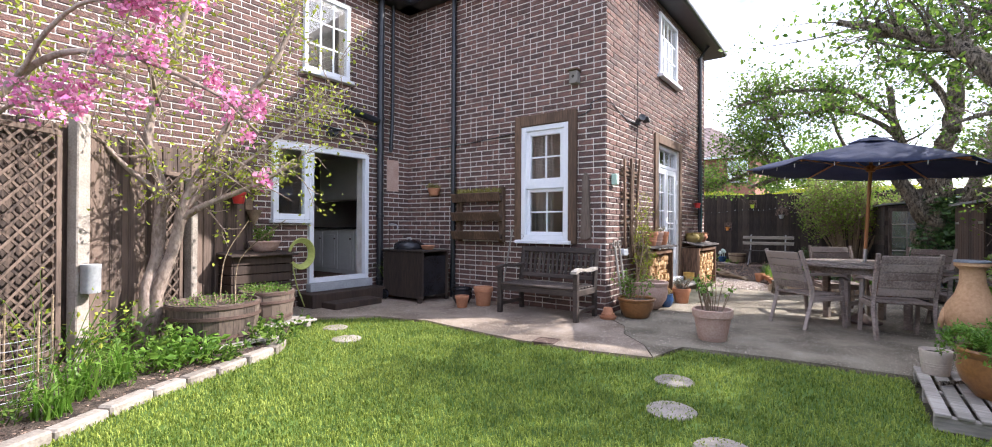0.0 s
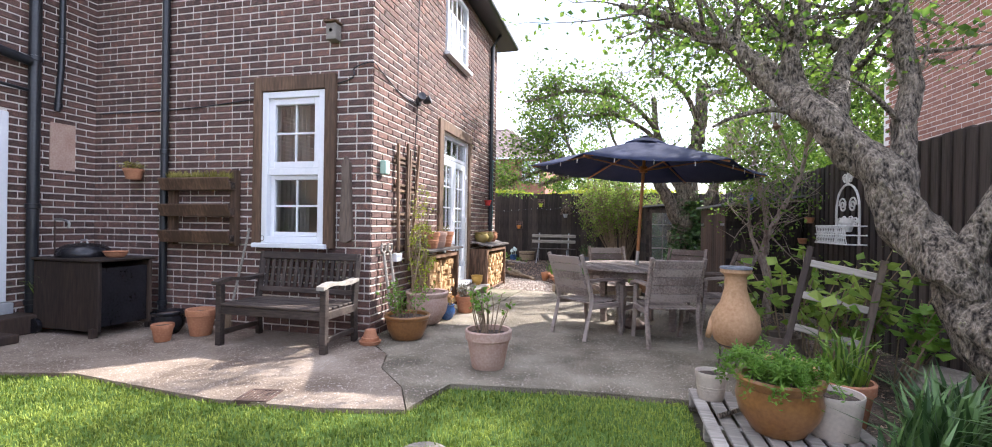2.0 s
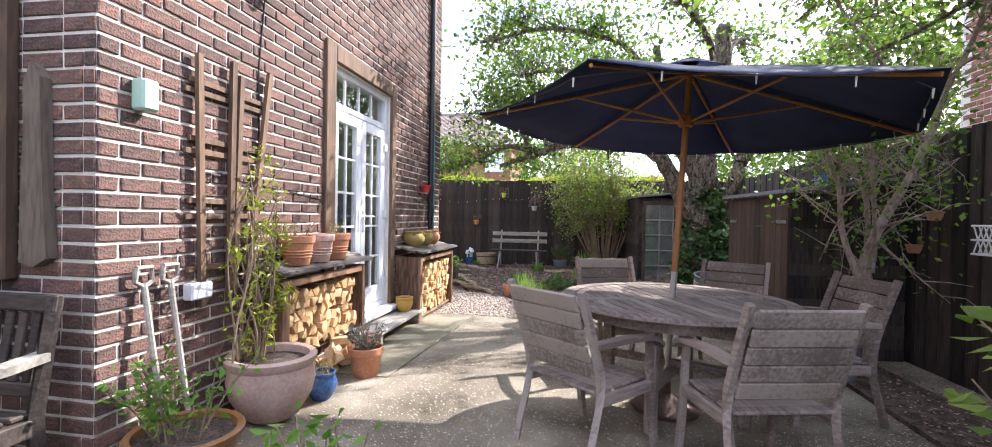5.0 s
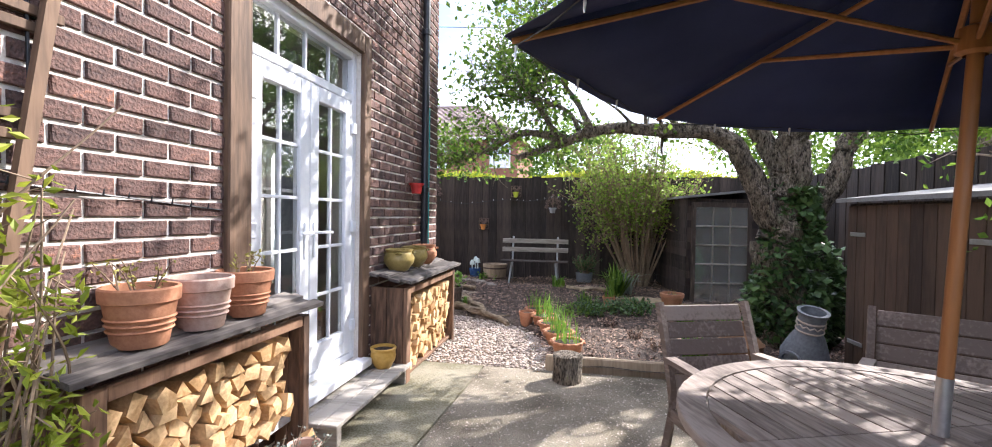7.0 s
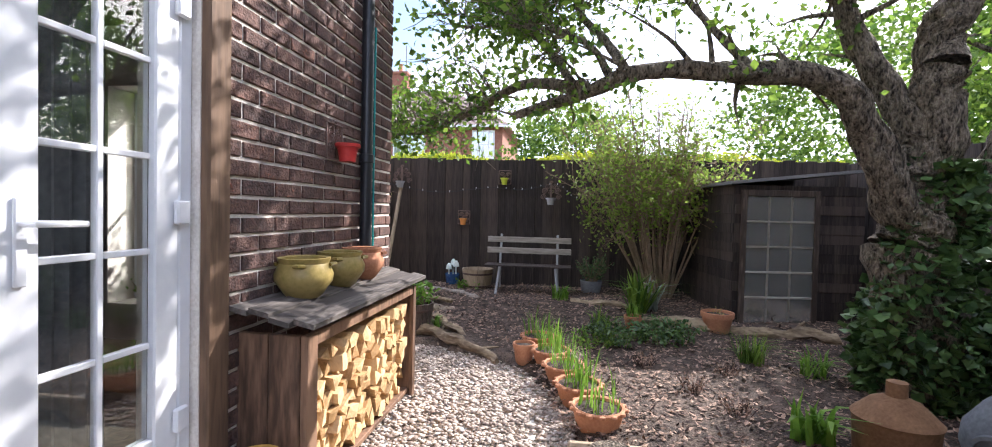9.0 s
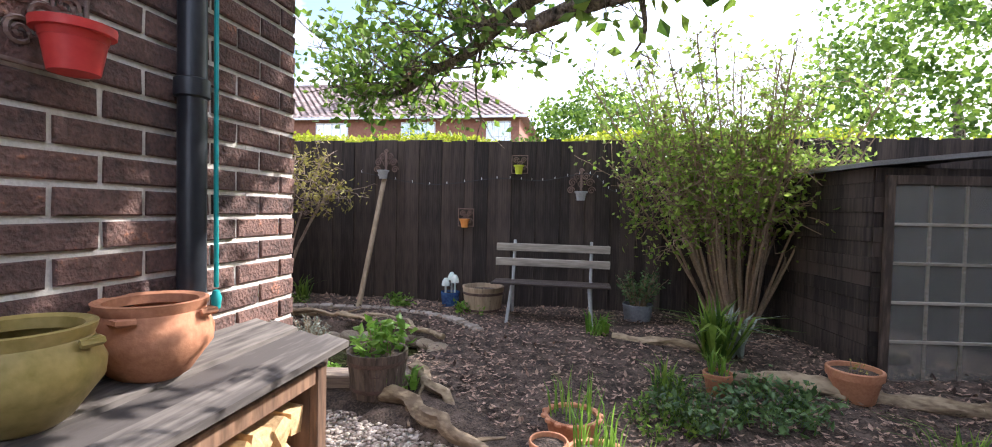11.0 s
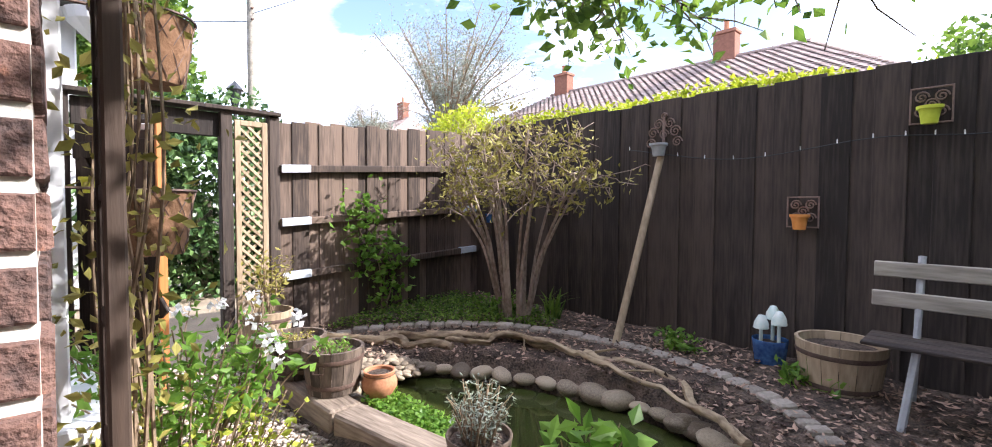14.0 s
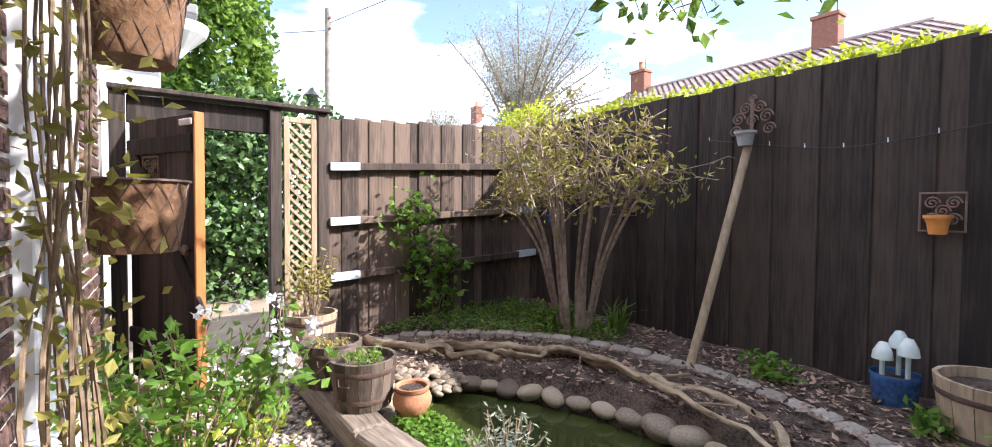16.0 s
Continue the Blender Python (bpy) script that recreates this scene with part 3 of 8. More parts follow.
# ---- windows and doors ----
def bars(parent, axis, plane, u0, u1, z0, z1, nu, nz, w=0.022, depth=0.03, material=UPVC, arch=False):
    """Glazing bars and panes in an upright plane: axis is the plan axis that u runs along."""
    def P(u, v, z):
        return (u, v, z) if axis == "x" else (v, u, z)

    def B(ua, ub, za, zb, t):
        lo, hi = P(ua, plane - t, za), P(ub, plane + t, zb)
        return tuple(map(min, lo, hi)), tuple(map(max, lo, hi))
    for i in range(1, nu):
        u = u0 + (u1 - u0) * i / nu
        part("glazing_bar", Geo().box(*B(u - w / 2, u + w / 2, z0, z1, depth / 2), 0.003), material, parent)
    for k in range(1, nz):
        z = z0 + (z1 - z0) * k / nz
        for i in range(nu):
            a, b = u0 + (u1 - u0) * i / nu + w / 2 * (i > 0), u0 + (u1 - u0) * (i + 1) / nu - w / 2 * (i < nu - 1)
            part("glazing_bar", Geo().box(*B(a, b, z - w / 2, z + w / 2, depth / 2 - 0.002), 0.003), material, parent)
    for i in range(nu):
        for k in range(nz):
            o = part("pane", Geo().box(*B(u0 + (u1 - u0) * i / nu + .001, u0 + (u1 - u0) * (i + 1) / nu - .001, z0 + (z1 - z0) * k / nz + .001, z0 + (z1 - z0) * (k + 1) / nz - .001, 0.003), 0), GLASS, parent)
            o.visible_shadow = False


def frame_of(parent, axis, plane, u0, u1, z0, z1, w, depth, material=UPVC, name="window_frame", bottom=True, label=""):
    def B(ua, ub, za, zb):
        lo, hi = ((ua, plane - depth / 2, za), (ub, plane + depth / 2, zb)) if axis == "x" else ((plane - depth / 2, ua, za), (plane + depth / 2, ub, zb))
        return lo, hi
    q = Geo()
    q.box(*B(u0, u0 + w, z0, z1), 0.006).box(*B(u1 - w, u1, z0, z1), 0.006)
    q.box(*B(u0 + w, u1 - w, z1 - w, z1), 0.006)
    if bottom:
        q.box(*B(u0 + w, u1 - w, z0, z0 + w), 0.006)
    return part(name, q, material, parent, label)


w1 = thing("window_1", "white plastic casement window with glazing bars in a dark timber surround", "window", kind="structure")
frame_of(w1, "x", 6.265, -4.12, -3.30, 1.02, 2.76, 0.075, 0.14)
part("transom", Geo().box((-4.045, 6.22, 1.80), (-3.375, 6.33, 1.88), 0.006), UPVC, w1)
frame_of(w1, "x", 6.255, -4.045, -3.375, 1.88, 2.685, 0.075, 0.06, name="sash")
frame_of(w1, "x", 6.29, -4.045, -3.375, 1.095, 1.80, 0.05, 0.06, name="sash")
bars(w1, "x", 6.27, -3.97, -3.45, 1.955, 2.61, 2, 2)
bars(w1, "x", 6.30, -3.995, -3.425, 1.145, 1.75, 2, 2)
part("window_sill", Geo().box((-4.19, 6.12, 0.965), (-3.24, 6.29, 1.018), 0.008), UPVC, w1)
sw = Geo()
sw.box((-4.235, 6.175, 0.99), (-4.125, 6.238, 2.93), 0.008).box((-3.295, 6.175, 0.97), (-3.165, 6.238, 2.93), 0.008).box((-4.122, 6.175, 2.765), (-3.298, 6.238, 2.93), 0.008)
part("surround", sw, FRAMEWOOD, w1, "dark rough timber surround")
part("sill_ring", Geo().tube([(-4.1 + 0.03 * math.cos(a), 6.19, 1.07 + 0.03 * math.sin(a)) for a in np.linspace(0, 6.3, 20)], 0.003, sides=6), IRON, w1, "small wire ring")

cu = thing("curtain", "pale grey curtain hanging behind the window", "curtain")
cg = Geo()
pts = [(-4.1 + 0.36 * i / 30, 6.545 + 0.02 * math.sin(i * 1.3)) for i in range(31)]
cg.add([(x, y, z) for x, y in pts for z in (0.262, 2.7)], [(2 * i, 2 * i + 2, 2 * i + 3, 2 * i + 1) for i in range(30)])
part("cloth", cg, PLASTER, cu)

fd = thing("door_1", "white double french door with glazing bars and a row of top lights", "french door", kind="structure")
frame_of(fd, "y", -2.81, 8.40, 9.70, 0.27, 2.70, 0.06, 0.10, name="door_frame")
part("transom", Geo().box((-2.865, 8.46, 2.31), (-2.76, 9.64, 2.37), 0.006), UPVC, fd)
bars(fd, "y", -2.81, 8.46, 9.64, 2.37, 2.64, 4, 1)
for k, (y0, y1) in enumerate(((8.462, 9.046), (9.054, 9.638))):
    leaf = frame_of(fd, "y", -2.79, y0, y1, 0.335, 2.305, 0.105, 0.06, name="door_leaf")
    part("bottom_rail", Geo().box((-2.817, y0 + 0.105, 0.44), (-2.763, y1 - 0.105, 0.52), 0.005), UPVC, leaf)
    bars(leaf, "y", -2.79, y0 + 0.105, y1 - 0.105, 0.52, 2.20, 2, 5)
    yh = y1 - 0.05 if k == 0 else y0 + 0.05
    s = -1 if k == 0 else 1
    hg = Geo().box((-2.759, yh - 0.016, 1.13), (-2.747, yh + 0.016, 1.37), 0.004)
    hg.tube([(-2.747, yh, 1.30), (-2.70, yh, 1.30), (-2.695, yh + s * 0.03, 1.30), (-2.695, yh + s * 0.13, 1.298)], 0.010, sides=8)
    part("handle", hg, UPVC, leaf, "white lever handle", 40)
    for z in (0.55, 1.33, 2.1):
        yy = y0 if k == 0 else y1
        part("hinge", Geo().box((-2.759, yy - 0.03, z - 0.045), (-2.735, yy + 0.03, z + 0.045), 0.006), UPVC, leaf)
part("threshold", Geo().box((-2.90, 8.36, 0.205), (-2.62, 9.74, 0.268), 0.008), UPVC, fd, "white plastic threshold")
sw = Geo()
sw.box((-2.742, 8.225, 0.2), (-2.69, 8.395, 2.86), 0.008).box((-2.742, 9.705, 0.2), (-2.69, 9.83, 2.86), 0.008).box((-2.742, 8.398, 2.705), (-2.69, 9.702, 2.86), 0.008)
part("surround", sw, FRAMEWOOD, fd, "rough brown timber surround")

cu2 = thing("curtain", "pale grey curtain hanging behind the french door", "curtain")
cg = Geo()
pts = [(-3.06 + 0.028 * math.sin(i * 1.25), 9.10 + 0.52 * i / 44) for i in range(45)]
cg.add([(x, y, z) for x, y in pts for z in (0.262, 2.6)], [(2 * i, 2 * i + 2, 2 * i + 3, 2 * i + 1) for i in range(44)])
part("cloth", cg, GREYCLAY, cu2)

w2 = thing("window_2", "white upstairs window with glazing bars", "window", kind="structure")
frame_of(w2, "y", -2.735, 8.48, 9.52, 3.95, 5.05, 0.06, 0.09)
bars(w2, "y", -2.735, 8.54, 9.46, 4.01, 4.99, 4, 3)
part("window_sill", Geo().box((-2.82, 8.42, 3.88), (-2.62, 9.58, 3.945), 0.008), UPVC, w2)
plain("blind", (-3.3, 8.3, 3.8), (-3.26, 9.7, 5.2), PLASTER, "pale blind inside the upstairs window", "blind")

w3 = thing("window_3", "white upstairs window with glazing bars above the kitchen door", "window", kind="structure")
frame_of(w3, "y", -6.715, 4.08 , 4.90, 3.62, 4.85, 0.06, 0.09)
bars(w3, "y", -6.715, 4.14, 4.84, 3.68, 4.79, 3, 3)
part("window_sill", Geo().box((-6.80, 4.02, 3.555), (-6.62, 4.96, 3.615), 0.008), UPVC, w3)
plain("blind", (-7.2, 3.9, 3.5), (-7.16, 5.1, 5.0), PLASTER, "pale blind inside the upstairs window", "blind")

kd = thing("door_2", "white kitchen doorway standing open beside a small window", "door", kind="structure")
frame_of(kd, "y", -6.715, 4.18, 5.30, 0.33, 2.44, 0.075, 0.10, name="door_frame")
frame_of(kd, "y", -6.715, 3.60, 4.178, 1.31, 2.44, 0.085, 0.10, name="window_frame")
bars(kd, "y", -6.715, 3.685, 4.093, 1.395, 2.355, 1, 1)
part("window_sill", Geo().box((-6.76, 3.56, 1.255), (-6.60, 4.175, 1.305), 0.008), UPVC, kd)
lf = Geo().box((-7.09, 5.36, 0.36), (-7.045, 6.18, 2.36), 0.005)
leaf = part("door_leaf", lf, UPVC, kd, "white door leaf swung inwards")
part("handle", Geo().tube([(-7.09, 6.05, 1.32), (-7.14, 6.05, 1.32), (-7.14, 5.95, 1.32)], 0.009), STEEL, leaf)

# kitchen seen through the open door
kc = thing("kitchen_cabinet", "cream panelled kitchen base units seen through the open door", "cabinet")
part("body", Geo().box((-9.2, 5.75, 0.28), (-7.15, 6.35, 1.15), 0.005), CABINET, kc)
for i in range(4):
    x = -9.15 + i * 0.5
    d = part("cabinet_door", Geo().box((x, 5.728, 0.36), (x + 0.47, 5.748, 1.12), 0.006), CABINET, kc)
    part("panel", Geo().box((x + 0.07, 5.720, 0.44), (x + 0.40, 5.727, 1.04), 0.003), CABINET, d)
    part("knob", Geo().box((x + 0.40, 5.69, 0.95), (x + 0.43, 5.719, 0.98), 0.006), IRON, d)
wt = thing("worktop", "dark kitchen worktop on cream units", "worktop")
part("slab", Geo().box((-9.2, 5.7, 1.155), (-7.12, 6.36, 1.19), 0.006), BLACK, wt)
wc = thing("wall_cabinet", "cream kitchen wall cabinet above the worktop", "cabinet")
part("body", Geo().box((-9.2, 6.0, 1.75), (-7.3, 6.35, 2.62), 0.006), CABINET, wc)
sh = thing("shelf", "white shelf behind the kitchen window", "shelf")
for z in (1.55, 1.85, 2.1):
    part("board", Geo().box((-10.0, 3.3, z), (-9.7, 5.2, z + 0.03), 0.004), CABINET, sh)

wb = thing("window_4", "tall white window beside the climbing plants", "window", kind="structure")
frame_of(wb, "x", 11.695, -4.99, -4.10, 0.55, 2.3, 0.08, 0.10)
bars(wb, "x", 11.695, -4.91, -4.18, 0.63, 2.22, 2, 2)
part("window_sill", Geo().box((-5.05, 11.695, 0.48), (-4.05, 11.84, 0.545), 0.008), UPVC, wb)

# ---- fences ----
def fence(name, a, b, z0, z1, board, material, label, back=0.0, wave=0.012, rails=(), thick=0.018, rise=0.0):
    """Upright boards from a to b, each a part, front on the right-hand side."""
    a, b = Vector((*a, 0)), Vector((*b, 0))
    d = (b - a).normalized()
    out = Vector((d.y, -d.x, 0))
    L = (b - a).length
    f = thing(name, label, "fence", kind="structure", m=Matrix(((d.x, -out.x, 0, a.x), (d.y, -out.y, 0, a.y), (0, 0, 1, 0), (0, 0, 0, 1))))
    n = max(1, round(L / board))
    meshes = [Geo().box((0.001, 0, z0), (L / n + 0.03, thick, z1 + 0.012 * k), 0.003).mesh("board", material) for k in (-1, 0, 1)]
    for i in range(n):
        o = part("board", rnd.choice(meshes), material, f)
        o.location = (i * L / n, -wave * (i % 2) + rnd.uniform(-0.002, 0.002), rise * i / n)
    for z in rails:
        sh = Matrix(((1, 0, 0, 0), (0, 1, 0, 0), (rise / L, 0, 1, 0), (0, 0, 0, 1)))
        part("rail", Geo().box((0, -0.075, z), (L, -wave - 0.004, z + 0.07), 0.008, sh), material, f)
        for u0, u1 in ((0.01, 0.27), (L - 0.30, L - 0.06)):
            part("rail_bracket", Geo().box((u0, -0.080, z + 0.004), (u1, -0.0755, z + 0.074), 0.002, sh).box((u0, -0.0755, z + 0.0705), (u1, -0.02, z + 0.074), 0.001, sh), GALV, f, "pale galvanised bracket")
    return f


fence("fence_back", (-6.5, 15.6), (2.7, 15.6), -0.05, 2.2, 0.145, FENCEWOOD, "tall dark stained close-boarded fence")
fence("fence_gate_side", (-6.45, 13.22), (-6.45, 15.58), -0.05, 2.04, 0.125, BROWNFENCE, "brown close-boarded fence panel with three rails", rails=(0.60, 1.09, 1.57), rise=0.13)
fence("fence_right", (2.66, 10.9), (2.66, -1.6), -0.05, 2.12, 0.075, FENCEWOOD, "dark corrugated-looking boarded fence", wave=0.024, thick=0.03)
fence("fence_right_back", (2.66, 15.58), (2.66, 10.92), -0.05, 2.15, 0.14, FENCEWOOD, "dark boarded fence behind the sheds")
fence("fence_left", (-4.55, -0.72), (-6.69, 3.3), -0.05, 2.08, 0.10, BROWNFENCE, "weathered brown boarded fence behind the border")
fence("fence_rear", (2.64, -1.62), (-4.55, -1.62), -0.05, 1.9, 0.14, BROWNFENCE, "brown boarded fence behind the lawn")
fence("fence_corner", (-4.56, -1.6), (-4.56, -0.72), -0.05, 2.0, 0.14, BROWNFENCE, "short brown boarded fence")


def lattice(name, parent, u0, u1, z0, z1, plane, material, step=0.10, w=0.022, t=0.008, border=0.045):
    """Diagonal crossed laths in a frame, in the local xz plane."""
    fr = Geo()
    fr.box((u0, plane - 0.016, z0), (u0 + border, plane + 0.016, z1), 0.004).box((u1 - border, plane - 0.016, z0), (u1, plane + 0.016, z1), 0.004)
    fr.box((u0 + border, plane - 0.016, z1 - border), (u1 - border, plane + 0.016, z1), 0.004).box((u0 + border, plane - 0.016, z0), (u1 - border, plane + 0.016, z0 + border), 0.004)
    part("frame", fr, material, parent)
    a0, a1, b0, b1 = u0 + border, u1 - border, z0 + border, z1 - border
    W, H = a1 - a0, b1 - b0
    for s, y in ((1, -0.006), (-1, 0.006)):
        c = -W
        while c < H:
            lo, hi = max(0, -c), min(W, H - c)
            if hi - lo > 0.03:
                x0, x1 = (a0 + lo, a0 + hi) if s > 0 else (a1 - lo, a1 - hi)
                za, zb = b0 + c + lo, b0 + c + hi
                d = Vector((x1 - x0, 0, zb - za))
                m = Matrix.Translation((x0, plane + y, za)) @ Matrix.Rotation(-math.atan2(d.z, d.x), 4, "Y")
                part("lath", Geo().box((0, -t / 2, -w / 2), (d.length, t / 2, w / 2), 0.002, m), material, parent)
            c += step


# trellis panels on the left fence
FD_A = Vector((-6.69, 3.3, 0))
fdir = Vector((-4.55 + 6.69, -0.72 - 3.3, 0)).normalized()
fout = Vector((-fdir.y, fdir.x, 0))
LF = Matrix(((fdir.x, fout.x, 0, FD_A.x), (fdir.y, fout.y, 0, FD_A.y), (0, 0, 1, 0), (0, 0, 0, 1)))
for u0, u1, z1 in ((2.58, 3.55, 2.02), (1.28, 1.66, 1.80)):
    t = thing("trellis", "weathered brown diamond trellis panel on the fence", "trellis", "trellis panels on the fence", m=LF)
    lattice("trellis", t, u0, u1, 0.12, z1, 0.07, BROWNFENCE, step=0.115)
for u, w, z1 in ((2.44, 0.12, 2.2), (1.17, 0.09, 1.75), (3.62, 0.1, 2.1)):
    p = thing("fence_post", "pale concrete fence post", "post", "concrete fence posts", m=LF)
    part("shaft", Geo().box((u - w / 2, 0.03, -0.05), (u + w / 2, 0.14, z1), 0.01), STONE, p)

# gate side: header, posts, lattice and open gate
gs = thing("gate_frame", "dark timber gateway with a boarded header", "gateway", kind="structure")
for y in (11.78, 12.80, 13.18):
    part("post", Geo().box((-6.50, y - 0.045, -0.05), (-6.40, y + 0.045, 2.06), 0.006), FENCEWOOD, gs)
part("header_board", Geo().box((-6.49, 11.83, 1.85), (-6.45, 12.755, 2.05), 0.006), FENCEWOOD, gs)
part("capping", Geo().box((-6.54, 11.73, 2.065), (-6.36, 13.23, 2.10), 0.006), FENCEWOOD, gs)
GT = Matrix(((0, 1, 0, -6.44), (1, 0, 0, 0), (0, 0, 1, 0), (0, 0, 0, 1)))
gl = thing("trellis", "pale narrow diamond trellis beside the gateway", "trellis", m=GT)
lattice("trellis", gl, 12.86, 13.12, 0.1, 2.0, 0.03, PALEWOOD, step=0.085)
ga = thing("gate", "dark ledged and braced garden gate standing open", "gate", m=pose(-6.40, 11.86, 0, 0, 0, 27))
for i in range(7):
    part("board", Geo().box((i * 0.118, -0.012, 0.05), (i * 0.118 + 0.114, 0.012, 1.84), 0.004), FENCEWOOD, ga)
for z in (0.3, 1.6):
    part("ledge", Geo().box((0.02, -0.04, z), (0.80, -0.014, z + 0.11), 0.005), FENCEWOOD, ga)
part("brace", Geo().box((0, 0, 0), (1.28, 0.025, 0.10), 0.005, pose(0.05, -0.04, 1.56, 0, 52, 0)), FENCEWOOD, ga)
part("edge_strip", Geo().box((0.828, -0.04, 0.05), (0.85, 0.02, 1.84), 0.004), POLEWOOD, ga, "orange-brown bare edge")
part("knob", Geo().lathe([(0.0, 0.06), (0.03, 0.05), (0.035, 0.03), (0.015, 0.01), (0.015, 0)], 14, pose(0.74, -0.012, 0.98, 90, 0, 0)), IRON, ga, "", 50)
part("latch", Geo().box((0.70, -0.055, 1.76), (0.83, -0.041, 1.80), 0.004), STEEL, ga)

# ---- pots and plants ----
POT_SHAPES = {
    "flower": [(0.0, 0.0), (0.66, 0.0), (0.70, 0.03), (0.92, 0.74), (1.0, 0.76), (1.02, 0.97), (0.98, 1.0), (0.90, 0.99), (0.88, 0.80)],
    "bowl": [(0.0, 0.0), (0.58, 0.0), (0.66, 0.05), (0.86, 0.45), (0.93, 0.80), (1.0, 0.86), (1.02, 0.95), (0.97, 1.0), (0.88, 0.97), (0.86, 0.85)],
    "belly": [(0.0, 0.0), (0.55, 0.0), (0.62, 0.04), (0.90, 0.35), (0.98, 0.60), (0.93, 0.82), (1.0, 0.88), (1.02, 0.96), (0.96, 1.0), (0.84, 0.98), (0.82, 0.84)],
    "round": [(0.0, 0.0), (0.50, 0.0), (0.62, 0.06), (0.98, 0.42), (1.0, 0.60), (0.84, 0.86), (0.88, 0.93), (0.90, 0.99), (0.84, 1.0), (0.74, 0.97), (0.74, 0.85)],
    "bucket": [(0.0, 0.0), (0.78, 0.0), (0.80, 0.02), (0.97, 0.86), (1.0, 0.97), (0.98, 1.0), (0.93, 0.99), (0.90, 0.84)],
}


def pot_parts(parent, r, h, shape, material, soil=True, rings=0, name="pot"):
    prof = [(r * a, h * b) for a, b in POT_SHAPES[shape]]
    body = part(name, Geo().lathe(prof, 30, wob=0.004), material, parent, "", 35)
    for k in range(rings):
        z = h * (0.28 + 0.10 * k)
        rr = r * (0.70 + 0.22 * (0.28 + 0.10 * k) / 0.74) + 0.003
        part("ring", Geo().lathe([(rr, z - 0.006), (rr + 0.005, z), (rr, z + 0.006)], 30), material, body, "", 60)
    if soil:
        part("soil", Geo().disc(r * 0.89, h * 0.86, 20, bump=0.012), SOIL, parent)
    return body


def stems_and_leaves(parent, base, r, n, height, leaf, material, seed, per=10, spread=0.6, stem=0.005, stem_mat=TWIG, flat=0.3, narrow=0.5, top_only=0.35, name="leaves"):
    """Upright branching stems with leaves along their upper parts."""
    q, r2 = Geo(), np.random.default_rng(seed)
    spots = []
    for i in range(n):
        a, rr = r2.uniform(0, 6.28), r * 0.5 * math.sqrt(r2.uniform(0, 1))
        p0 = Vector((base[0] + rr * math.cos(a), base[1] + rr * math.sin(a), base[2]))
        h = height * r2.uniform(0.6, 1.05)
        a2 = a + r2.uniform(-0.6, 0.6)
        lean = spread * r2.uniform(0.2, 1.0)
        p2 = p0 + Vector((math.cos(a2) * lean * h, math.sin(a2) * lean * h, h * (1 - 0.25 * lean)))
        p1 = p0.lerp(p2, 0.5) + Vector((r2.uniform(-.06, .06) * h, r2.uniform(-.06, .06) * h, 0.10 * h))
        line = curve([p0, p1, p2], 4)
        q.tube(line, stem, stem * 0.45, 5)
        for k in range(per):
            t = top_only + (1 - top_only) * k / max(per - 1, 1)
            f = min(t * (len(line) - 1), len(line) - 1.001)
            pt = line[int(f)].lerp(line[int(f) + 1], f - int(f))
            spots.append(tuple(pt + Vector(r2.normal(size=3)) * leaf * 0.35))
    tagged(part("stem", q, stem_mat, parent), kind="stuff")
    tagged(part(name, leaf_mesh(name, spots, leaf, material, r2, flat, narrow), material, parent), kind="stuff")


def blades(parent, base, r, n, h, w, material, seed, lean=0.8, name="leaf_tuft"):
    r2 = np.random.default_rng(seed)
    a, rr = r2.uniform(0, 6.28, n), r * np.sqrt(r2.uniform(0, 1, n))
    roots = np.stack([base[0] + rr * np.cos(a), base[1] + rr * np.sin(a), np.full(n, base[2])], 1)
    part(name, blade_mesh(name, roots, h, w, material, r2, lean), material, parent)


def shrub_pot(label, x, y, z, r, h, shape, potmat, n, height, leaf, leafmat, seed, per=14, spread=0.7, rings=0, top=0.2, stem=0.005, narrow=0.5, group=""):
    t = thing("potted_plant", label, "potted plant", group, pose(x, y, z, 0, 0, (seed * 37) % 360))
    pot_parts(t, r, h, shape, potmat, rings=rings)
    if n:
        stems_and_leaves(t, (0, 0, h * 0.85), r, n, height, leaf, leafmat, seed, per, spread, stem, top_only=top, narrow=narrow)
    return t


def grass_pot(label, x, y, z, r, h, shape, potmat, n, height, w, leafmat, seed, lean=0.8, group="", rings=0):
    t = thing("potted_plant", label, "potted plant", group, pose(x, y, z, 0, 0, (seed * 37) % 360))
    pot_parts(t, r, h, shape, potmat, rings=rings)
    blades(t, (0, 0, h * 0.85), r * 0.75, n, height, w, leafmat, seed, lean)
    return t


def bare_pot(label, x, y, z, r, h, shape, potmat, soil=True, rings=0, group="", name="plant_pot"):
    t = thing(name, label, "plant pot", group, pose(x, y, z, 0, 0, rnd.uniform(0, 360)))
    pot_parts(t, r, h, shape, potmat, soil, rings)
    return t


shrub_pot("wide brown glazed bowl with a small leafy shrub", -2.34, 6.36, 0, 0.25, 0.27, "bowl", BROWNPOT, 16, 0.42, 0.05, LEAFB, 1, 18)
shrub_pot("large bleached pink pot beside the climber", -2.42, 7.12, 0.02, 0.27, 0.40, "belly", PINKPOT, 0, 0, 0, LEAF, 2)
shrub_pot("small dark blue patterned pot with a seedling", -2.28, 7.48, 0, 0.11, 0.20, "round", BLUEPOT, 8, 0.12, 0.025, LEAFTAN, 3, 8)
shrub_pot("terracotta pot with grey-green lavender", -2.20, 8.02, 0, 0.14, 0.24, "flower", TERRA, 40, 0.24, 0.022, SILVERLEAF, 4, 16)
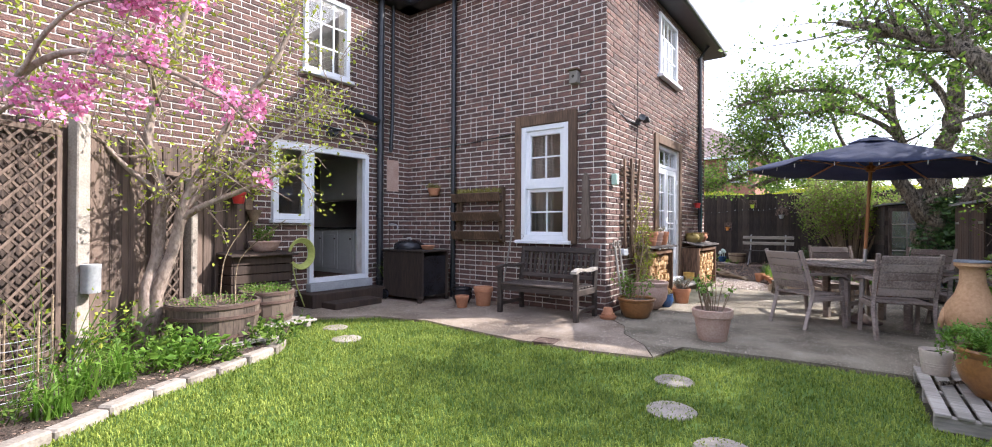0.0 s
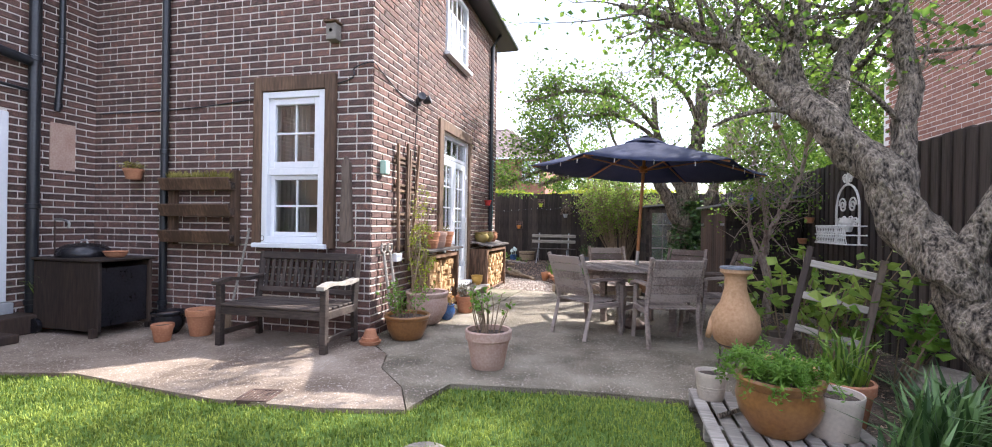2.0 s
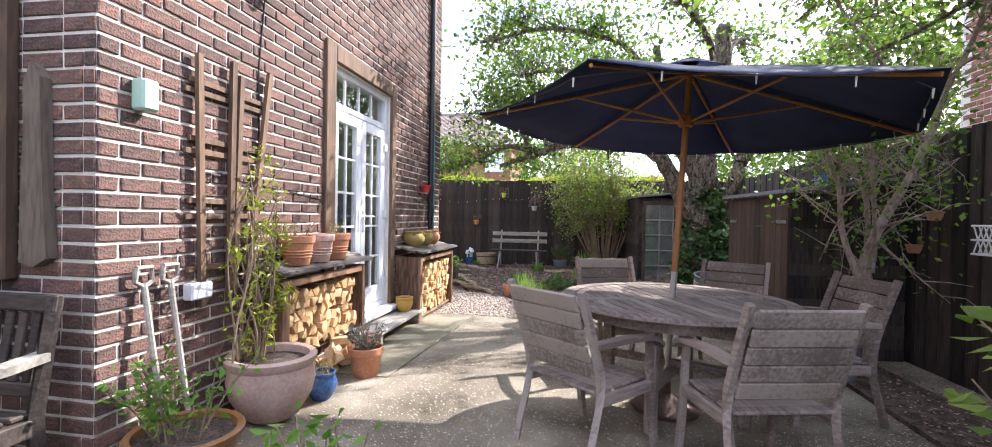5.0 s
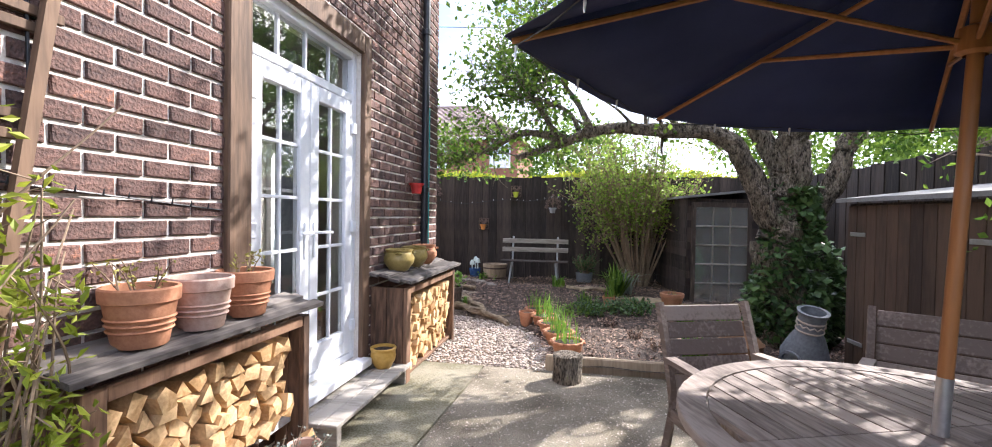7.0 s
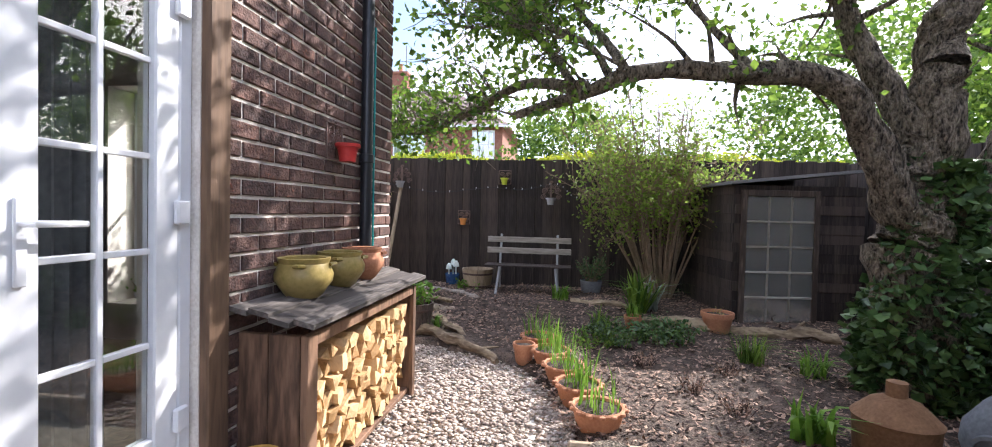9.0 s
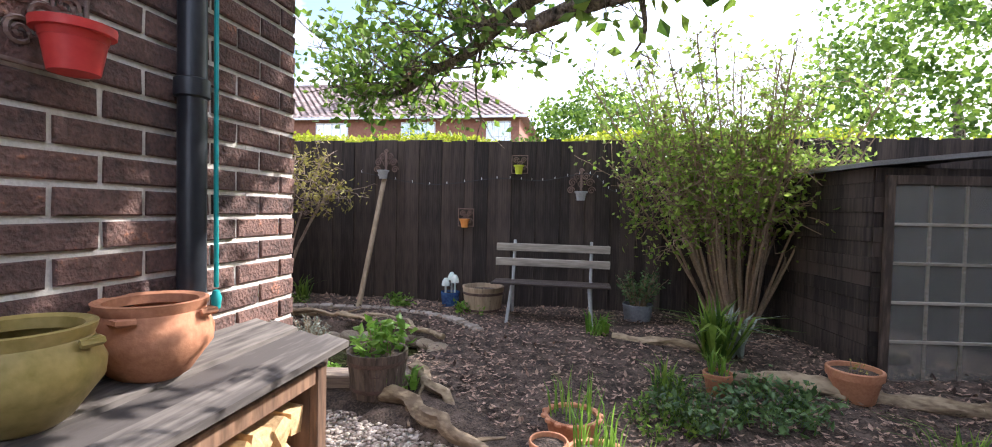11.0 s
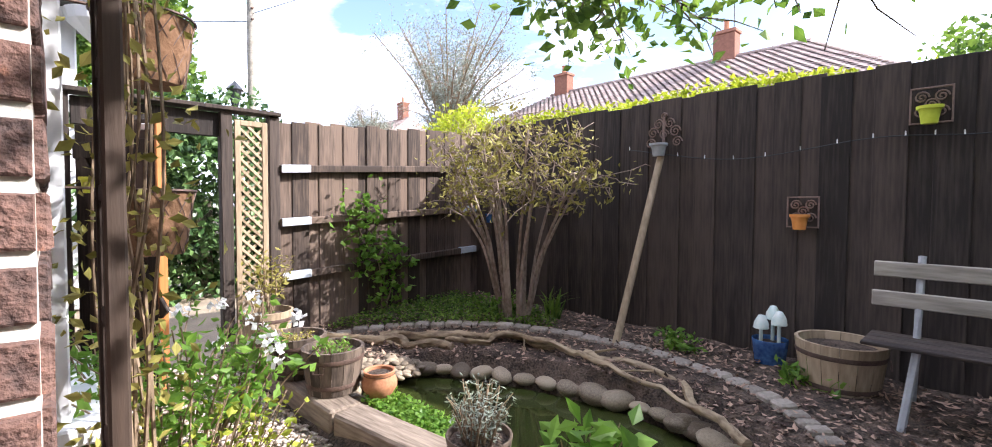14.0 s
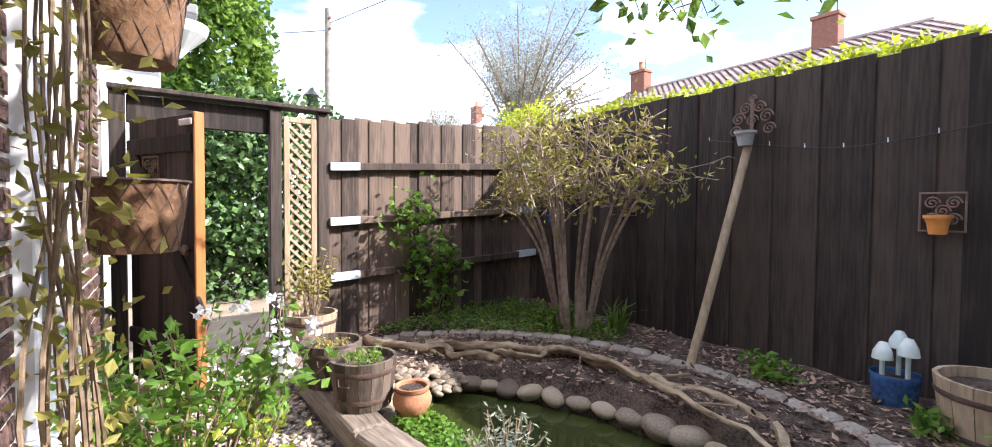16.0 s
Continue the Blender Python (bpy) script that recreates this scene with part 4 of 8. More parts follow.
shrub_pot("pale terracotta pot with a budding shrub on the patio", -1.21, 5.60, 0, 0.205, 0.34, "flower", PINKPOT, 22, 0.42, 0.055, LEAFB, 5, 6, 0.55, top=0.72, stem=0.006)
bare_pot("terracotta pot at the foot of the house wall", -4.56, 5.82, 0, 0.15, 0.29, "flower", TERRA)
bare_pot("small terracotta pot beside a larger pot", -4.70, 5.48, 0, 0.105, 0.18, "flower", TERRA)
bare_pot("dark brown glazed pot beside the barbecue", -4.96, 5.78, 0, 0.17, 0.25, "belly", BLACK)
bare_pot("tall terracotta vase on the concrete strip", -2.32, 8.30, 0, 0.095, 0.27, "round", PINKPOT, False, name="vase")
bare_pot("yellow glazed pot on the wooden step", -2.55, 9.80, 0.172, 0.105, 0.17, "belly", YELLOWPOT)
sc = thing("pot_stack", "small upturned terracotta pot on stacked saucers", "plant pot", m=pose(-2.60, 6.02, 0))
part("saucer", Geo().lathe([(0, 0), (0.10, 0), (0.115, 0.035), (0.10, 0.035), (0, 0.02)], 24), TERRA, sc, "", 40)
part("pot", Geo().lathe([(0.085, 0.037), (0.09, 0.07), (0.075, 0.075), (0.055, 0.15), (0, 0.15)], 24), TERRA, sc, "", 40)


def strip(line, w, h):
    """A flat bar of width 2w along x and height 2h that follows a line."""
    q, n = Geo(), len(line)
    vs = [c for p in line for c in ((p.x - w, p.y, p.z - h), (p.x + w, p.y, p.z - h), (p.x + w, p.y, p.z + h), (p.x - w, p.y, p.z + h))]
    fs = [(4 * i + k, 4 * i + (k + 1) % 4, 4 * i + 4 + (k + 1) % 4, 4 * i + 4 + k) for i in range(n - 1) for k in range(4)]
    return q.add(vs, fs + [(3, 2, 1, 0), (4 * n - 4, 4 * n - 3, 4 * n - 2, 4 * n - 1)])


# ---- garden bench ----
bn = thing("garden_bench", "dark weathered wooden slatted garden bench against the wall", "bench", m=pose(-3.42, 5.52, 0))
for x in (-0.60, 0.60):
    part("front_leg", Geo().box((x - 0.032, -0.03, 0), (x + 0.032, 0.035, 0.62), 0.006), BENCHWOOD, bn)
    part("back_leg", Geo().tube([(x, 0.56, 0), (x, 0.54, 0.40), (x, 0.62, 0.92)], 0.038, sides=4), BENCHWOOD, bn)
    part("side_rail", Geo().box((x - 0.02, 0.036, 0.32), (x + 0.02, 0.52, 0.40), 0.005), BENCHWOOD, bn)
    part("stretcher", Geo().box((x - 0.018, 0.036, 0.10), (x + 0.018, 0.53, 0.15), 0.005), BENCHWOOD, bn)
    arm = strip(curve([(x, -0.07, 0.635), (x, 0.1, 0.665), (x, 0.35, 0.64), (x, 0.57, 0.66)], 3), 0.042, 0.018)
    part("armrest", arm, GREYWOOD if x > 0 else BENCHWOOD, bn, "silver-grey weathered armrest" if x > 0 else "")
for i in range(6):
    y = -0.03 + i * 0.095
    part("seat_slat", Geo().box((-0.60, y, 0.405), (0.60, y + 0.075, 0.428), 0.006), BENCHWOOD, bn)
part("front_rail", Geo().box((-0.567, -0.02, 0.32), (0.567, 0.025, 0.40), 0.005), BENCHWOOD, bn)
BK = pose(0, 0.55, 0.46, -9, 0, 0)
part("top_rail", Geo().box((-0.63, -0.025, 0.39), (0.63, 0.02, 0.47), 0.008, BK), BENCHWOOD, bn)
part("lower_rail", Geo().box((-0.60, -0.02, 0.02), (0.60, 0.015, 0.08), 0.006, BK), BENCHWOOD, bn)
for i in range(15):
    x = -0.525 + i * 0.075
    part("back_slat", Geo().box((x - 0.02, -0.012, 0.082), (x + 0.02, 0.008, 0.388), 0.004, BK), BENCHWOOD, bn)

br = thing("broom", "old twig broom leaning on the brick wall", "broom")
part("handle", Geo().tube([(-4.33, 6.0, 0.28), (-4.27, 6.19, 1.18)], 0.014, sides=8), GREYWOOD, br)
bt = Geo()
for i in range(60):
    a, r = rnd.uniform(0, 6.28), rnd.uniform(0.02, 0.09)
    bt.tube([(-4.33, 6.0, 0.36), (-4.35 + r * math.cos(a), 5.95 + 0.6 * r * math.sin(a), 0.01)], 0.004, 0.002, 4)
part("twigs", bt, TWIG, br)

# planter on the front wall
pl = thing("wall_planter", "dark timber wall planter with three troughs", "planter")
for x in (-5.43, -4.53):
    part("upright", Geo().box((x, 6.16, 0.97), (x + 0.09, 6.239, 1.86), 0.006), FRAMEWOOD, pl)
for z in (1.0, 1.31, 1.62):
    part("trough_front", Geo().box((-5.44, 0, 0), (-4.43, 0.025, 0.15), 0.006, pose(0, 6.07, z, 20, 0, 0)), FRAMEWOOD, pl)
    part("trough_base", Geo().box((-5.42, 6.076, z), (-4.45, 6.158, z + 0.02), 0.004), FRAMEWOOD, pl)
    part("soil", Geo().box((-5.42, 6.10, z + 0.022), (-4.45, 6.158, z + 0.10), 0.004), SOIL, pl)
pr = np.random.default_rng(8)
rt = np.stack([pr.uniform(-5.4, -4.46, 500), pr.uniform(6.08, 6.15, 500), np.full(500, 1.76)], 1)
part("sedum", blade_mesh("sedum", rt, 0.09, 0.004, LEAFTAN, pr), LEAFTAN, pl, "dry trailing plants")

hp = thing("hanging_pot", "terracotta wall pot with trailing yellow-green plant", "potted plant", m=pose(-5.92, 6.12, 1.76))
pot_parts(hp, 0.11, 0.13, "flower", TERRA)
stems_and_leaves(hp, (0, 0, 0.11), 0.16, 26, 0.12, 0.035, LEAFTAN, 9, 8, 1.4)
part("bracket", Geo().box((-0.02, 0.1, 0.02), (0.02, 0.12, 0.1), 0.003), IRON, hp)

dw = thing("driftwood_plank", "grey driftwood plank hung upright on the wall", "driftwood")
dg = Geo()
ring = [(0.0, 1.04), (-0.085, 1.06), (-0.075, 1.4), (-0.06, 1.7), (-0.065, 1.9), (-0.02, 2.0), (0.03, 1.93), (0.04, 1.7), (0.05, 1.4), (0.075, 1.08)]
dg.add([(-3.01 + x, 6.185, z) for x, z in ring] + [(-3.01 + x, 6.238, z) for x, z in ring], [tuple(range(10)), tuple(range(19, 9, -1))] + [(i, i + 10, (i + 1) % 10 + 10, (i + 1) % 10) for i in range(10)])
part("plank", dg, BARRELWOOD, dw)

bb = thing("bird_box", "small weathered wooden bird box high on the wall", "bird box")
part("body", Geo().box((-3.25, 6.12, 3.28), (-3.13, 6.238, 3.46), 0.005), GREYWOOD, bb)
part("roof", Geo().box((-3.27, 6.09, 3.465), (-3.11, 6.238, 3.49), 0.005), FRAMEWOOD, bb)
part("hole", Geo().lathe([(0.0, 0.0), (0.02, 0.0), (0.02, 0.004)], 12, pose(-3.19, 6.12, 3.38, 90, 0, 0)), BLACK, bb)


def pipe(name, label, pts, r, clips=()):
    t = thing(name, label, "pipe")
    part("tube", Geo().tube(pts, r, sides=14), BLACKPIPE, t, "", 40)
    for c in clips:
        p = Vector(c)
        part("collar", Geo().lathe([(r, -0.03), (r * 1.25, -0.025), (r * 1.25, 0.025), (r, 0.03)], 14, Matrix.Translation(p)), BLACKPIPE, t, "", 40)
    return t


pipe("downpipe", "black rainwater downpipe on the brick wall", [(-5.52, 6.185, 0.0), (-5.52, 6.185, 5.2)], 0.042, [(-5.52, 6.185, z) for z in (0.25, 2.1, 4.0)])
pipe("soil_pipe", "thick black soil pipe on the kitchen wall", [(-6.64, 5.52, 0.0), (-6.64, 5.52, 5.2)], 0.058, [(-6.64, 5.52, z) for z in (0.3, 1.4, 3.1, 4.4)])
pipe("waste_pipe", "black waste pipe bending down to a gully on the wall", curve([(-6.65, 5.8, 5.2), (-6.65, 5.8, 3.4), (-6.65, 5.78, 2.85), (-6.65, 5.76, 2.55)], 6), 0.032, [(-6.65, 5.8, 3.4), (-6.65, 5.77, 2.62)])
pipe("waste_pipe", "thick black branch pipe on the wall", [(-6.62, 4.78, 3.14), (-6.62, 5.46, 3.05)], 0.055, [])
pipe("waste_pipe", "thin black overflow pipe along the wall", [(-6.64, 4.1, 2.80), (-6.64, 5.46, 2.72)], 0.018, [])
pipe("downpipe", "black rainwater downpipe at the end of the sunlit wall", [(-2.665, 11.115, 0.0), (-2.665, 11.115, 4.95), (-2.5, 11.115, 5.2)], 0.039, [(-2.665, 11.115, z) for z in (0.12, 1.7, 3.4)])
vt = thing("wall_vent", "terracotta air brick panel below the waste pipe", "vent")
part("plate", Geo().box((-6.712, 5.72, 1.85), (-6.70, 6.0, 2.42), 0.004), PINKPOT, vt)
tp = thing("outside_tap", "outdoor brass tap with a pipe on the wall", "tap")
part("spout", Geo().tube(curve([(-6.7, 5.78, 1.25), (-6.58, 5.78, 1.25), (-6.5, 5.8, 1.22), (-6.5, 5.8, 1.15)], 4), 0.014), STEEL, tp)
part("pipe", Geo().tube([(-6.69, 5.78, 1.25), (-6.69, 5.78, 0.5)], 0.008), IRON, tp)
ln = thing("wall_lamp", "small black twin outdoor spotlight", "lamp")
for s in (-1, 1):
    part("head", Geo().lathe([(0.0, 0.0), (0.03, 0.005), (0.042, 0.05), (0.042, 0.09), (0.0, 0.085)], 14, pose(-6.66, 4.62 + 0.06 * s, 2.72, 120, 30 * s, 0)), BLACKPIPE, ln, "", 40)
part("base", Geo().box((-6.712, 4.56, 2.66), (-6.66, 4.68, 2.76), 0.006), BLACKPIPE, ln)

# kitchen steps, barbecue trolley
ks = thing("doorstep", "dark stained wooden steps below the kitchen door", "step")
part("upper_step", Geo().box((-6.70, 4.0, 0.0), (-6.30, 5.42, 0.20), 0.01), DARKWOOD, ks)
part("lower_step", Geo().box((-6.298, 4.15, 0.0), (-5.95, 5.0, 0.09), 0.01), DARKWOOD, ks)
part("sill", Geo().box((-6.71, 4.15, 0.203), (-6.58, 5.32, 0.325), 0.006), GREYPAINT, ks)
bq = thing("barbecue_trolley", "dark wooden barbecue trolley with wheels", "trolley")
part("front_panel", Geo().box((-6.36, 5.36, 0.06), (-5.42, 5.40, 0.80), 0.008), DARKWOOD, bq)
part("back_panel", Geo().box((-6.36, 5.93, 0.06), (-5.42, 5.97, 0.80), 0.008), DARKWOOD, bq)
part("side_panel", Geo().box((-6.36, 5.403, 0.06), (-6.32, 5.927, 0.80), 0.008), DARKWOOD, bq)
part("curtain_panel", Geo().box((-5.47, 5.403, 0.10), (-5.45, 5.927, 0.74), 0.006), BLACK, bq)
part("top", Geo().box((-6.38, 5.34, 0.803), (-5.40, 5.99, 0.83), 0.008), DARKWOOD, bq)
for y in (5.35, 5.97):
    part("wheel", Geo().lathe([(0, -0.02), (0.08, -0.02), (0.085, 0), (0.08, 0.02), (0, 0.02)], 18, pose(-6.27, y - 0.025 + 0.05 * (y > 5.6), 0.085, 90, 0, 0)), BLACK, bq, "", 40)
    part("foot", Geo().box((-5.50, y - 0.03, 0), (-5.44, y + 0.03, 0.1), 0.004), DARKWOOD, bq)
kb = thing("kettle_barbecue", "shiny black kettle barbecue lid on the trolley", "barbecue", m=pose(-6.05, 5.66, 0.831))
part("lid", Geo().lathe([(0.25, 0.0), (0.255, 0.03), (0.24, 0.09), (0.17, 0.14), (0.0, 0.16)], 30), BLACK, kb, "", 60)
part("handle", Geo().tube([(-0.05, 0, 0.15), (-0.04, 0, 0.19), (0.04, 0, 0.19), (0.05, 0, 0.15)], 0.01), STEEL, kb)
bare_pot("shallow terracotta dish on the barbecue trolley", -5.66, 5.72, 0.831, 0.12, 0.07, "bowl", TERRA, False, name="dish")
grass_pot("terracotta pot with spiky leaves beside the kitchen door", -6.42, 5.58, 0, 0.11, 0.28, "flower", TERRA, 60, 0.42, 0.012, LEAF, 31, 1.1)

# ---- side wall fittings ----
tr = thing("trellis", "dark rustic fan trellis fixed to the sunny wall", "trellis")
for ya, za, yb, zb in ((6.80, 2.23, 6.84, 0.75), (7.08, 2.27, 7.06, 0.75), (7.15, 2.20, 7.10, 0.80), (7.44, 2.30, 7.22, 0.80)):
    part("upright", Geo().add([(x, y + w, z) for x in (-2.700, -2.672) for y, z in ((yb, zb), (ya, za)) for w in (-0.020, 0.020)], [(0, 1, 3, 2), (4, 6, 7, 5), (0, 4, 5, 1), (2, 3, 7, 6), (0, 2, 6, 4), (1, 5, 7, 3)]), FRAMEWOOD, tr)
for k, z in enumerate((1.02, 1.22, 1.42, 1.60, 1.78, 1.95, 2.12)):
    part("crossbar", Geo().box((-2.724, 6.74, z), (-2.702, 7.26 + 0.032 * k, z + 0.034), 0.003, pose(0, 0, 0, (-0.5, 0.4)[k % 2], 0, 0)), FRAMEWOOD, tr)
cl = thing("climbing_plant", "leggy climbing shrub with fresh leaves against the trellis", "climber", m=pose(-2.6, 7.08, 0.02))
cq, spots = Geo(), []
cr = np.random.default_rng(21)
for i in range(22):
    y0, top = cr.uniform(-0.22, 0.22), cr.uniform(0.75, 1.85)
    line = curve([(cr.uniform(-.03, .05), 0.03 + 0.3 * y0, 0.0), (cr.uniform(-.02, .12), y0 * 0.8 + cr.uniform(-.08, .08), top * 0.35), (cr.uniform(-.05, .14), y0 + cr.uniform(-.12, .12), top * 0.7), (cr.uniform(-.05, .18), y0 + cr.uniform(-.2, .25), top)], 6)
    cq.tube(line, 0.009, 0.003, 5)
    for p in line[7:]:
        if cr.uniform(0, 1) < 0.42:
            c = p + Vector(cr.normal(size=3)) * 0.05
            cq.tube([p, c], 0.003, 0.002, 4)
            spots += [tuple(c + Vector(cr.normal(size=3)) * 0.026) for k in range(6)]
tagged(part("stem", cq, TWIG, cl), kind="stuff")
tagged(part("leaves", leaf_mesh("leaves", spots, 0.055, LEAFY, cr, 0.1, 0.36), LEAFY, cl), kind="stuff")
gb = thing("outdoor_socket", "pale green weatherproof box on the wall", "socket box")
part("box", Geo().box((-2.731, 6.41, 1.82), (-2.65, 6.51, 1.98), 0.012), mat("pale_green", (0.36, 0.52, 0.42), (0.44, 0.60, 0.50), 5, 0.5, 0.05, 30), gb)
sk = thing("outdoor_socket", "white double outdoor socket on the wall", "socket box")
part("box", Geo().box((-2.731, 6.74, 0.80), (-2.66, 6.90, 0.90), 0.01), UPVC, sk)
sl = thing("security_light", "black twin security spotlight on the wall", "lamp")
part("base", Geo().box((-2.731, 7.38, 2.84), (-2.68, 7.46, 2.94), 0.008), BLACKPIPE, sl)
for s in (-1, 1):
    part("head", Geo().lathe([(0.0, 0.0), (0.03, 0.005), (0.05, 0.07), (0.055, 0.11), (0.0, 0.10)], 14, pose(-2.66, 7.42 + 0.05 * s, 2.90, 20, 70, 30 * s)), BLACKPIPE, sl, "", 40)
cb = thing("cable", "thin black cable sagging along the brick walls", "cable")
part("wire", Geo().tube(curve([(-6.6, 6.225, 2.62), (-5.0, 6.225, 2.64), (-3.16, 6.225, 2.82), (-2.95, 6.225, 2.98), (-2.72, 6.20, 3.02), (-2.715, 6.4, 2.98), (-2.715, 6.9, 2.86), (-2.715, 7.40, 2.85)], 6), 0.008, sides=5), BLACKPIPE, cb)
part("wire", Geo().tube([(-2.718, 7.42, 2.84), (-2.718, 7.36, 2.3), (-2.718, 7.38, 1.6)], 0.006, sides=5), BLACKPIPE, cb)
part("wire", Geo().tube([(-2.718, 7.42, 2.95), (-2.718, 7.44, 5.2)], 0.006, sides=5), BLACKPIPE, cb)
for k, (y, nm, lb) in enumerate(((6.46, "spade", "old garden spade leaning on the wall"), (6.62, "garden_fork", "old garden fork leaning on the wall"))):
    t = thing(nm, lb, "garden tool")
    part("shaft", Geo().tube([(-2.60, y + 0.03, 0.22), (-2.69, y, 0.94)], 0.016, sides=8), GREYWOOD, t)
    part("grip", Geo().tube([(-2.69, y - 0.045, 1.02), (-2.69, y - 0.05, 0.95), (-2.69, y, 0.92), (-2.69, y + 0.05, 0.95), (-2.69, y + 0.045, 1.02), (-2.69, y - 0.045, 1.02)], 0.014, sides=6), GREYWOOD, t)
    if k == 0:
        part("blade", Geo().box((-0.006, -0.09, 0), (0.006, 0.09, 0.28), 0.004, pose(-2.565, y + 0.04, 0.0, 0, -7, 0)), IRON, t)
    else:
        for j in range(4):
            part("tine", Geo().tube([(-2.565, y - 0.05 + 0.05 * j, 0.0), (-2.60, y - 0.05 + 0.05 * j, 0.25)], 0.006, sides=5), IRON, t)

# string of lights and red pot on the wall
fl = thing("string_lights", "thin black string of small lights on the wall", "string lights")
part("wire", Geo().tube(curve([(-2.715, 6.9, 1.55), (-2.715, 7.5, 1.50), (-2.715, 8.21, 1.44)], 8), 0.004, sides=5), BLACKPIPE, fl)
for i in range(12):
    part("bulb", Geo().tube([(-2.70, 7.0 + 0.1 * i, 1.535 - 0.008 * i), (-2.695, 7.0 + 0.1 * i, 1.56 - 0.008 * i)], 0.004, 0.002, 5), BLACKPIPE, fl)


def wall_pot(label, m, potmat, scroll=True, r=0.062, h=0.10, ring=False):
    """A small pot in a cast-iron scroll bracket: local x along the wall, y towards the wall."""
    t = thing("wall_pot", label, "wall pot", "small pots on scroll brackets", m)
    if scroll:
        q = Geo()
        for x0, x1, z0, z1 in ((-0.10, 0.10, 0.16, 0.17), (-0.10, 0.10, -0.05, -0.04), (-0.10, -0.09, -0.04, 0.16), (0.09, 0.10, -0.04, 0.16)):
            q.box((x0, -0.015, z0), (x1, -0.004, z1), 0.002)
        for cx, cz in ((-0.045, 0.11), (0.045, 0.11), (-0.045, 0.02), (0.045, 0.02), (0, 0.065)):
            q.tube([(cx + 0.036 * (1 - k / 26) * math.cos(k * 0.5), -0.01, cz + 0.036 * (1 - k / 26) * math.sin(k * 0.5)) for k in range(24)], 0.0055, sides=4)
        if ring:
            q = Geo()
            for cx, cz, rr in ((-0.12, 0.06, 0.045), (0.12, 0.06, 0.045), (-0.10, 0.15, 0.05), (0.10, 0.15, 0.05), (-0.05, 0.22, 0.045), (0.05, 0.22, 0.045), (0, 0.13, 0.045), (0, 0.285, 0.03)):
                q.tube([(cx + rr * (1 - k / 26) * math.cos(k * 0.5), -0.01, cz + rr * (1 - k / 26) * math.sin(k * 0.5)) for k in range(24)], 0.0065, sides=4)
            q.box((-0.012, -0.016, -0.05), (0.012, -0.004, 0.28), 0.002)
        part("scroll_bracket", q, SCROLL, t, "rusty cast-iron scroll bracket")
    pot = part("pot", Geo().lathe([(0, -0.06), (r * 0.62, -0.06), (r * 0.82, h * 0.25), (r, h * 0.26), (r * 1.02, h * 0.45), (r * 0.92, h * 0.45), (r * 0.8, h * 0.1), (0, h * 0.1)], 20, Matrix.Translation((0, -r - 0.02, 0))), potmat, t, "", 35)
    return t


wall_pot("red painted pot in a scroll bracket on the brick wall", pose(-2.72, 10.75, 1.70, 0, 0, 90) @ pose(0, 0, 0), REDPLASTIC, r=0.075)
FP = lambda x, z: pose(x, 15.575, z)
wall_pot("lime green pot on a scroll bracket on the dark fence", FP(-2.28, 1.85), LIMEPAINT)
wall_pot("orange pot on a scroll bracket on the dark fence", FP(-2.93, 1.20), ORANGEPAINT)
wall_pot("grey pot on a round scroll bracket on the dark fence", FP(-1.55, 1.55), GREYPAINT, r=0.075, ring=True)
wall_pot("pale grey pot on a round scroll bracket on the dark fence", FP(-3.98, 1.78), GREYPAINT, r=0.075, ring=True)
wall_pot("small blue pot on a scroll bracket on the dark fence", FP(-6.1, 1.15), BLUEPOT)
wall_pot("iron scroll bracket with a dark pot on the fence", FP(-5.1, 1.25), IRON)
wall_pot("yellow pot on a scroll bracket on the open gate", pose(-6.40, 11.86, 0, 0, 0, 27) @ pose(0.30, -0.012, 1.42), LIMEPAINT)
fs2 = thing("string_lights", "thin black string of small lights along the dark fence", "string lights")
sw2 = curve([(-4.3, 15.555, 1.80), (-3.4, 15.555, 1.66), (-2.55, 15.555, 1.74), (-2.0, 15.555, 1.72), (-1.45, 15.555, 1.80), (-1.15, 15.555, 1.60), (-0.6, 15.555, 1.72)], 8)
part("wire", Geo().tube(sw2, 0.004, sides=5), BLACKPIPE, fs2)
for p in sw2[::2]:
    part("bulb", Geo().tube([p, p + Vector((0, -0.004, 0.028))], 0.005, 0.003, 5), UPVC, fs2)
hr = thing("hose", "thin teal hose hanging beside the downpipe", "hose")
part("tube", Geo().tube(curve([(-2.64, 11.18, 2.6), (-2.64, 11.18, 1.6), (-2.64, 11.183, 1.10)], 6), 0.007), TEAL, hr)
part("nozzle", Geo().lathe([(0.0, 0), (0.016, 0.005), (0.022, 0.05), (0.012, 0.08), (0.0, 0.085)], 12, pose(-2.64, 11.183, 1.03) @ Matrix.Scale(0.75, 4)), TEAL, hr, "", 40)

# ---- log stores ----
def wedge(seed):
    """A split log: a rough prism whose end faces +x."""
    r = random.Random(seed)
    n = r.choice((3, 3, 4, 5))
    pts = []
    for k in range(n):
        a = 2 * math.pi * k / n + r.uniform(-0.35, 0.35)
        rr = r.uniform(0.042, 0.068)
        pts.append((rr * math.cos(a), rr * math.sin(a) * 0.8))
    L = 0.15
    q = Geo()
    tilt = r.uniform(-0.02, 0.02)
    q.add([(-L, y, z) for y, z in pts] + [(tilt * y * 10, y, z) for y, z in pts] + [(0.004, 0, 0)], [tuple(range(n))[::-1]] + [(k, (k + 1) % n, (k + 1) % n + n, k + n) for k in range(n)] + [(n + k, n + (k + 1) % n, 2 * n) for k in range(n)])
    return q.mesh("log", LOGWOOD)


WEDGES = [wedge(s) for s in range(14)]


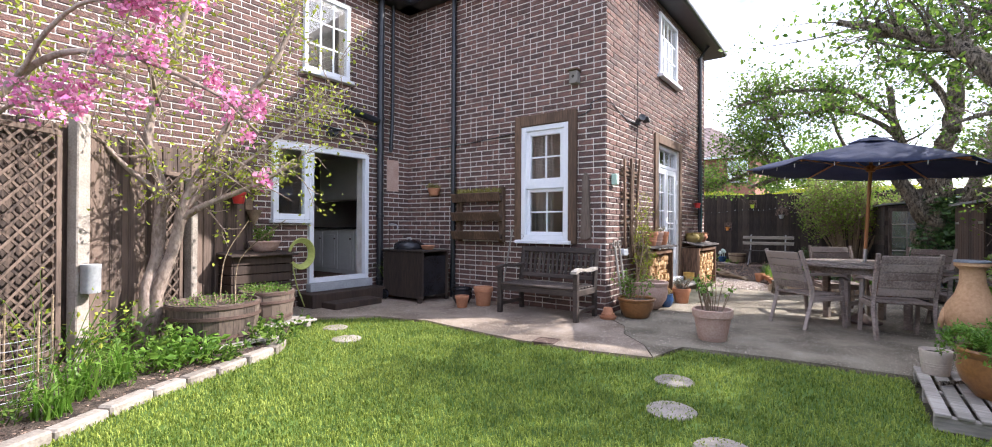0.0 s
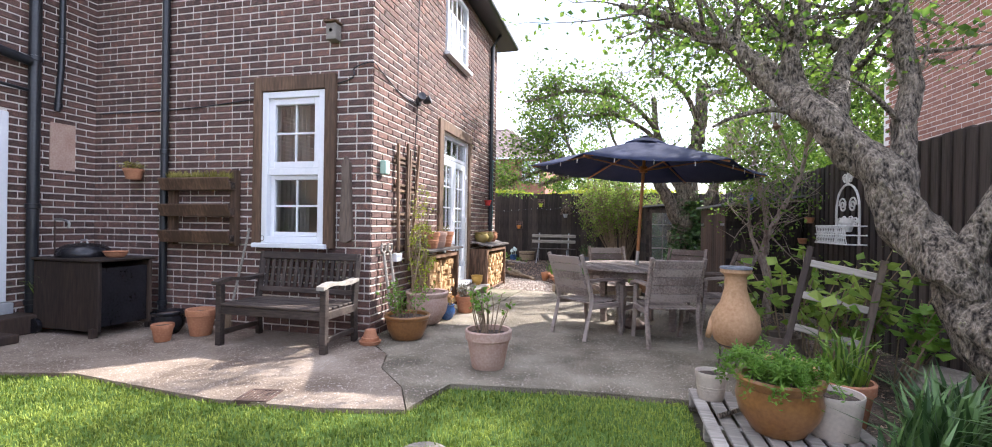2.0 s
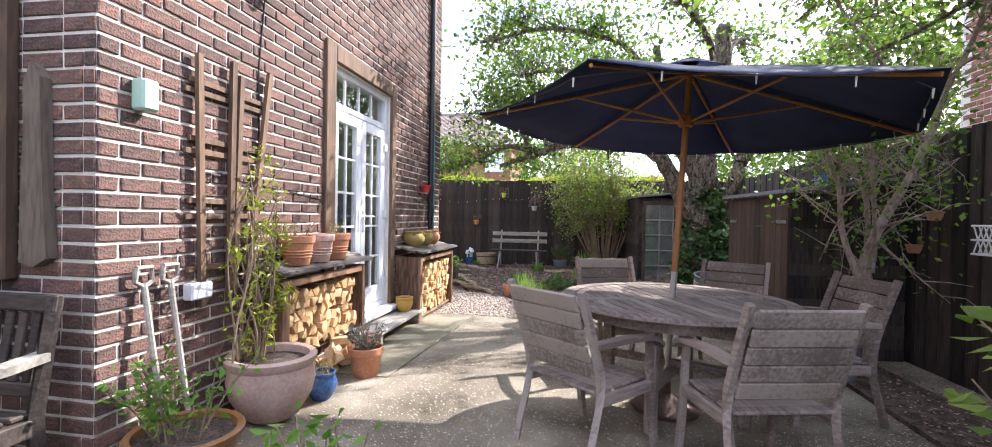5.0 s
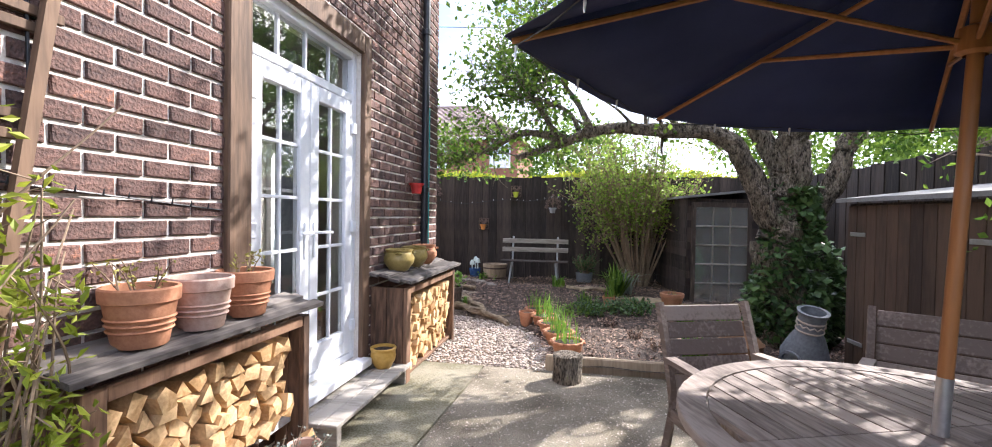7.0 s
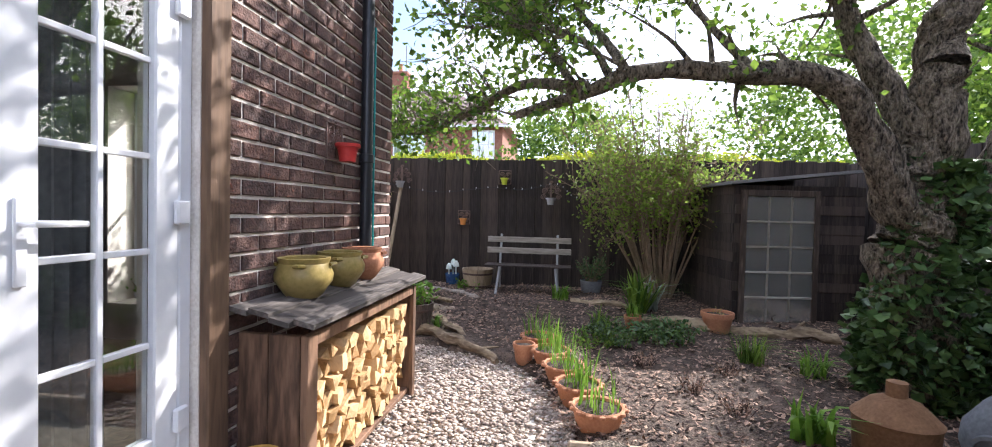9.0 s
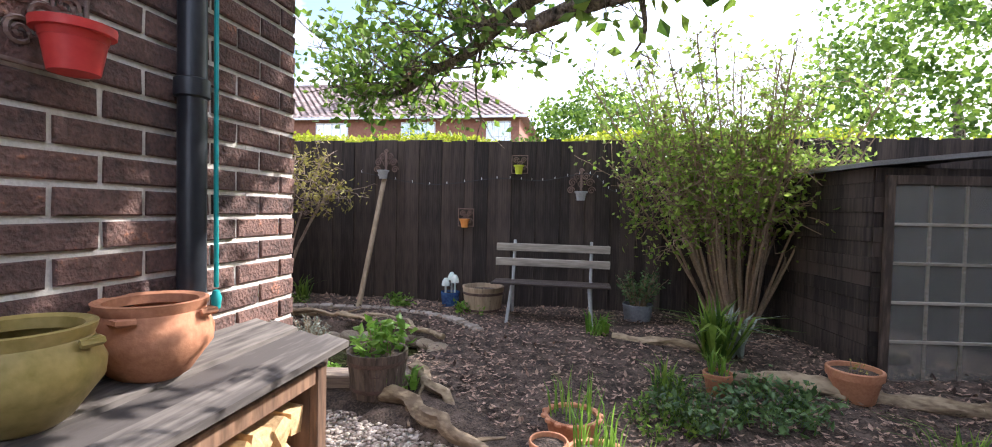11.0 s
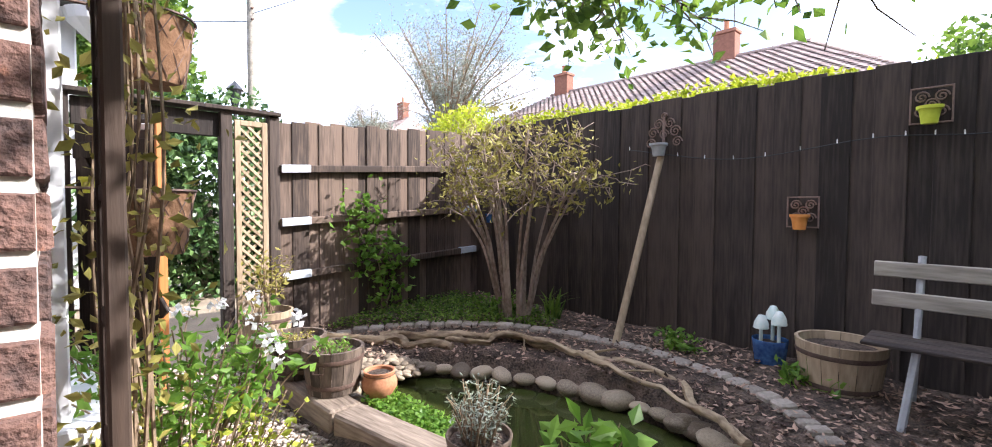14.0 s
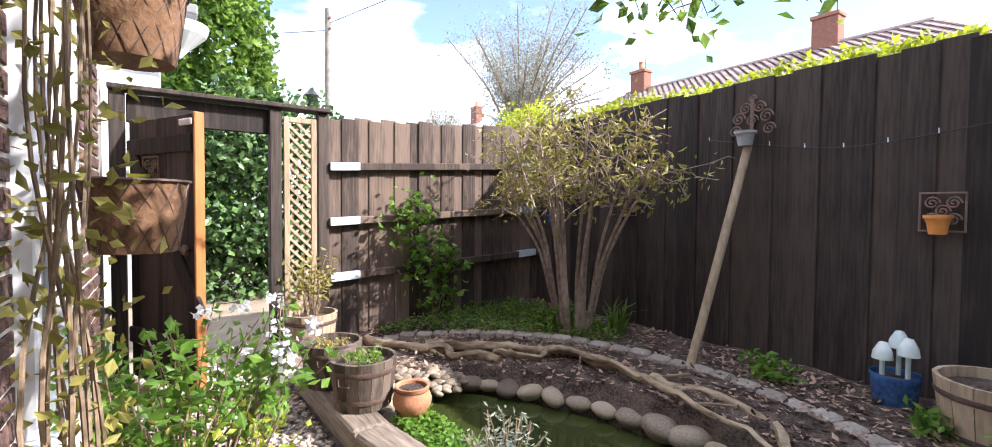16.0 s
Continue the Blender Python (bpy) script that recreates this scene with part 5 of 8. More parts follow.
def log_store(label, y0, y1, front, top_b, top_f, z_log, seed):
    t = thing("log_store", label, "log store", "log stores by the wall")
    r = random.Random(seed)
    back = -2.728
    for ya, yb in ((y0, y0 + 0.035), (y1 - 0.035, y1)):
        n = 2
        for k in range(n):
            xa, xb = back + (front - back) * k / n, back + (front - back) * (k + 1) / n
            part("side_board", Geo().box((xa + 0.002, ya, 0.0), (xb - 0.002, yb, top_f - 0.03), 0.004), STOREWOOD, t)
    part("front_post", Geo().box((front + 0.002, y0, 0.0), (front + 0.035, y0 + 0.09, top_f - 0.03), 0.004), STOREWOOD, t)
    part("front_post", Geo().box((front + 0.002, y1 - 0.06, 0.0), (front + 0.035, y1, top_f - 0.03), 0.004), STOREWOOD, t)
    part("front_lintel", Geo().box((front + 0.002, y0 + 0.092, top_f - 0.09), (front + 0.03, y1 - 0.062, top_f - 0.032), 0.004), STOREWOOD, t)
    w = front + 0.09 - back
    for k in range(4):
        a, b = k / 4, (k + 1) / 4
        za, zb = top_b + (top_f - top_b) * a, top_b + (top_f - top_b) * b
        xa, xb = back + w * a + 0.003, back + w * b - 0.003
        ya, yb = y0 - 0.06 + r.uniform(-.015, .015), y1 + 0.05 + r.uniform(-.015, .015)
        e = 0.012 * (k % 2)
        part("roof_board", Geo().add([(xa, ya, za + e), (xb, ya, zb + e), (xb, yb, zb + e), (xa, yb, za + e), (xa, ya, za + e + .022), (xb, ya, zb + e + .022), (xb, yb, zb + e + .022), (xa, yb, za + e + .022)], [(3, 2, 1, 0), (4, 5, 6, 7), (0, 1, 5, 4), (1, 2, 6, 5), (2, 3, 7, 6), (3, 0, 4, 7)]), ROOFWOOD, t)
    part("floor_board", Geo().box((back, y0 + 0.04, 0.03), (front, y1 - 0.04, 0.06), 0.004), STOREWOOD, t)
    z, row = z_log, 0
    while z < top_f - 0.13:
        y = y0 + 0.10 + 0.04 * (row % 2)
        while y < y1 - 0.09:
            o = part("log", r.choice(WEDGES), LOGWOOD, t)
            o.matrix_basis = pose(front - 0.012 + r.uniform(-0.03, 0.02), y, z + r.uniform(-.012, .012), r.uniform(0, 360), r.uniform(-5, 5), r.uniform(-7, 7))
            y += r.uniform(0.08, 0.115)
        z += 0.078
        row += 1
    return t


log_store("rough timber log store full of split logs with a board roof", 7.38, 8.68, -2.56, 0.93, 0.87, 0.30, 3)
log_store("second rough timber log store stacked with split logs", 9.92, 11.42, -2.43, 0.92, 0.84, 0.10, 4)
for i in range(14):
    r = random.Random(i + 60)
    l = thing("fallen_log", "split log lying on the ground by the store", "log", "loose logs by the store", pose(r.uniform(-2.55, -2.40), r.uniform(7.75, 8.6), 0.06 + 0.07 * (i % 3), 90 * i, 0, r.uniform(40, 130)))
    part("wood", WEDGES[i], LOGWOOD, l)
sd = thing("wooden_step", "low weathered wooden plank step below the french door", "step")
for k in range(3):
    part("plank", Geo().box((-2.72 + 0.118 * k, 8.72, 0.14), (-2.606 + 0.118 * k, 10.0, 0.170), 0.005), GREYWOOD, sd)
for y in (8.78, 9.9):
    part("bearer", Geo().box((-2.70, y, 0.004), (-2.40, y + 0.06, 0.138), 0.005), GREYWOOD, sd)

for y, mt, ht in ((7.66, TERRA, 0.27), (7.95, PINKPOT, 0.25), (8.23, TERRA, 0.26)):
    shrub_pot("terracotta pot with dry twiggy stems on the log store", -2.60, y, 0.925, 0.13, 0.225, "flower", mt, 7 if y != 7.95 else 0, 0.16, 0.028, LEAFTAN, int(y * 10), 8, 0.9, rings=3, stem=0.004, group="terracotta pots on the log store")
for y, pm in ((10.24, GREENPOT), (10.62, GREENPOT), (10.92, TERRA)):
    t = thing("glazed_pot", "round olive and ochre glazed pot with lug handles", "pot", "glazed pots on the log store", pose(-2.60, y, 0.915))
    pot_parts(t, 0.14, 0.20, "round", pm, False)
    for a in range(4):
        part("lug", Geo().tube([(0.125, -0.025, 0.165), (0.148, 0, 0.168), (0.125, 0.025, 0.165)], 0.010, sides=6, m=pose(0, 0, 0, 0, 0, 90 * a + 20)), pm, t)

# ---- table, parasol, chairs ----
TX, TY = 0.15, 7.82
tb = thing("garden_table", "round weathered teak garden table with slatted top", "table", m=pose(TX, TY, 0, 0, 0, 20))
R = 0.77
part("rim", Geo().lathe([(R - 0.10, 0.755), (R - 0.10, 0.78), (R - 0.004, 0.78), (R, 0.776), (R, 0.750), (R - 0.005, 0.745), (R - 0.10, 0.755)], 48), TEAK, tb, "", 35)
for s in (0, 1):
    part("cross_rail", Geo().box((-0.045, -R + 0.105, 0.752), (0.045, R - 0.105, 0.779), 0.003) if s == 0 else Geo().box((-R + 0.105, -0.045, 0.751), (-0.048, 0.045, 0.778), 0.003).box((0.048, -0.045, 0.751), (R - 0.105, 0.045, 0.778), 0.003), TEAK, tb)
ri = R - 0.106
for sx in (-1, 1):
    for sy in (-1, 1):
        x = 0.05
        while x + 0.071 < ri:
            yy = math.sqrt(max(ri * ri - (x + 0.071) ** 2, 0))
            y2 = math.sqrt(max(ri * ri - x ** 2, 0))
            if yy > 0.06:
                pts = [(sx * x, sy * 0.05), (sx * (x + 0.071), sy * 0.05), (sx * (x + 0.071), sy * yy), (sx * x, sy * y2)]
                if sx * sy < 0:
                    pts = pts[::-1]
                part("slat", Geo().poly(pts, 0.755, 0.777), TEAK, tb)
            x += 0.080
part("apron", Geo().lathe([(0.60, 0.66), (0.62, 0.66), (0.62, 0.752), (0.60, 0.752), (0.60, 0.66)], 32), TEAK, tb)
for a in range(4):
    part("leg", Geo().box((0.42, -0.035, 0), (0.49, 0.035, 0.745), 0.006, pose(0, 0, 0, 0, 0, 90 * a + 45)), TEAK, tb)
for a in range(2):
    part("stretcher", Geo().box((-0.42, -0.03, 0.25 + 0.055 * a), (0.42, 0.03, 0.30 + 0.055 * a), 0.005, pose(0, 0, 0, 0, 0, 90 * a + 45)), TEAK, tb)

UMB = pose(TX - 0.045, TY, 0, 0, 3.0, 2)
um = thing("parasol", "open navy canvas garden parasol, its wooden pole leaning in the table", "parasol", m=UMB)
part("pole", Geo().tube([(0, 0, 0.90), (0, 0, 2.36)], 0.0205, sides=14), POLEWOOD, um, "varnished orange-brown pole", 40)
part("sleeve", Geo().tube([(0, 0, 0.0), (0, 0, 0.96)], 0.0215, sides=14), STEEL, um, "metal lower pole", 40)
part("base", Geo().lathe([(0, 0), (0.22, 0), (0.23, 0.03), (0.10, 0.07), (0.04, 0.12), (0.03, 0.2)], 28), IRON, um, "", 40)
NR, RU, ZT, ZR = 6, 1.45, 2.37, 1.99
can = Geo()
vs, fs = [], []
K = 6
for i in range(NR):
    a0, a1 = 2 * math.pi * i / NR, 2 * math.pi * (i + 1) / NR
    base = len(vs)
    for k in range(K + 1):
        t = k / K
        zz = ZT - (ZT - ZR) * t - 0.05 * t * (1 - t) * -1
        for j in range(5):
            u = j / 4
            x = RU * t * ((1 - u) * math.cos(a0) + u * math.cos(a1))
            y = RU * t * ((1 - u) * math.sin(a0) + u * math.sin(a1))
            vs.append((x, y, zz - 0.05 * t * 4 * u * (1 - u)))
    for k in range(K):
        for j in range(4):
            p = base + k * 5 + j
            fs.append((p, p + 5, p + 6, p + 1))
can.add(vs, fs)
co = part("canopy", can, FABRIC, um, "dark navy canvas canopy", 25)
md = co.modifiers.new("thick", "SOLIDIFY")
md.thickness = 0.004
part("vent", Geo().lathe([(0.26, ZT - 0.045), (0.14, ZT + 0.01), (0.0, ZT + 0.035)], 16), FABRIC, um)
part("finial", Geo().lathe([(0.05, ZT + 0.02), (0.055, ZT + 0.045), (0.02, ZT + 0.06), (0.0, ZT + 0.065)], 14), BLACK, um, "", 50)
part("hub", Geo().lathe([(0.03, 1.95), (0.05, 1.96), (0.05, 2.03), (0.03, 2.04)], 14), POLEWOOD, um)
for i in range(NR):
    a = 2 * math.pi * i / NR
    c, s = math.cos(a), math.sin(a)
    part("rib", Geo().tube([(0.03 * c, 0.03 * s, ZT - 0.06), (RU * 0.98 * c, RU * 0.98 * s, ZR - 0.02)], 0.011, sides=6), POLEWOOD, um)
    t = 0.52
    part("strut", Geo().tube([(0.05 * c, 0.05 * s, 1.99), (RU * t * c, RU * t * s, ZT - 0.06 - (ZT - ZR - 0.04) * t)], 0.009, sides=6), POLEWOOD, um)
pl2 = thing("string_lights", "small clear fairy lights hanging from the parasol edge", "string lights", m=UMB)
wire = []
for i in range(40):
    a = 2 * math.pi * i / 40
    k = math.cos(math.pi / NR) / math.cos(a % (2 * math.pi / NR) - math.pi / NR)
    wire.append((RU * 0.97 * k * math.cos(a), RU * 0.97 * k * math.sin(a), ZR - 0.035 - 0.012 * (i % 2)))
part("wire", Geo().tube(wire + wire[:1], 0.003, sides=4), BLACKPIPE, pl2)
for p in wire[::2]:
    part("bulb", Geo().tube([p, (p[0], p[1], p[2] - 0.045)], 0.006, 0.003, 6), UPVC, pl2)


def chair():
    """A teak armchair, seat facing +y, origin under the seat's middle."""
    t = thing("garden_chair", "weathered teak garden armchair with a slatted back", "chair", "teak chairs round the table")
    for s in (-1, 1):
        x = 0.27 * s
        part("front_leg", Geo().tube(curve([(x, 0.29, 0), (x, 0.25, 0.25), (x, 0.22, 0.62)], 4), 0.026, 0.024, 4), TEAK, t)
        part("back_leg", Geo().tube(curve([(x, -0.30, 0), (x, -0.20, 0.40), (x, -0.24, 0.62), (x, -0.36, 0.95)], 4), 0.026, 0.024, 4), TEAK, t)
        arm = strip(curve([(x, -0.24, 0.66), (x * 1.04, 0.0, 0.665), (x * 1.06, 0.22, 0.645), (x * 1.06, 0.30, 0.60)], 4), 0.032, 0.014)
        part("armrest", arm, TEAK, t)
        part("side_rail", Geo().box((x - 0.016, -0.19, 0.34), (x + 0.016, 0.24, 0.40), 0.004), TEAK, t)
    for i in range(6):
        y = -0.22 + i * 0.078
        part("seat_slat", Geo().box((-0.25, y, 0.402), (0.25, y + 0.068, 0.42), 0.004), TEAK, t)
    part("front_rail", Geo().box((-0.245, 0.21, 0.34), (0.245, 0.235, 0.399), 0.004), TEAK, t)
    B = pose(0, -0.215, 0.47, 20, 0, 0)
    for i in range(5):
        part("back_slat", Geo().box((-0.245, -0.010, 0.015 + i * 0.096), (0.245, 0.010, 0.015 + i * 0.096 + 0.088), 0.004, B), TEAK, t)
    return t


ch = chair()
ch.matrix_basis = pose(-0.44, 7.20, 0, 0, 0, -42)
copy_thing(ch, pose(0.42, 7.02, 0, 0, 0, 14))
copy_thing(ch, pose(1.12, 8.02, 0, 0, 0, 100))
copy_thing(ch, pose(-0.14, 8.74, 0, 0, 0, 200))
copy_thing(ch, pose(0.74, 8.76, 0, 0, 0, 150))


# ---- trees ----
def tree(name, label, limbs, bark, leafmat, leaf, seed, twigs=7, twig_len=0.5, per=26, droop=0.1, spread=0.16, sides=10, start=0.35, category="tree", up=0.3, narrow=0.55, leaf_part="crown", rough=0.35, sub=3, vary=1.0, low=0.0):
    """Limbs: (points, r0, r1, leafy share). Each leafy limb bears branches, twigs and leaves."""
    t = thing(name, label, category)
    r = np.random.default_rng(seed)
    wood, thin, spots = Geo(), Geo(), []
    for pts, r0, r1, leafy in limbs:
        line = curve(pts, 16 if r0 > 0.08 else 7)
        line = [p + Vector((noise.noise(p * 2.1), noise.noise(p * 2.3 + Vector((9, 0, 0))), noise.noise(p * 1.9 + Vector((0, 7, 0))))) * (0.5 * r0 + 0.015) * (0 if k == 0 else 1) for k, p in enumerate(line)]
        wood.tube(line, r0, r1, sides, rough)
        n = int(twigs * leafy)
        for i in range(n):
            f = start + (1 - start) * (i + r.uniform(0, 1)) / max(n, 1)
            f = min(f, 0.999) * (len(line) - 1)
            p = line[int(f)]
            d = (line[min(int(f) + 1, len(line) - 1)] - line[int(f) - 1 if int(f) else 0]).normalized()
            out = (d * 0.5 + Vector(r.normal(size=3)) * 0.7 + Vector((0, 0, up))).normalized()
            L = twig_len * r.uniform(0.5, 1.3)
            if low and (p + out * L).z < low + 0.1:
                continue
            q1 = p + out * L * 0.5 + Vector(r.normal(size=3)) * 0.05 * L
            q2 = p + out * L + Vector((0, 0, -droop * L)) + Vector(r.normal(size=3)) * 0.1 * L
            tw = curve([p, q1, q2], 4)
            rr = max(0.005, (r0 + (r1 - r0) * f / len(line)) * 0.35)
            thin.tube(tw, min(rr, 0.03), 0.003, 5)
            for _ in range(sub):
                b = tw[r.integers(2, len(tw))]
                e = b + (out * 0.6 + Vector(r.normal(size=3)) * 0.7).normalized() * L * 0.45
                thin.tube([b, b.lerp(e, 0.5) + Vector(r.normal(size=3)) * 0.03, e], 0.005, 0.002, 4)
                m = int(per * r.uniform(0.4, 1.5) * vary / sub)
                for c in range(m):
                    spots.append(tuple(b.lerp(e, r.uniform(0.2, 1.1)) + Vector(r.normal(size=3)) * spread * r.uniform(0.3, 1.0)))
    part("trunk", wood, bark, t, "", 60)
    if thin.v:
        tagged(part("branchwork", thin, bark, t), kind="stuff")
    spots = [p for p in spots if p[2] > low]
    if spots and leafmat:
        tagged(part(leaf_part, leaf_mesh(leaf_part, spots, leaf, leafmat, r, 0.1, narrow), leafmat, t), kind="stuff")
    return t, spots


# leaning old tree by the right fence
tree("leaning_tree", "old leaning tree with rough mossy bark beside the fence", [
    ([(2.14, 4.56, -0.05), (2.02, 4.70, 0.4), (1.86, 4.89, 0.85), (1.69, 5.08, 1.37), (1.49, 5.34, 1.86), (1.20, 5.60, 2.30)], 0.18, 0.115, 0.0),
    ([(1.22, 5.58, 2.24), (0.93, 5.74, 2.62), (0.71, 5.92, 2.92), (0.35, 6.15, 3.15), (-0.1, 6.4, 3.5)], 0.105, 0.03, 1.0),
    ([(1.22, 5.60, 2.28), (1.18, 5.65, 2.55), (1.29, 5.75, 2.92), (1.25, 5.9, 3.5)], 0.085, 0.035, 1.0),
    ([(1.72, 5.30, 1.45), (1.84, 5.48, 1.75), (1.94, 5.64, 2.31), (1.93, 5.74, 2.86), (1.85, 5.9, 3.6)], 0.085, 0.05, 0.4),
    ([(1.48, 5.45, 1.98), (1.45, 5.52, 2.16), (1.60, 5.72, 2.60), (1.80, 5.85, 2.98), (2.1, 6.0, 3.4)], 0.08, 0.04, 0.6),
    ([(1.25, 5.55, 2.15), (1.02, 5.55, 2.20), (0.76, 5.60, 2.14), (0.62, 5.65, 2.08)], 0.028, 0.010, 0.2),
    ([(1.78, 4.92, 0.95), (1.84, 4.88, 1.15), (2.0, 4.85, 1.45), (2.25, 4.8, 1.85)], 0.09, 0.06, 0.0),
    ([(0.95, 5.7, 2.6), (0.9, 6.1, 2.9), (0.9, 6.6, 3.1), (0.8, 7.2, 3.4)], 0.05, 0.02, 1.2),
    ([(1.6, 5.75, 2.7), (1.35, 6.6, 3.2), (1.2, 7.4, 3.5)], 0.05, 0.02, 1.2),
    ([(0.4, 6.1, 3.1), (0.2, 6.8, 3.4), (0.4, 7.8, 3.7), (0.7, 8.9, 3.9)], 0.04, 0.015, 1.3),
    ([(1.9, 5.9, 3.2), (2.0, 7.2, 3.4), (1.9, 8.6, 3.5), (1.7, 9.8, 3.4)], 0.04, 0.015, 1.5),
    ([(2.0, 6.0, 3.3), (2.3, 6.9, 3.0), (2.2, 8.0, 2.9), (2.0, 9.0, 2.8)], 0.035, 0.012, 1.3),
], BARK, LEAF, 0.07, 41, twigs=24, twig_len=0.75, per=30, spread=0.2, low=2.35, rough=0.42, sides=26, narrow=0.6)

# ivy-clad old tree with the long arching limb
tree("ivy_tree", "old gnarled tree with an arching limb over the back bed", [
    ([(1.30, 11.95, -0.05), (1.25, 11.95, 0.8), (1.20, 11.95, 1.5), (1.25, 11.95, 2.0), (1.42, 11.95, 2.9), (1.6, 11.9, 4.2)], 0.27, 0.11, 0.0),
    ([(1.12, 11.9, 1.4), (0.86, 11.85, 1.95), (0.62, 11.8, 2.28), (0.25, 11.8, 2.40), (-0.35, 11.8, 2.46), (-0.95, 11.8, 2.40), (-1.3, 11.85, 2.28), (-1.75, 11.9, 2.12)], 0.125, 0.03, 0.8),
    ([(-1.0, 11.8, 2.38), (-1.2, 11.9, 2.7), (-1.7, 12.0, 2.9), (-2.2, 12.1, 2.95)], 0.03, 0.01, 1.3),
    ([(1.2, 11.95, 1.9), (0.95, 12.0, 2.5), (0.72, 12.05, 3.1), (0.6, 12.1, 4.0)], 0.12, 0.05, 0.5),
    ([(1.45, 11.95, 1.3), (1.75, 11.9, 1.9), (1.95, 11.9, 2.5), (2.3, 11.9, 3.4)], 0.13, 0.06, 0.5),
    ([(0.75, 12.05, 3.0), (0.2, 12.1, 3.5), (-0.6, 12.1, 3.7), (-1.6, 12.0, 3.6)], 0.05, 0.02, 2.0),
    ([(0.7, 12.1, 3.3), (0.0, 11.3, 3.8), (-1.0, 10.9, 3.9), (-1.9, 10.8, 3.7)], 0.05, 0.02, 2.2),
    ([(-1.2, 11.85, 2.36), (-1.8, 12.5, 2.52), (-2.35, 13.05, 2.42), (-2.95, 13.45, 2.28), (-3.5, 13.8, 2.36)], 0.055, 0.014, 3.4),
    ([(1.5, 11.95, 3.4), (1.0, 11.0, 3.9), (0.4, 10.2, 4.1)], 0.06, 0.02, 1.2),
    ([(1.55, 11.9, 3.8), (2.0, 12.6, 4.2), (2.2, 13.4, 4.3)], 0.05, 0.02, 1.0),
    ([(-1.3, 11.9, 2.4), (-1.6, 12.3, 2.9), (-1.9, 12.8, 3.3), (-2.3, 13.4, 3.7)], 0.04, 0.012, 2.4),
    ([(-0.9, 11.85, 2.5), (-1.2, 12.4, 3.1), (-1.5, 12.9, 3.9), (-1.9, 13.4, 4.5)], 0.04, 0.012, 2.4),
    ([(0.1, 12.0, 2.5), (-0.2, 12.6, 3.2), (-0.4, 13.2, 3.9), (-0.5, 13.8, 4.4)], 0.04, 0.012, 1.4),
], BARK, LEAF, 0.075, 42, twigs=26, twig_len=0.65, per=32, spread=0.17, rough=0.42, low=1.98, droop=0.0, up=0.4, sides=26, narrow=0.62)
iv = thing("ivy", "dark glossy ivy climbing the old tree", "climber", m=pose(1.36, 11.93, 0))
ir = np.random.default_rng(43)
n = 5600
za = ir.uniform(0, 1, n) ** 1.9 * 1.8
aa = ir.uniform(0, 6.28, n)
rr = (0.27 + 0.14 * np.sin(aa * 3 + za * 3) * 0.5 + 0.20 * np.exp(-((za - 0.55) / 0.5) ** 2)) * ir.uniform(0.8, 1.1, n) * np.where(za > 1.2, 0.75, 1)
tagged(part("leaves", leaf_mesh("leaves", np.stack([rr * np.cos(aa), rr * np.sin(aa) * 0.8, za], 1), 0.085, LEAFD, ir, 0.3, 0.9), LEAFD, iv), kind="stuff")

# slender tree by the right fence
tree("slender_tree", "slender many-stemmed tree by the dark fence", [
    ([(1.93, 8.85, 0.0), (1.95, 8.85, 0.5), (1.88, 8.90, 1.0), (2.13, 8.90, 1.5), (2.33, 8.90, 2.0), (2.43, 8.80, 2.6)], 0.06, 0.02, 1.4),
    ([(1.91, 8.85, 0.6), (1.73, 8.90, 1.2), (1.68, 9.00, 1.8), (1.43, 9.20, 2.5)], 0.03, 0.01, 1.4),
    ([(1.93, 8.87, 0.9), (1.98, 9.10, 1.6), (1.83, 9.50, 2.3), (1.63, 9.90, 2.9)], 0.025, 0.01, 1.4),
    ([(1.93, 8.85, 1.0), (1.78, 8.60, 1.7), (1.53, 8.30, 2.4)], 0.02, 0.008, 1.4),
    ([(2.33, 8.9, 2.0), (2.1, 9.1, 2.7), (1.8, 9.3, 3.4), (1.6, 9.5, 4.1)], 0.025, 0.008, 2.0),
    ([(2.38, 8.85, 2.3), (2.5, 8.6, 3.0), (2.3, 8.4, 3.7)], 0.022, 0.008, 2.0),
], SMOOTHBARK, LEAF, 0.055, 44, twigs=22, twig_len=0.6, per=26, spread=0.16)

# twiggy bush at the back fence
limbs = []
br2 = np.random.default_rng(45)
for i in range(46):
    a = br2.uniform(0, 6.28)
    b0 = Vector((0.0 + 0.16 * math.cos(a), 15.02 + 0.10 * math.sin(a), 0.15))
    sp = br2.uniform(0.2, 1.0)
    h = br2.uniform(1.7, 2.9)
    e = b0 + Vector((math.cos(a) * sp * 1.45 - 0.22, math.sin(a) * sp * 0.5 - 0.1, h))
    limbs.append(([b0, b0.lerp(e, 0.4) + Vector((0, 0, 0.15)), e], 0.018, 0.006, 1.0))
tree("bush", "tall twiggy bush with fresh green leaves by the back fence", limbs, TWIG, LEAFBUSH, 0.062, 46, twigs=11, twig_len=0.42, per=18, spread=0.10, sides=5, start=0.54, category="bush")
limbs = []
for i in range(20):
    a = br2.uniform(0, 6.28)
    b0 = Vector((-5.1 + 0.10 * math.cos(a), 14.9 + 0.08 * math.sin(a), 0.13))
    sp = br2.uniform(0.15, 1.0)
    e = b0 + Vector((math.cos(a) * sp * 0.75, math.sin(a) * sp * 0.42, br2.uniform(1.3, 1.95)))
    limbs.append(([b0, b0.lerp(e, 0.4) + Vector((0, 0, 0.22)), e], 0.020, 0.008, 1.0))
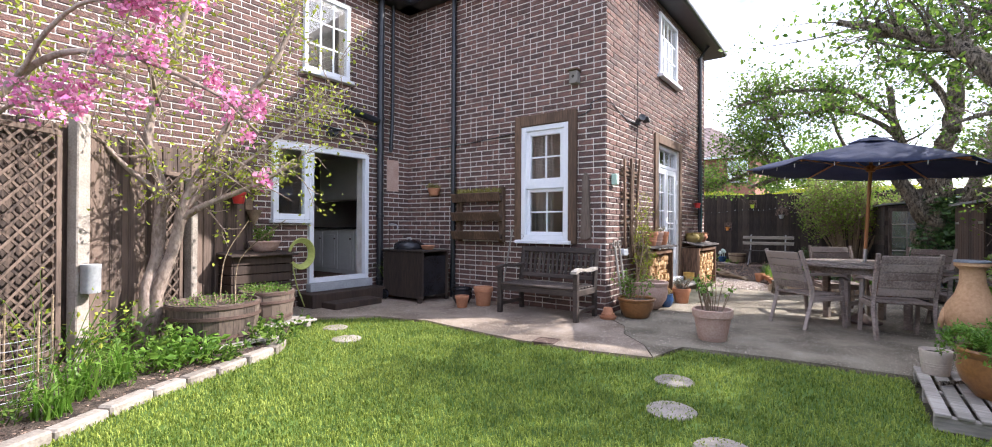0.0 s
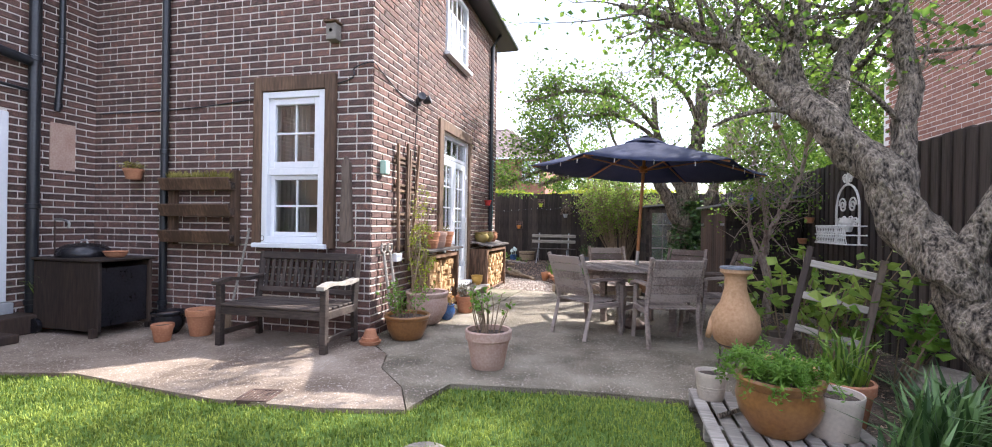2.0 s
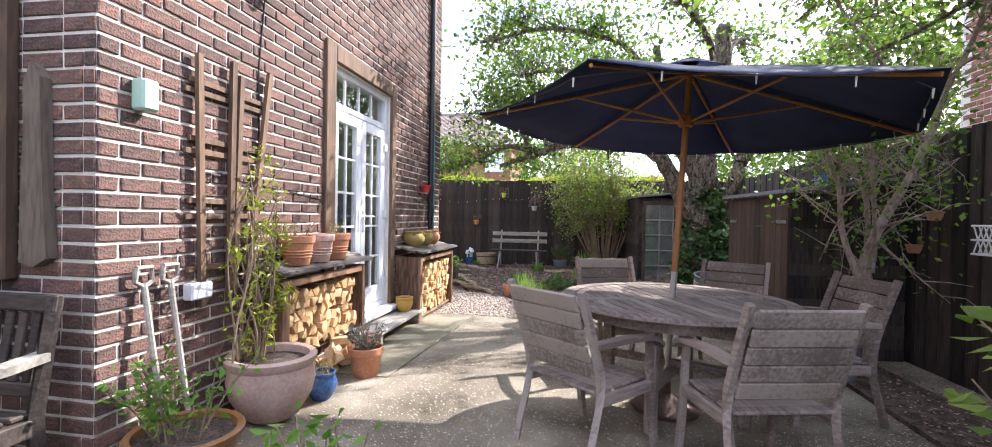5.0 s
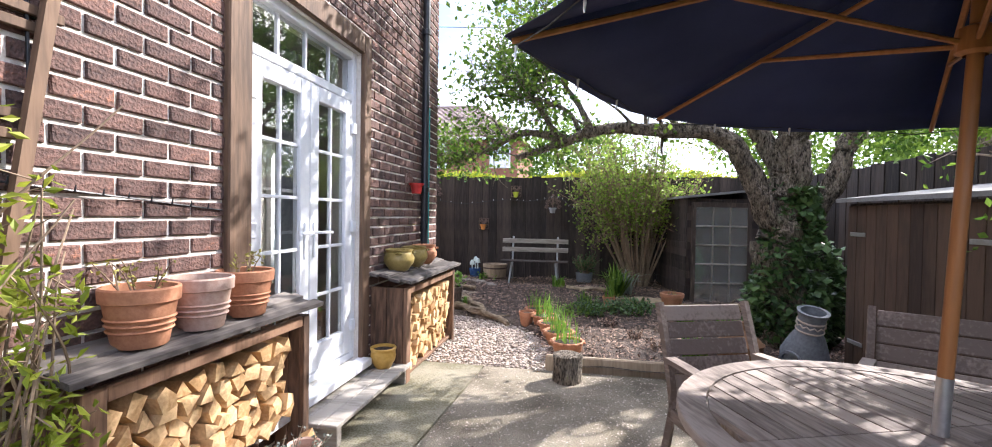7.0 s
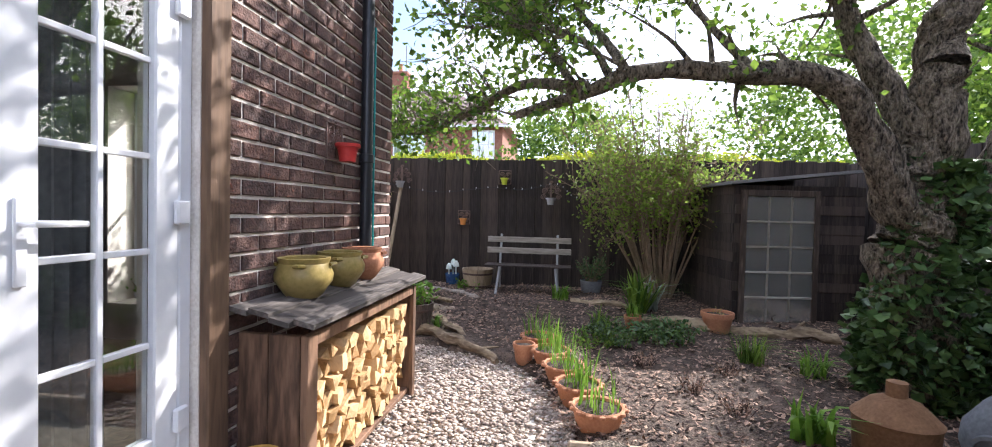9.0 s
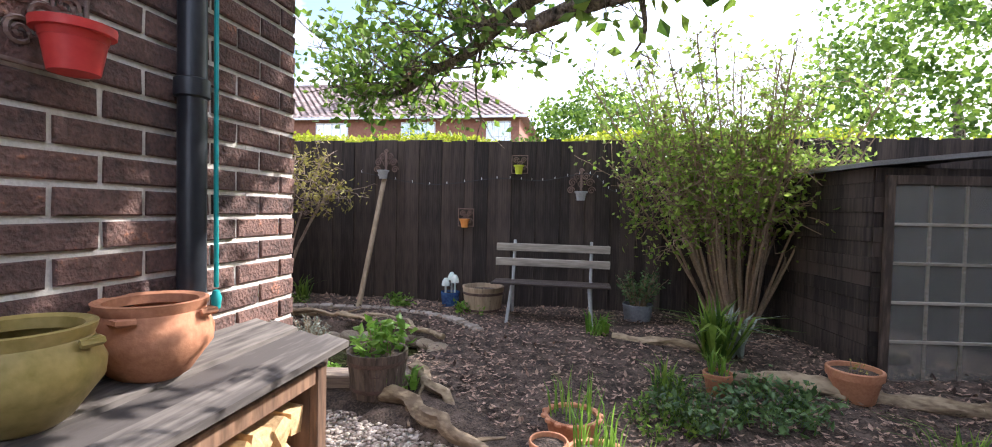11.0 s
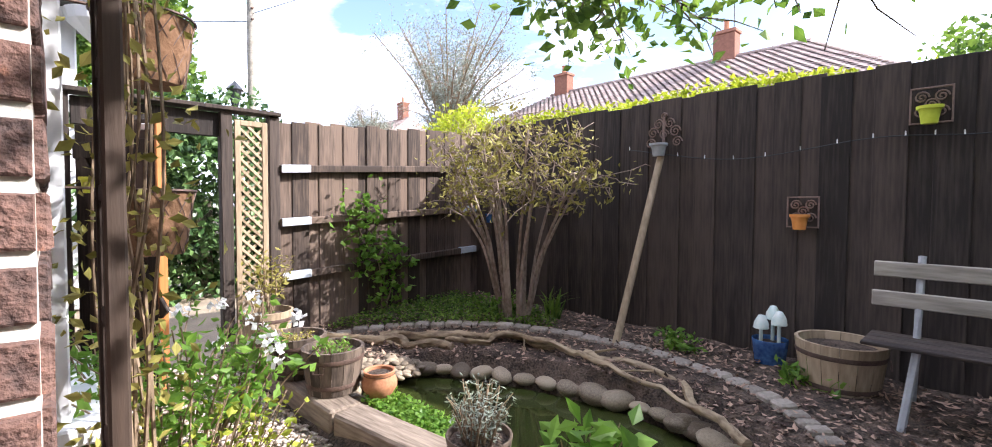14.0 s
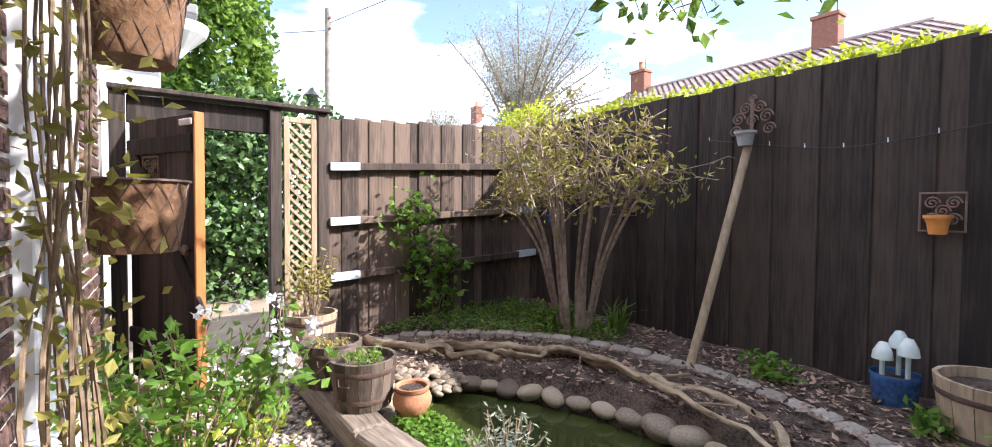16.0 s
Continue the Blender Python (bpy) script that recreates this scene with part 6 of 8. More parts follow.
tree("bush", "bare-stemmed shrub with yellowish leaves near the fence corner", limbs, SMOOTHBARK, LEAFTAN, 0.065, 47, twigs=8, twig_len=0.30, per=18, spread=0.07, sides=6, start=0.78, category="bush", narrow=0.35)

# flowering cherry in the left border
ch_limbs = [
    ([(-5.72, 1.72, 0.0), (-5.62, 1.75, 0.5), (-5.60, 1.85, 1.0), (-5.55, 1.85, 1.5), (-5.6, 1.75, 2.2), (-5.4, 1.9, 3.0), (-5.2, 2.0, 3.8)], 0.075, 0.025, 0.9),
    ([(-5.70, 1.78, 0.0), (-5.56, 1.85, 0.6), (-5.42, 2.0, 1.2), (-5.35, 2.1, 1.75), (-5.1, 2.3, 2.3), (-4.9, 2.6, 2.9), (-4.7, 2.8, 3.5)], 0.07, 0.022, 1.2),
    ([(-5.45, 1.95, 1.2), (-5.25, 2.2, 1.45), (-5.0, 2.6, 1.70), (-4.9, 2.9, 1.95)], 0.04, 0.014, 0.5),
    ([(-5.42, 2.0, 1.25), (-5.3, 2.15, 1.6), (-5.0, 2.5, 1.95), (-4.75, 2.9, 2.4), (-4.5, 3.3, 2.75)], 0.03, 0.010, 1.1),
    ([(-5.6, 1.85, 1.5), (-5.7, 1.5, 1.9), (-5.5, 1.1, 2.3), (-5.1, 0.8, 2.7)], 0.03, 0.01, 0.9),
    ([(-5.5, 1.8, 2.4), (-4.9, 1.5, 2.7), (-4.3, 1.4, 2.8)], 0.025, 0.008, 1.0),
]
tree("cherry_tree", "flowering cherry tree with smooth stems and fresh leaves", ch_limbs, SMOOTHBARK, LEAFY, 0.05, 48, twigs=18, twig_len=0.55, per=34, spread=0.14, start=0.4)
bl_limbs = [
    ([(-5.45, 0.2, 0.0), (-5.3, 0.4, 1.4), (-4.9, 0.7, 2.3), (-4.3, 1.1, 2.45), (-3.9, 1.6, 2.25), (-3.75, 1.9, 1.95)], 0.04, 0.008, 1.0),
    ([(-4.9, 0.7, 2.3), (-4.2, 0.9, 2.7), (-3.7, 1.3, 2.75)], 0.02, 0.006, 1.0),
    ([(-5.2, 0.5, 1.7), (-4.8, 0.6, 2.0), (-4.3, 0.75, 2.05)], 0.02, 0.006, 0.8),
]
ct, cs = tree("cherry_tree", "pink blossoming cherry branches over the border", bl_limbs, SMOOTHBARK, LEAFTAN, 0.045, 49, twigs=11, twig_len=0.36, per=7, spread=0.08, start=0.55)
bs = np.random.default_rng(50)
cs = np.array(cs)
pick = cs[bs.choice(len(cs), min(46, len(cs)), False)]
bloom = (pick[:, None, :] + bs.normal(size=(len(pick), 42, 3)) * 0.038).reshape(-1, 3)
tagged(part("blossom", leaf_mesh("blossom", bloom, 0.04, BLOSSOM, bs, 0.0, 0.95), BLOSSOM, ct, "clusters of double pink blossom"), kind="stuff")

# ---- grass ----
gr = np.random.default_rng(60)
q = scatter(LAWN_EDGE, 330000, gr)
dd = np.hypot(q[:, 0] + 0.5, q[:, 1])
q = q[(q[:, 1] > 0.6) & (gr.uniform(0, 1, len(q)) < 1.25 - 0.12 * dd)]
gb2 = tagged(new("grass", blade_mesh("grass", np.c_[q, np.full(len(q), -0.036)], 0.036, 0.0035, GRASS, gr, 0.9)), "short mown green grass of the lawn", "grass", "", "stuff")
for x, y, r in ((-1.15, 3.98, 0.155), (-0.98, 3.33, 0.165), (-0.56, 2.90, 0.17), (-5.05, 3.52, 0.15), (-4.45, 3.25, 0.16)):
    t = thing("stepping_stone", "round sandstone stepping stone sunk in the lawn", "stepping stone", "stepping stones in the lawn", pose(x, y, -0.05))
    part("slab", Geo().lathe([(r, 0), (r * 1.0, 0.028), (r * 0.93, 0.036), (0, 0.037)], 22, wob=0.02), STONE, t, "", 40)
gt = thing("drain_cover", "small square iron drain grate in the path", "drain cover", m=pose(-2.62, 4.44, 0.0, 0, 0, 10))
part("frame", Geo().box((-0.12, -0.12, -0.02), (0.12, -0.10, 0.008), 0.002).box((-0.12, 0.10, -0.02), (0.12, 0.12, 0.008), 0.002).box((-0.12, -0.10, -0.02), (-0.10, 0.10, 0.008), 0.002).box((0.10, -0.10, -0.02), (0.12, 0.10, 0.008), 0.002), IRON, gt)
for i in range(6):
    part("bar", Geo().box((-0.085 + i * 0.03, -0.10, -0.01), (-0.07 + i * 0.03, 0.10, 0.006), 0.002), IRON, gt)

# ---- left border ----
EDGE = [(-3.45, 0.1), (-3.72, 0.68), (-4.07, 1.28), (-4.27, 1.8), (-4.5, 2.42), (-4.74, 2.66)]
pts = [Vector((x, y, 0)) for x, y in EDGE]
k = 0
for a, b in zip(pts[:-1], pts[1:]):
    n = max(1, round((b - a).length / 0.34))
    for i in range(n):
        p, q2 = a.lerp(b, i / n), a.lerp(b, (i + 1) / n)
        d = q2 - p
        t = thing("edging_stone", "pale rough stone block edging the border", "edging stone", "edging stones of the border", pose(*((p + q2) / 2), 0, 0, math.degrees(math.atan2(d.y, d.x)) + rnd.uniform(-4, 4)))
        L = d.length / 2 - 0.008
        part("block", Geo().box((-L, -0.055, -0.06), (L, 0.06, 0.035 + rnd.uniform(-.012, .012)), 0.014), STONE, t)


def barrel(label, x, y, z, r, h, seed, plant=None):
    t = thing("half_barrel", label, "barrel planter", "half barrel planters", pose(x, y, z))
    n = 20
    for k in range(n):
        a0, a1 = 2 * math.pi * k / n + 0.004, 2 * math.pi * (k + 1) / n - 0.004
        vs = []
        for rr, zz in ((r * 0.90, 0), (r * 0.99, h * 0.6), (r, h), (r - 0.025, h), (r * 0.97 - 0.03, h * 0.6)):
            for a in (a0, a1):
                vs.append((rr * math.cos(a), rr * math.sin(a), zz))
        part("stave", Geo().add(vs, [(0, 1, 3, 2), (2, 3, 5, 4), (4, 5, 7, 6), (6, 7, 9, 8)]), BARRELWOOD, t)
    for zz, rr in ((0.16, 0.93), (0.66, 1.0), (0.93, 1.006)):
        part("hoop", Geo().lathe([(r * rr + 0.002, h * zz - 0.018), (r * rr + 0.007, h * zz - 0.016), (r * rr + 0.007, h * zz + 0.016), (r * rr + 0.002, h * zz + 0.018)], 40), IRON, t, "", 50)
    part("soil", Geo().disc(r * 0.97, h * 0.86, 24, bump=0.02), SOIL, t)
    return t


b1 = barrel("large half oak barrel planted with seedlings beside the lawn", -5.20, 2.20, 0.075, 0.42, 0.38, 1)
stems_and_leaves(b1, (0, 0, 0.33), 0.75, 60, 0.10, 0.03, LEAFB, 71, 6, 0.8)
for s in (-0.12, 0.22):
    part("dry_stalk", Geo().tube(curve([(s, 0.1, 0.33), (s - 0.1, 0.2, 0.8), (s * 2.2 + 0.1, 0.42, 1.2)], 5), 0.007, 0.004, 6), DEADWOOD, b1, "tall dry flower stalk")
b2 = barrel("half oak barrel filled with green seedlings", -5.72, 3.02, 0.075, 0.31, 0.36, 2)
stems_and_leaves(b2, (0, 0, 0.31), 0.55, 90, 0.12, 0.035, LEAFB, 72, 8, 0.7)
for (x0, y0, x1, y1) in ((-5.72, 1.78, -4.72, 2.64), (-6.1, 2.66, -5.25, 3.42)):
    t = thing("duckboard", "weathered slatted wooden duckboard under a barrel", "duckboard")
    n = 8
    for i in range(n):
        xa = x0 + (x1 - x0) * i / n
        part("slat", Geo().box((xa, y0, 0.05), (xa + (x1 - x0) / n - 0.025, y1, 0.073), 0.004), GREYWOOD, t)
    for y in (y0 + 0.1, y1 - 0.16):
        part("bearer", Geo().box((x0, y, 0.0), (x1, y + 0.06, 0.049), 0.004), GREYWOOD, t)
cbn = thing("compost_bin", "black-stained slatted wooden compost bin by the fence", "compost bin", m=pose(-6.34, 3.14, 0.0))
for k in range(7):
    z = 0.03 + k * 0.115
    part("slat", Geo().box((-0.30, -0.40, z), (0.30, -0.375, z + 0.105), 0.006), DARKWOOD, cbn)
    part("slat", Geo().box((-0.30, 0.375, z), (0.30, 0.40, z + 0.105), 0.006), DARKWOOD, cbn)
    part("slat", Geo().box((0.275, -0.373, z), (0.30, 0.373, z + 0.105), 0.006, pose(0, 0, 0)), DARKWOOD, cbn)
    part("slat", Geo().box((-0.30, -0.373, z), (-0.275, 0.373, z + 0.105), 0.006), DARKWOOD, cbn)
for k in range(4):
    part("lid_board", Geo().box((-0.34, -0.44 + 0.22 * k, 0.845), (0.34, -0.225 + 0.22 * k, 0.87), 0.006, pose(0, 0, 0, 0, 3, 0)), DARKWOOD, cbn)
shrub_pot("wide bleached bowl with leafy flowers on the compost bin", -6.32, 3.3, 0.872, 0.20, 0.14, "bowl", PINKPOT, 26, 0.22, 0.05, LEAF, 73, 12)
hs = thing("garden_hose", "coiled yellow garden hose hanging by the kitchen window", "hose")
for k in range(6):
    part("coil", Geo().tube([(-6.64 + 0.012 * k, 4.0 + (0.15 + 0.012 * k) * math.cos(a), 0.80 + (0.17 + 0.012 * k) * math.sin(a)) for a in np.linspace(0, 6.29, 28)], 0.010, sides=6), HOSE, hs)
part("tail", Geo().tube(curve([(-6.6, 3.85, 0.7), (-6.55, 3.9, 0.35), (-6.5, 3.95, 0.15), (-6.5, 4.0, 0.02)], 5), 0.010, sides=6), HOSE, hs)
lb = thing("wall_light", "grey cylindrical box fixed to the fence post", "box", m=LF)
part("body", Geo().lathe([(0, 0), (0.07, 0), (0.072, 0.01), (0.072, 0.21), (0.075, 0.215), (0.075, 0.25), (0, 0.255)], 20, pose(2.44, 0.215, 0.62)), GREYPAINT, lb, "", 40)
for u, z, mt in ((0.42, 1.50, REDPLASTIC), (0.12, 1.72, TERRA)):
    t = thing("wall_pot", "small hanging pot with seedlings on the dark fence", "wall pot", "hanging pots on the fence", LF @ pose(u, 0.12, z))
    pot_parts(t, 0.09, 0.15, "flower", mt)
    stems_and_leaves(t, (0, 0, 0.12), 0.12, 12, 0.10, 0.025, LEAF, 75, 6, 0.9)
    part("hook", Geo().tube([(0, -0.08, 0.15), (0, -0.095, 0.25), (0, -0.10, 0.3)], 0.004, sides=5), IRON, t)
for u, z in ((0.25, 1.85), (0.08, 1.42)):
    t = thing("wall_basket", "wicker cone basket hanging on the dark fence", "basket", m=LF @ pose(u, 0.10, z))
    part("cone", Geo().lathe([(0.0, -0.22), (0.05, -0.12), (0.10, 0.0), (0.105, 0.01), (0.09, 0.0)], 16), TWIG, t, "", 40)
    part("back", Geo().box((-0.07, -0.085, 0.0), (0.07, -0.075, 0.16), 0.01), TWIG, t)

# border plants
r9 = np.random.default_rng(80)
for i, (x, y, n, h, lf, mt, rad) in enumerate((
        (-4.66, 1.72, 80, 0.26, 0.08, LEAFB, 0.45), (-4.52, 1.95, 30, 0.16, 0.07, LEAF, 0.3), (-4.98, 1.5, 60, 0.36, 0.06, LEAF, 0.5), (-5.5, 1.35, 50, 0.40, 0.06, LEAFB, 0.4),
        (-4.55, 1.45, 50, 0.16, 0.05, LEAFB, 0.4), (-4.35, 0.6, 60, 0.42, 0.04, LEAFB, 0.55), (-4.1, 0.3, 60, 0.25, 0.05, LEAF, 0.6), (-4.75, 2.62, 60, 0.26, 0.07, LEAF, 0.45), (-4.9, 0.9, 40, 0.9, 0.05, LEAFY, 0.4), (-4.3, 1.1, 30, 0.2, 0.04, LEAF, 0.3))):
    t = thing("border_plant", "leafy green perennial growing in the border", "plant", "plants in the border", pose(x, y, 0.015))
    stems_and_leaves(t, (0, 0, 0), rad, int(n * 0.45), h, lf, mt, 81 + i, 10, 0.8, 0.004, LEAF, top_only=0.2)
for i, (x, y, h) in enumerate(((-4.25, 0.95, 0.35), (-4.5, 1.2, 0.3), (-4.0, 0.75, 0.25))):
    t = thing("grass_clump", "clump of strap-like leaves in the border", "plant", "plants in the border", pose(x, y, 0.015))
    blades(t, (0, 0, 0), 0.10, 70, h, 0.007, LEAFB, 95 + i, 1.1)
cn = thing("plant_canes", "wire mesh and bamboo canes round border plants", "canes", m=pose(-4.6, 0.55, 0.01))
for i in range(9):
    a = i * 0.7
    part("cane", Geo().tube([(0.3 * math.cos(a), 0.3 * math.sin(a), 0), (0.3 * math.cos(a) + 0.02, 0.3 * math.sin(a), 0.55 + 0.08 * (i % 3))], 0.007, sides=6), DEADWOOD, cn)
ms = Geo()
for i in range(22):
    a = i * 2 * math.pi / 22
    ms.tube([(0.31 * math.cos(a), 0.31 * math.sin(a), 0), (0.31 * math.cos(a), 0.31 * math.sin(a), 0.45)], 0.0015, sides=3)
for z in np.linspace(0.02, 0.45, 9):
    ms.tube([(0.31 * math.cos(a), 0.31 * math.sin(a), z) for a in np.linspace(0, 6.29, 23)], 0.0015, sides=3)
tagged(part("wire_mesh", ms, STEEL, cn), kind="stuff")

# ---- right side of the patio ----
pa = thing("pallet", "low weathered slatted wooden pallet beside the lawn", "pallet", m=pose(0.40, 4.02, -0.035))
for i in range(9):
    part("slat", Geo().box((0.02 + i * 0.105, 0.0, 0.09), (0.10 + i * 0.105, 1.26, 0.112), 0.004), GREYWOOD, pa)
for y in (0.02, 0.6, 1.18):
    part("bearer", Geo().box((0.02, y, 0.0), (0.96, y + 0.06, 0.088), 0.004), GREYWOOD, pa)
PZ = 0.078
t = thing("potted_plant", "large brown glazed pot with a spilling fern on the pallet", "potted plant", m=pose(0.82, 4.62, PZ))
pot_parts(t, 0.235, 0.33, "belly", BROWNPOT)
fr = np.random.default_rng(101)
fq, sp = Geo(), []
for i in range(46):
    a, L = fr.uniform(0, 6.28), fr.uniform(0.15, 0.34)
    line = curve([(0.08 * math.cos(a), 0.08 * math.sin(a), 0.29), (0.6 * L * math.cos(a), 0.6 * L * math.sin(a), 0.31 + 0.45 * L), (L * math.cos(a), L * math.sin(a), 0.32 + fr.uniform(-0.2, 0.3) * L)], 6)
    fq.tube(line, 0.003, 0.0015, 4)
    for p in line[2:]:
        for _ in range(7):
            sp.append(tuple(p + Vector(fr.normal(size=3)) * 0.018))
tagged(part("stem", fq, LEAFB, t), kind="stuff")
tagged(part("frond", leaf_mesh("frond", sp, 0.035, LEAFB, fr, 0.4, 0.4), LEAFB, t), kind="stuff")
bare_pot("small pale striped pot on the pallet", 0.54, 5.10, PZ, 0.105, 0.19, "bucket", CREAMPOT, rings=3)
bare_pot("terracotta rimmed stoneware pot on the pallet", 1.12, 4.66, PZ, 0.155, 0.25, "bucket", CREAMPOT)
bare_pot("wide terracotta pot behind the fern", 0.98, 5.08, PZ, 0.20, 0.29, "bowl", TERRA)
grass_pot("terracotta pot with strappy leaves beside the pallet", 1.30, 4.98, 0.03, 0.17, 0.29, "flower", TERRA, 60, 0.35, 0.010, LEAF, 102)
tw = thing("branch", "short dark branch lying on the pallet", "branch")
part("wood", Geo().tube(curve([(0.52, 4.72, PZ + 0.02), (0.68, 4.86, PZ + 0.025), (0.84, 4.98, PZ + 0.02)], 4), 0.016, 0.010, 6, 0.3), BARK, tw)
for i, (x, y, h, n) in enumerate(((1.45, 4.35, 0.5, 120), (1.75, 4.7, 0.45, 90), (1.25, 4.15, 0.35, 60))):
    t = thing("iris_clump", "dense clump of dark sword-shaped leaves", "plant", "", pose(x, y, 0.03))
    blades(t, (0, 0, 0), 0.13, n, h, 0.014, LEAFD, 105 + i, 1.0)

cm = thing("chiminea", "pot-bellied terracotta chiminea on an iron stand", "chiminea", m=pose(0.86, 5.86, 0.0, 0, 0, 165) @ Matrix.Diagonal((0.84, 0.84, 0.88, 1)))
part("body", Geo().lathe([(0.0, 0.30), (0.10, 0.30), (0.19, 0.37), (0.235, 0.49), (0.215, 0.62), (0.14, 0.74), (0.105, 0.86), (0.10, 0.98), (0.115, 1.0), (0.145, 1.02), (0.145, 1.05), (0.095, 1.05), (0.085, 0.95)], 32, wob=0.01), CHIMCLAY, cm, "", 50)
part("rim", Geo().lathe([(0.12, 1.052), (0.15, 1.055), (0.145, 1.075), (0.08, 1.075), (0.08, 1.055)], 28), GREYCLAY, cm, "grey chimney rim", 40)
part("mouth", Geo().lathe([(0.10, 0.0), (0.11, 0.01), (0.105, 0.05), (0.085, 0.05), (0.08, 0.0)], 22, pose(0.20, 0, 0.47, 0, 78, 0)), CHIMCLAY, cm, "", 40)
part("stand_ring", Geo().tube([(0.15 * math.cos(a), 0.15 * math.sin(a), 0.335) for a in np.linspace(0, 6.29, 24)], 0.008, sides=6), IRON, cm)
for k in range(3):
    a = k * 2.094 + 0.5
    part("stand_leg", Geo().tube(curve([(0.15 * math.cos(a), 0.15 * math.sin(a), 0.34), (0.15 * math.cos(a), 0.15 * math.sin(a), 0.2), (0.19 * math.cos(a), 0.19 * math.sin(a), 0.0)], 4), 0.009, sides=6), IRON, cm)
bare_pot("dark upturned clay jar behind the chiminea", 1.22, 5.95, 0.035, 0.19, 0.35, "round", BARRELWOOD, False, name="jar")

ld = thing("step_ladder", "old grey wooden ladder propped among the leaves", "ladder", m=pose(1.34, 5.58, 0.03, -12, 11, -20))
for s in (-1, 1):
    part("rail", Geo().box((-0.024, -0.02, 0), (0.024, 0.02, 1.10), 0.005, pose(0.235 * s, 0, 0)), BARRELWOOD, ld)
for k in range(4):
    part("rung", Geo().box((-0.21, -0.022, 0.16 + 0.26 * k), (0.21, 0.0, 0.215 + 0.26 * k), 0.005), GREYWOOD, ld)
for s in (-1, 1):
    part("prop", Geo().tube([(0.2 * s, 0.02, 1.02), (0.24 * s, 0.35, 0.10)], 0.018, sides=4), BARRELWOOD, ld)
hy = thing("hydrangea", "hydrangea shrub with large bright green leaves", "shrub", m=pose(1.45, 6.0, 0.03))
stems_and_leaves(hy, (0, 0, 0), 0.5, 26, 1.2, 0.13, LEAFBUSH, 111, 12, 0.55, 0.008, TWIG, 0.5, 0.75, 0.5)
hy2 = thing("hydrangea", "smaller hydrangea shrub with broad green leaves", "shrub", m=pose(1.95, 5.95, 0.03))
stems_and_leaves(hy2, (0, 0, 0), 0.5, 18, 0.85, 0.12, LEAFB, 112, 10, 0.6, 0.007, TWIG, 0.5, 0.75, 0.4)
rk = thing("rock", "pale rough boulder under the leaning tree", "rock", m=pose(2.25, 5.75, 0.03))
part("stone", Geo().lathe([(0, 0), (0.2, 0), (0.24, 0.08), (0.16, 0.2), (0, 0.23)], 12, wob=0.12), STONE, rk, "", 50)

wp = thing("ornate_wall_planter", "white scrolled wrought-iron planter on the dark fence", "wall planter", m=pose(2.585, 8.1, 1.10, 0, 0, -90) @ Matrix.Scale(1.4, 4))
q = Geo()
arch = [(-0.21, 0.0)] + [(0.21 * -math.cos(a), 0.30 + 0.21 * math.sin(a)) for a in np.linspace(0, math.pi, 14)] + [(0.21, 0.0)]
q.tube([(x, 0, z) for x, z in arch], 0.009, sides=6)
part("arch", q, WHITEMETAL, wp)
for sx in (-1, 1):
    for cx, cz, rr in ((0.09, 0.33, 0.07), (0.06, 0.19, 0.05), (0.14, 0.18, 0.045), (0.05, 0.56, 0.045)):
        part("scroll", Geo().tube([(sx * (cx + rr * (1 - k / 30) * math.cos(k * 0.45)), 0, cz + rr * (1 - k / 30) * math.sin(k * 0.45)) for k in range(26)], 0.007, sides=5), WHITEMETAL, wp)
part("urn", Geo().lathe([(0, 0.10), (0.03, 0.10), (0.06, 0.18), (0.05, 0.22), (0, 0.22)], 14, pose(0, 0, 0)), WHITEMETAL, wp)
part("finial", Geo().tube([(0, 0, 0.50), (0, 0, 0.68)], 0.012, 0.003, 6), WHITEMETAL, wp)
bk = Geo()
for i in range(17):
    u = -0.27 + i * 0.034
    bk.tube([(u, -0.14, 0.0), (u + 0.06, -0.14, 0.15)], 0.004, sides=4)
    bk.tube([(u + 0.06, -0.14, 0.0), (u, -0.14, 0.15)], 0.004, sides=4)
for z in (0, 0.075, 0.15):
    bk.tube([(-0.28, 0, z), (-0.28, -0.14, z), (0.34, -0.14, z), (0.34, 0, z)], 0.006, sides=5)
part("basket", bk, WHITEMETAL, wp, "white lattice basket")
for y, z in ((9.1, 1.35), (9.35, 1.05)):
    t = thing("wall_pot", "small terracotta pot hanging on the fence", "wall pot", "terracotta pots on the fence", pose(2.53, y, z))
    pot_parts(t, 0.065, 0.08, "bowl", TERRA)
wcm = thing("wind_chime", "metal wind chime hanging from the tree", "wind chime", m=pose(1.12, 5.75, 2.42))
part("top", Geo().lathe([(0, 0.03), (0.045, 0.015), (0.05, 0.0), (0, 0)], 14), BLACK, wcm)
for k in range(5):
    part("tube", Geo().tube([(0.035 * math.cos(k * 1.256), 0.035 * math.sin(k * 1.256), -0.02), (0.035 * math.cos(k * 1.256), 0.035 * math.sin(k * 1.256), -0.24 - 0.02 * k)], 0.007, sides=8), STEEL, wcm, "", 40)
part("clapper", Geo().lathe([(0, -0.36), (0.035, -0.33), (0, -0.29)], 10), FRAMEWOOD, wcm)
part("cord", Geo().tube([(0, 0, -0.33), (0, 0, 0.5)], 0.002, sides=4), BLACK, wcm)


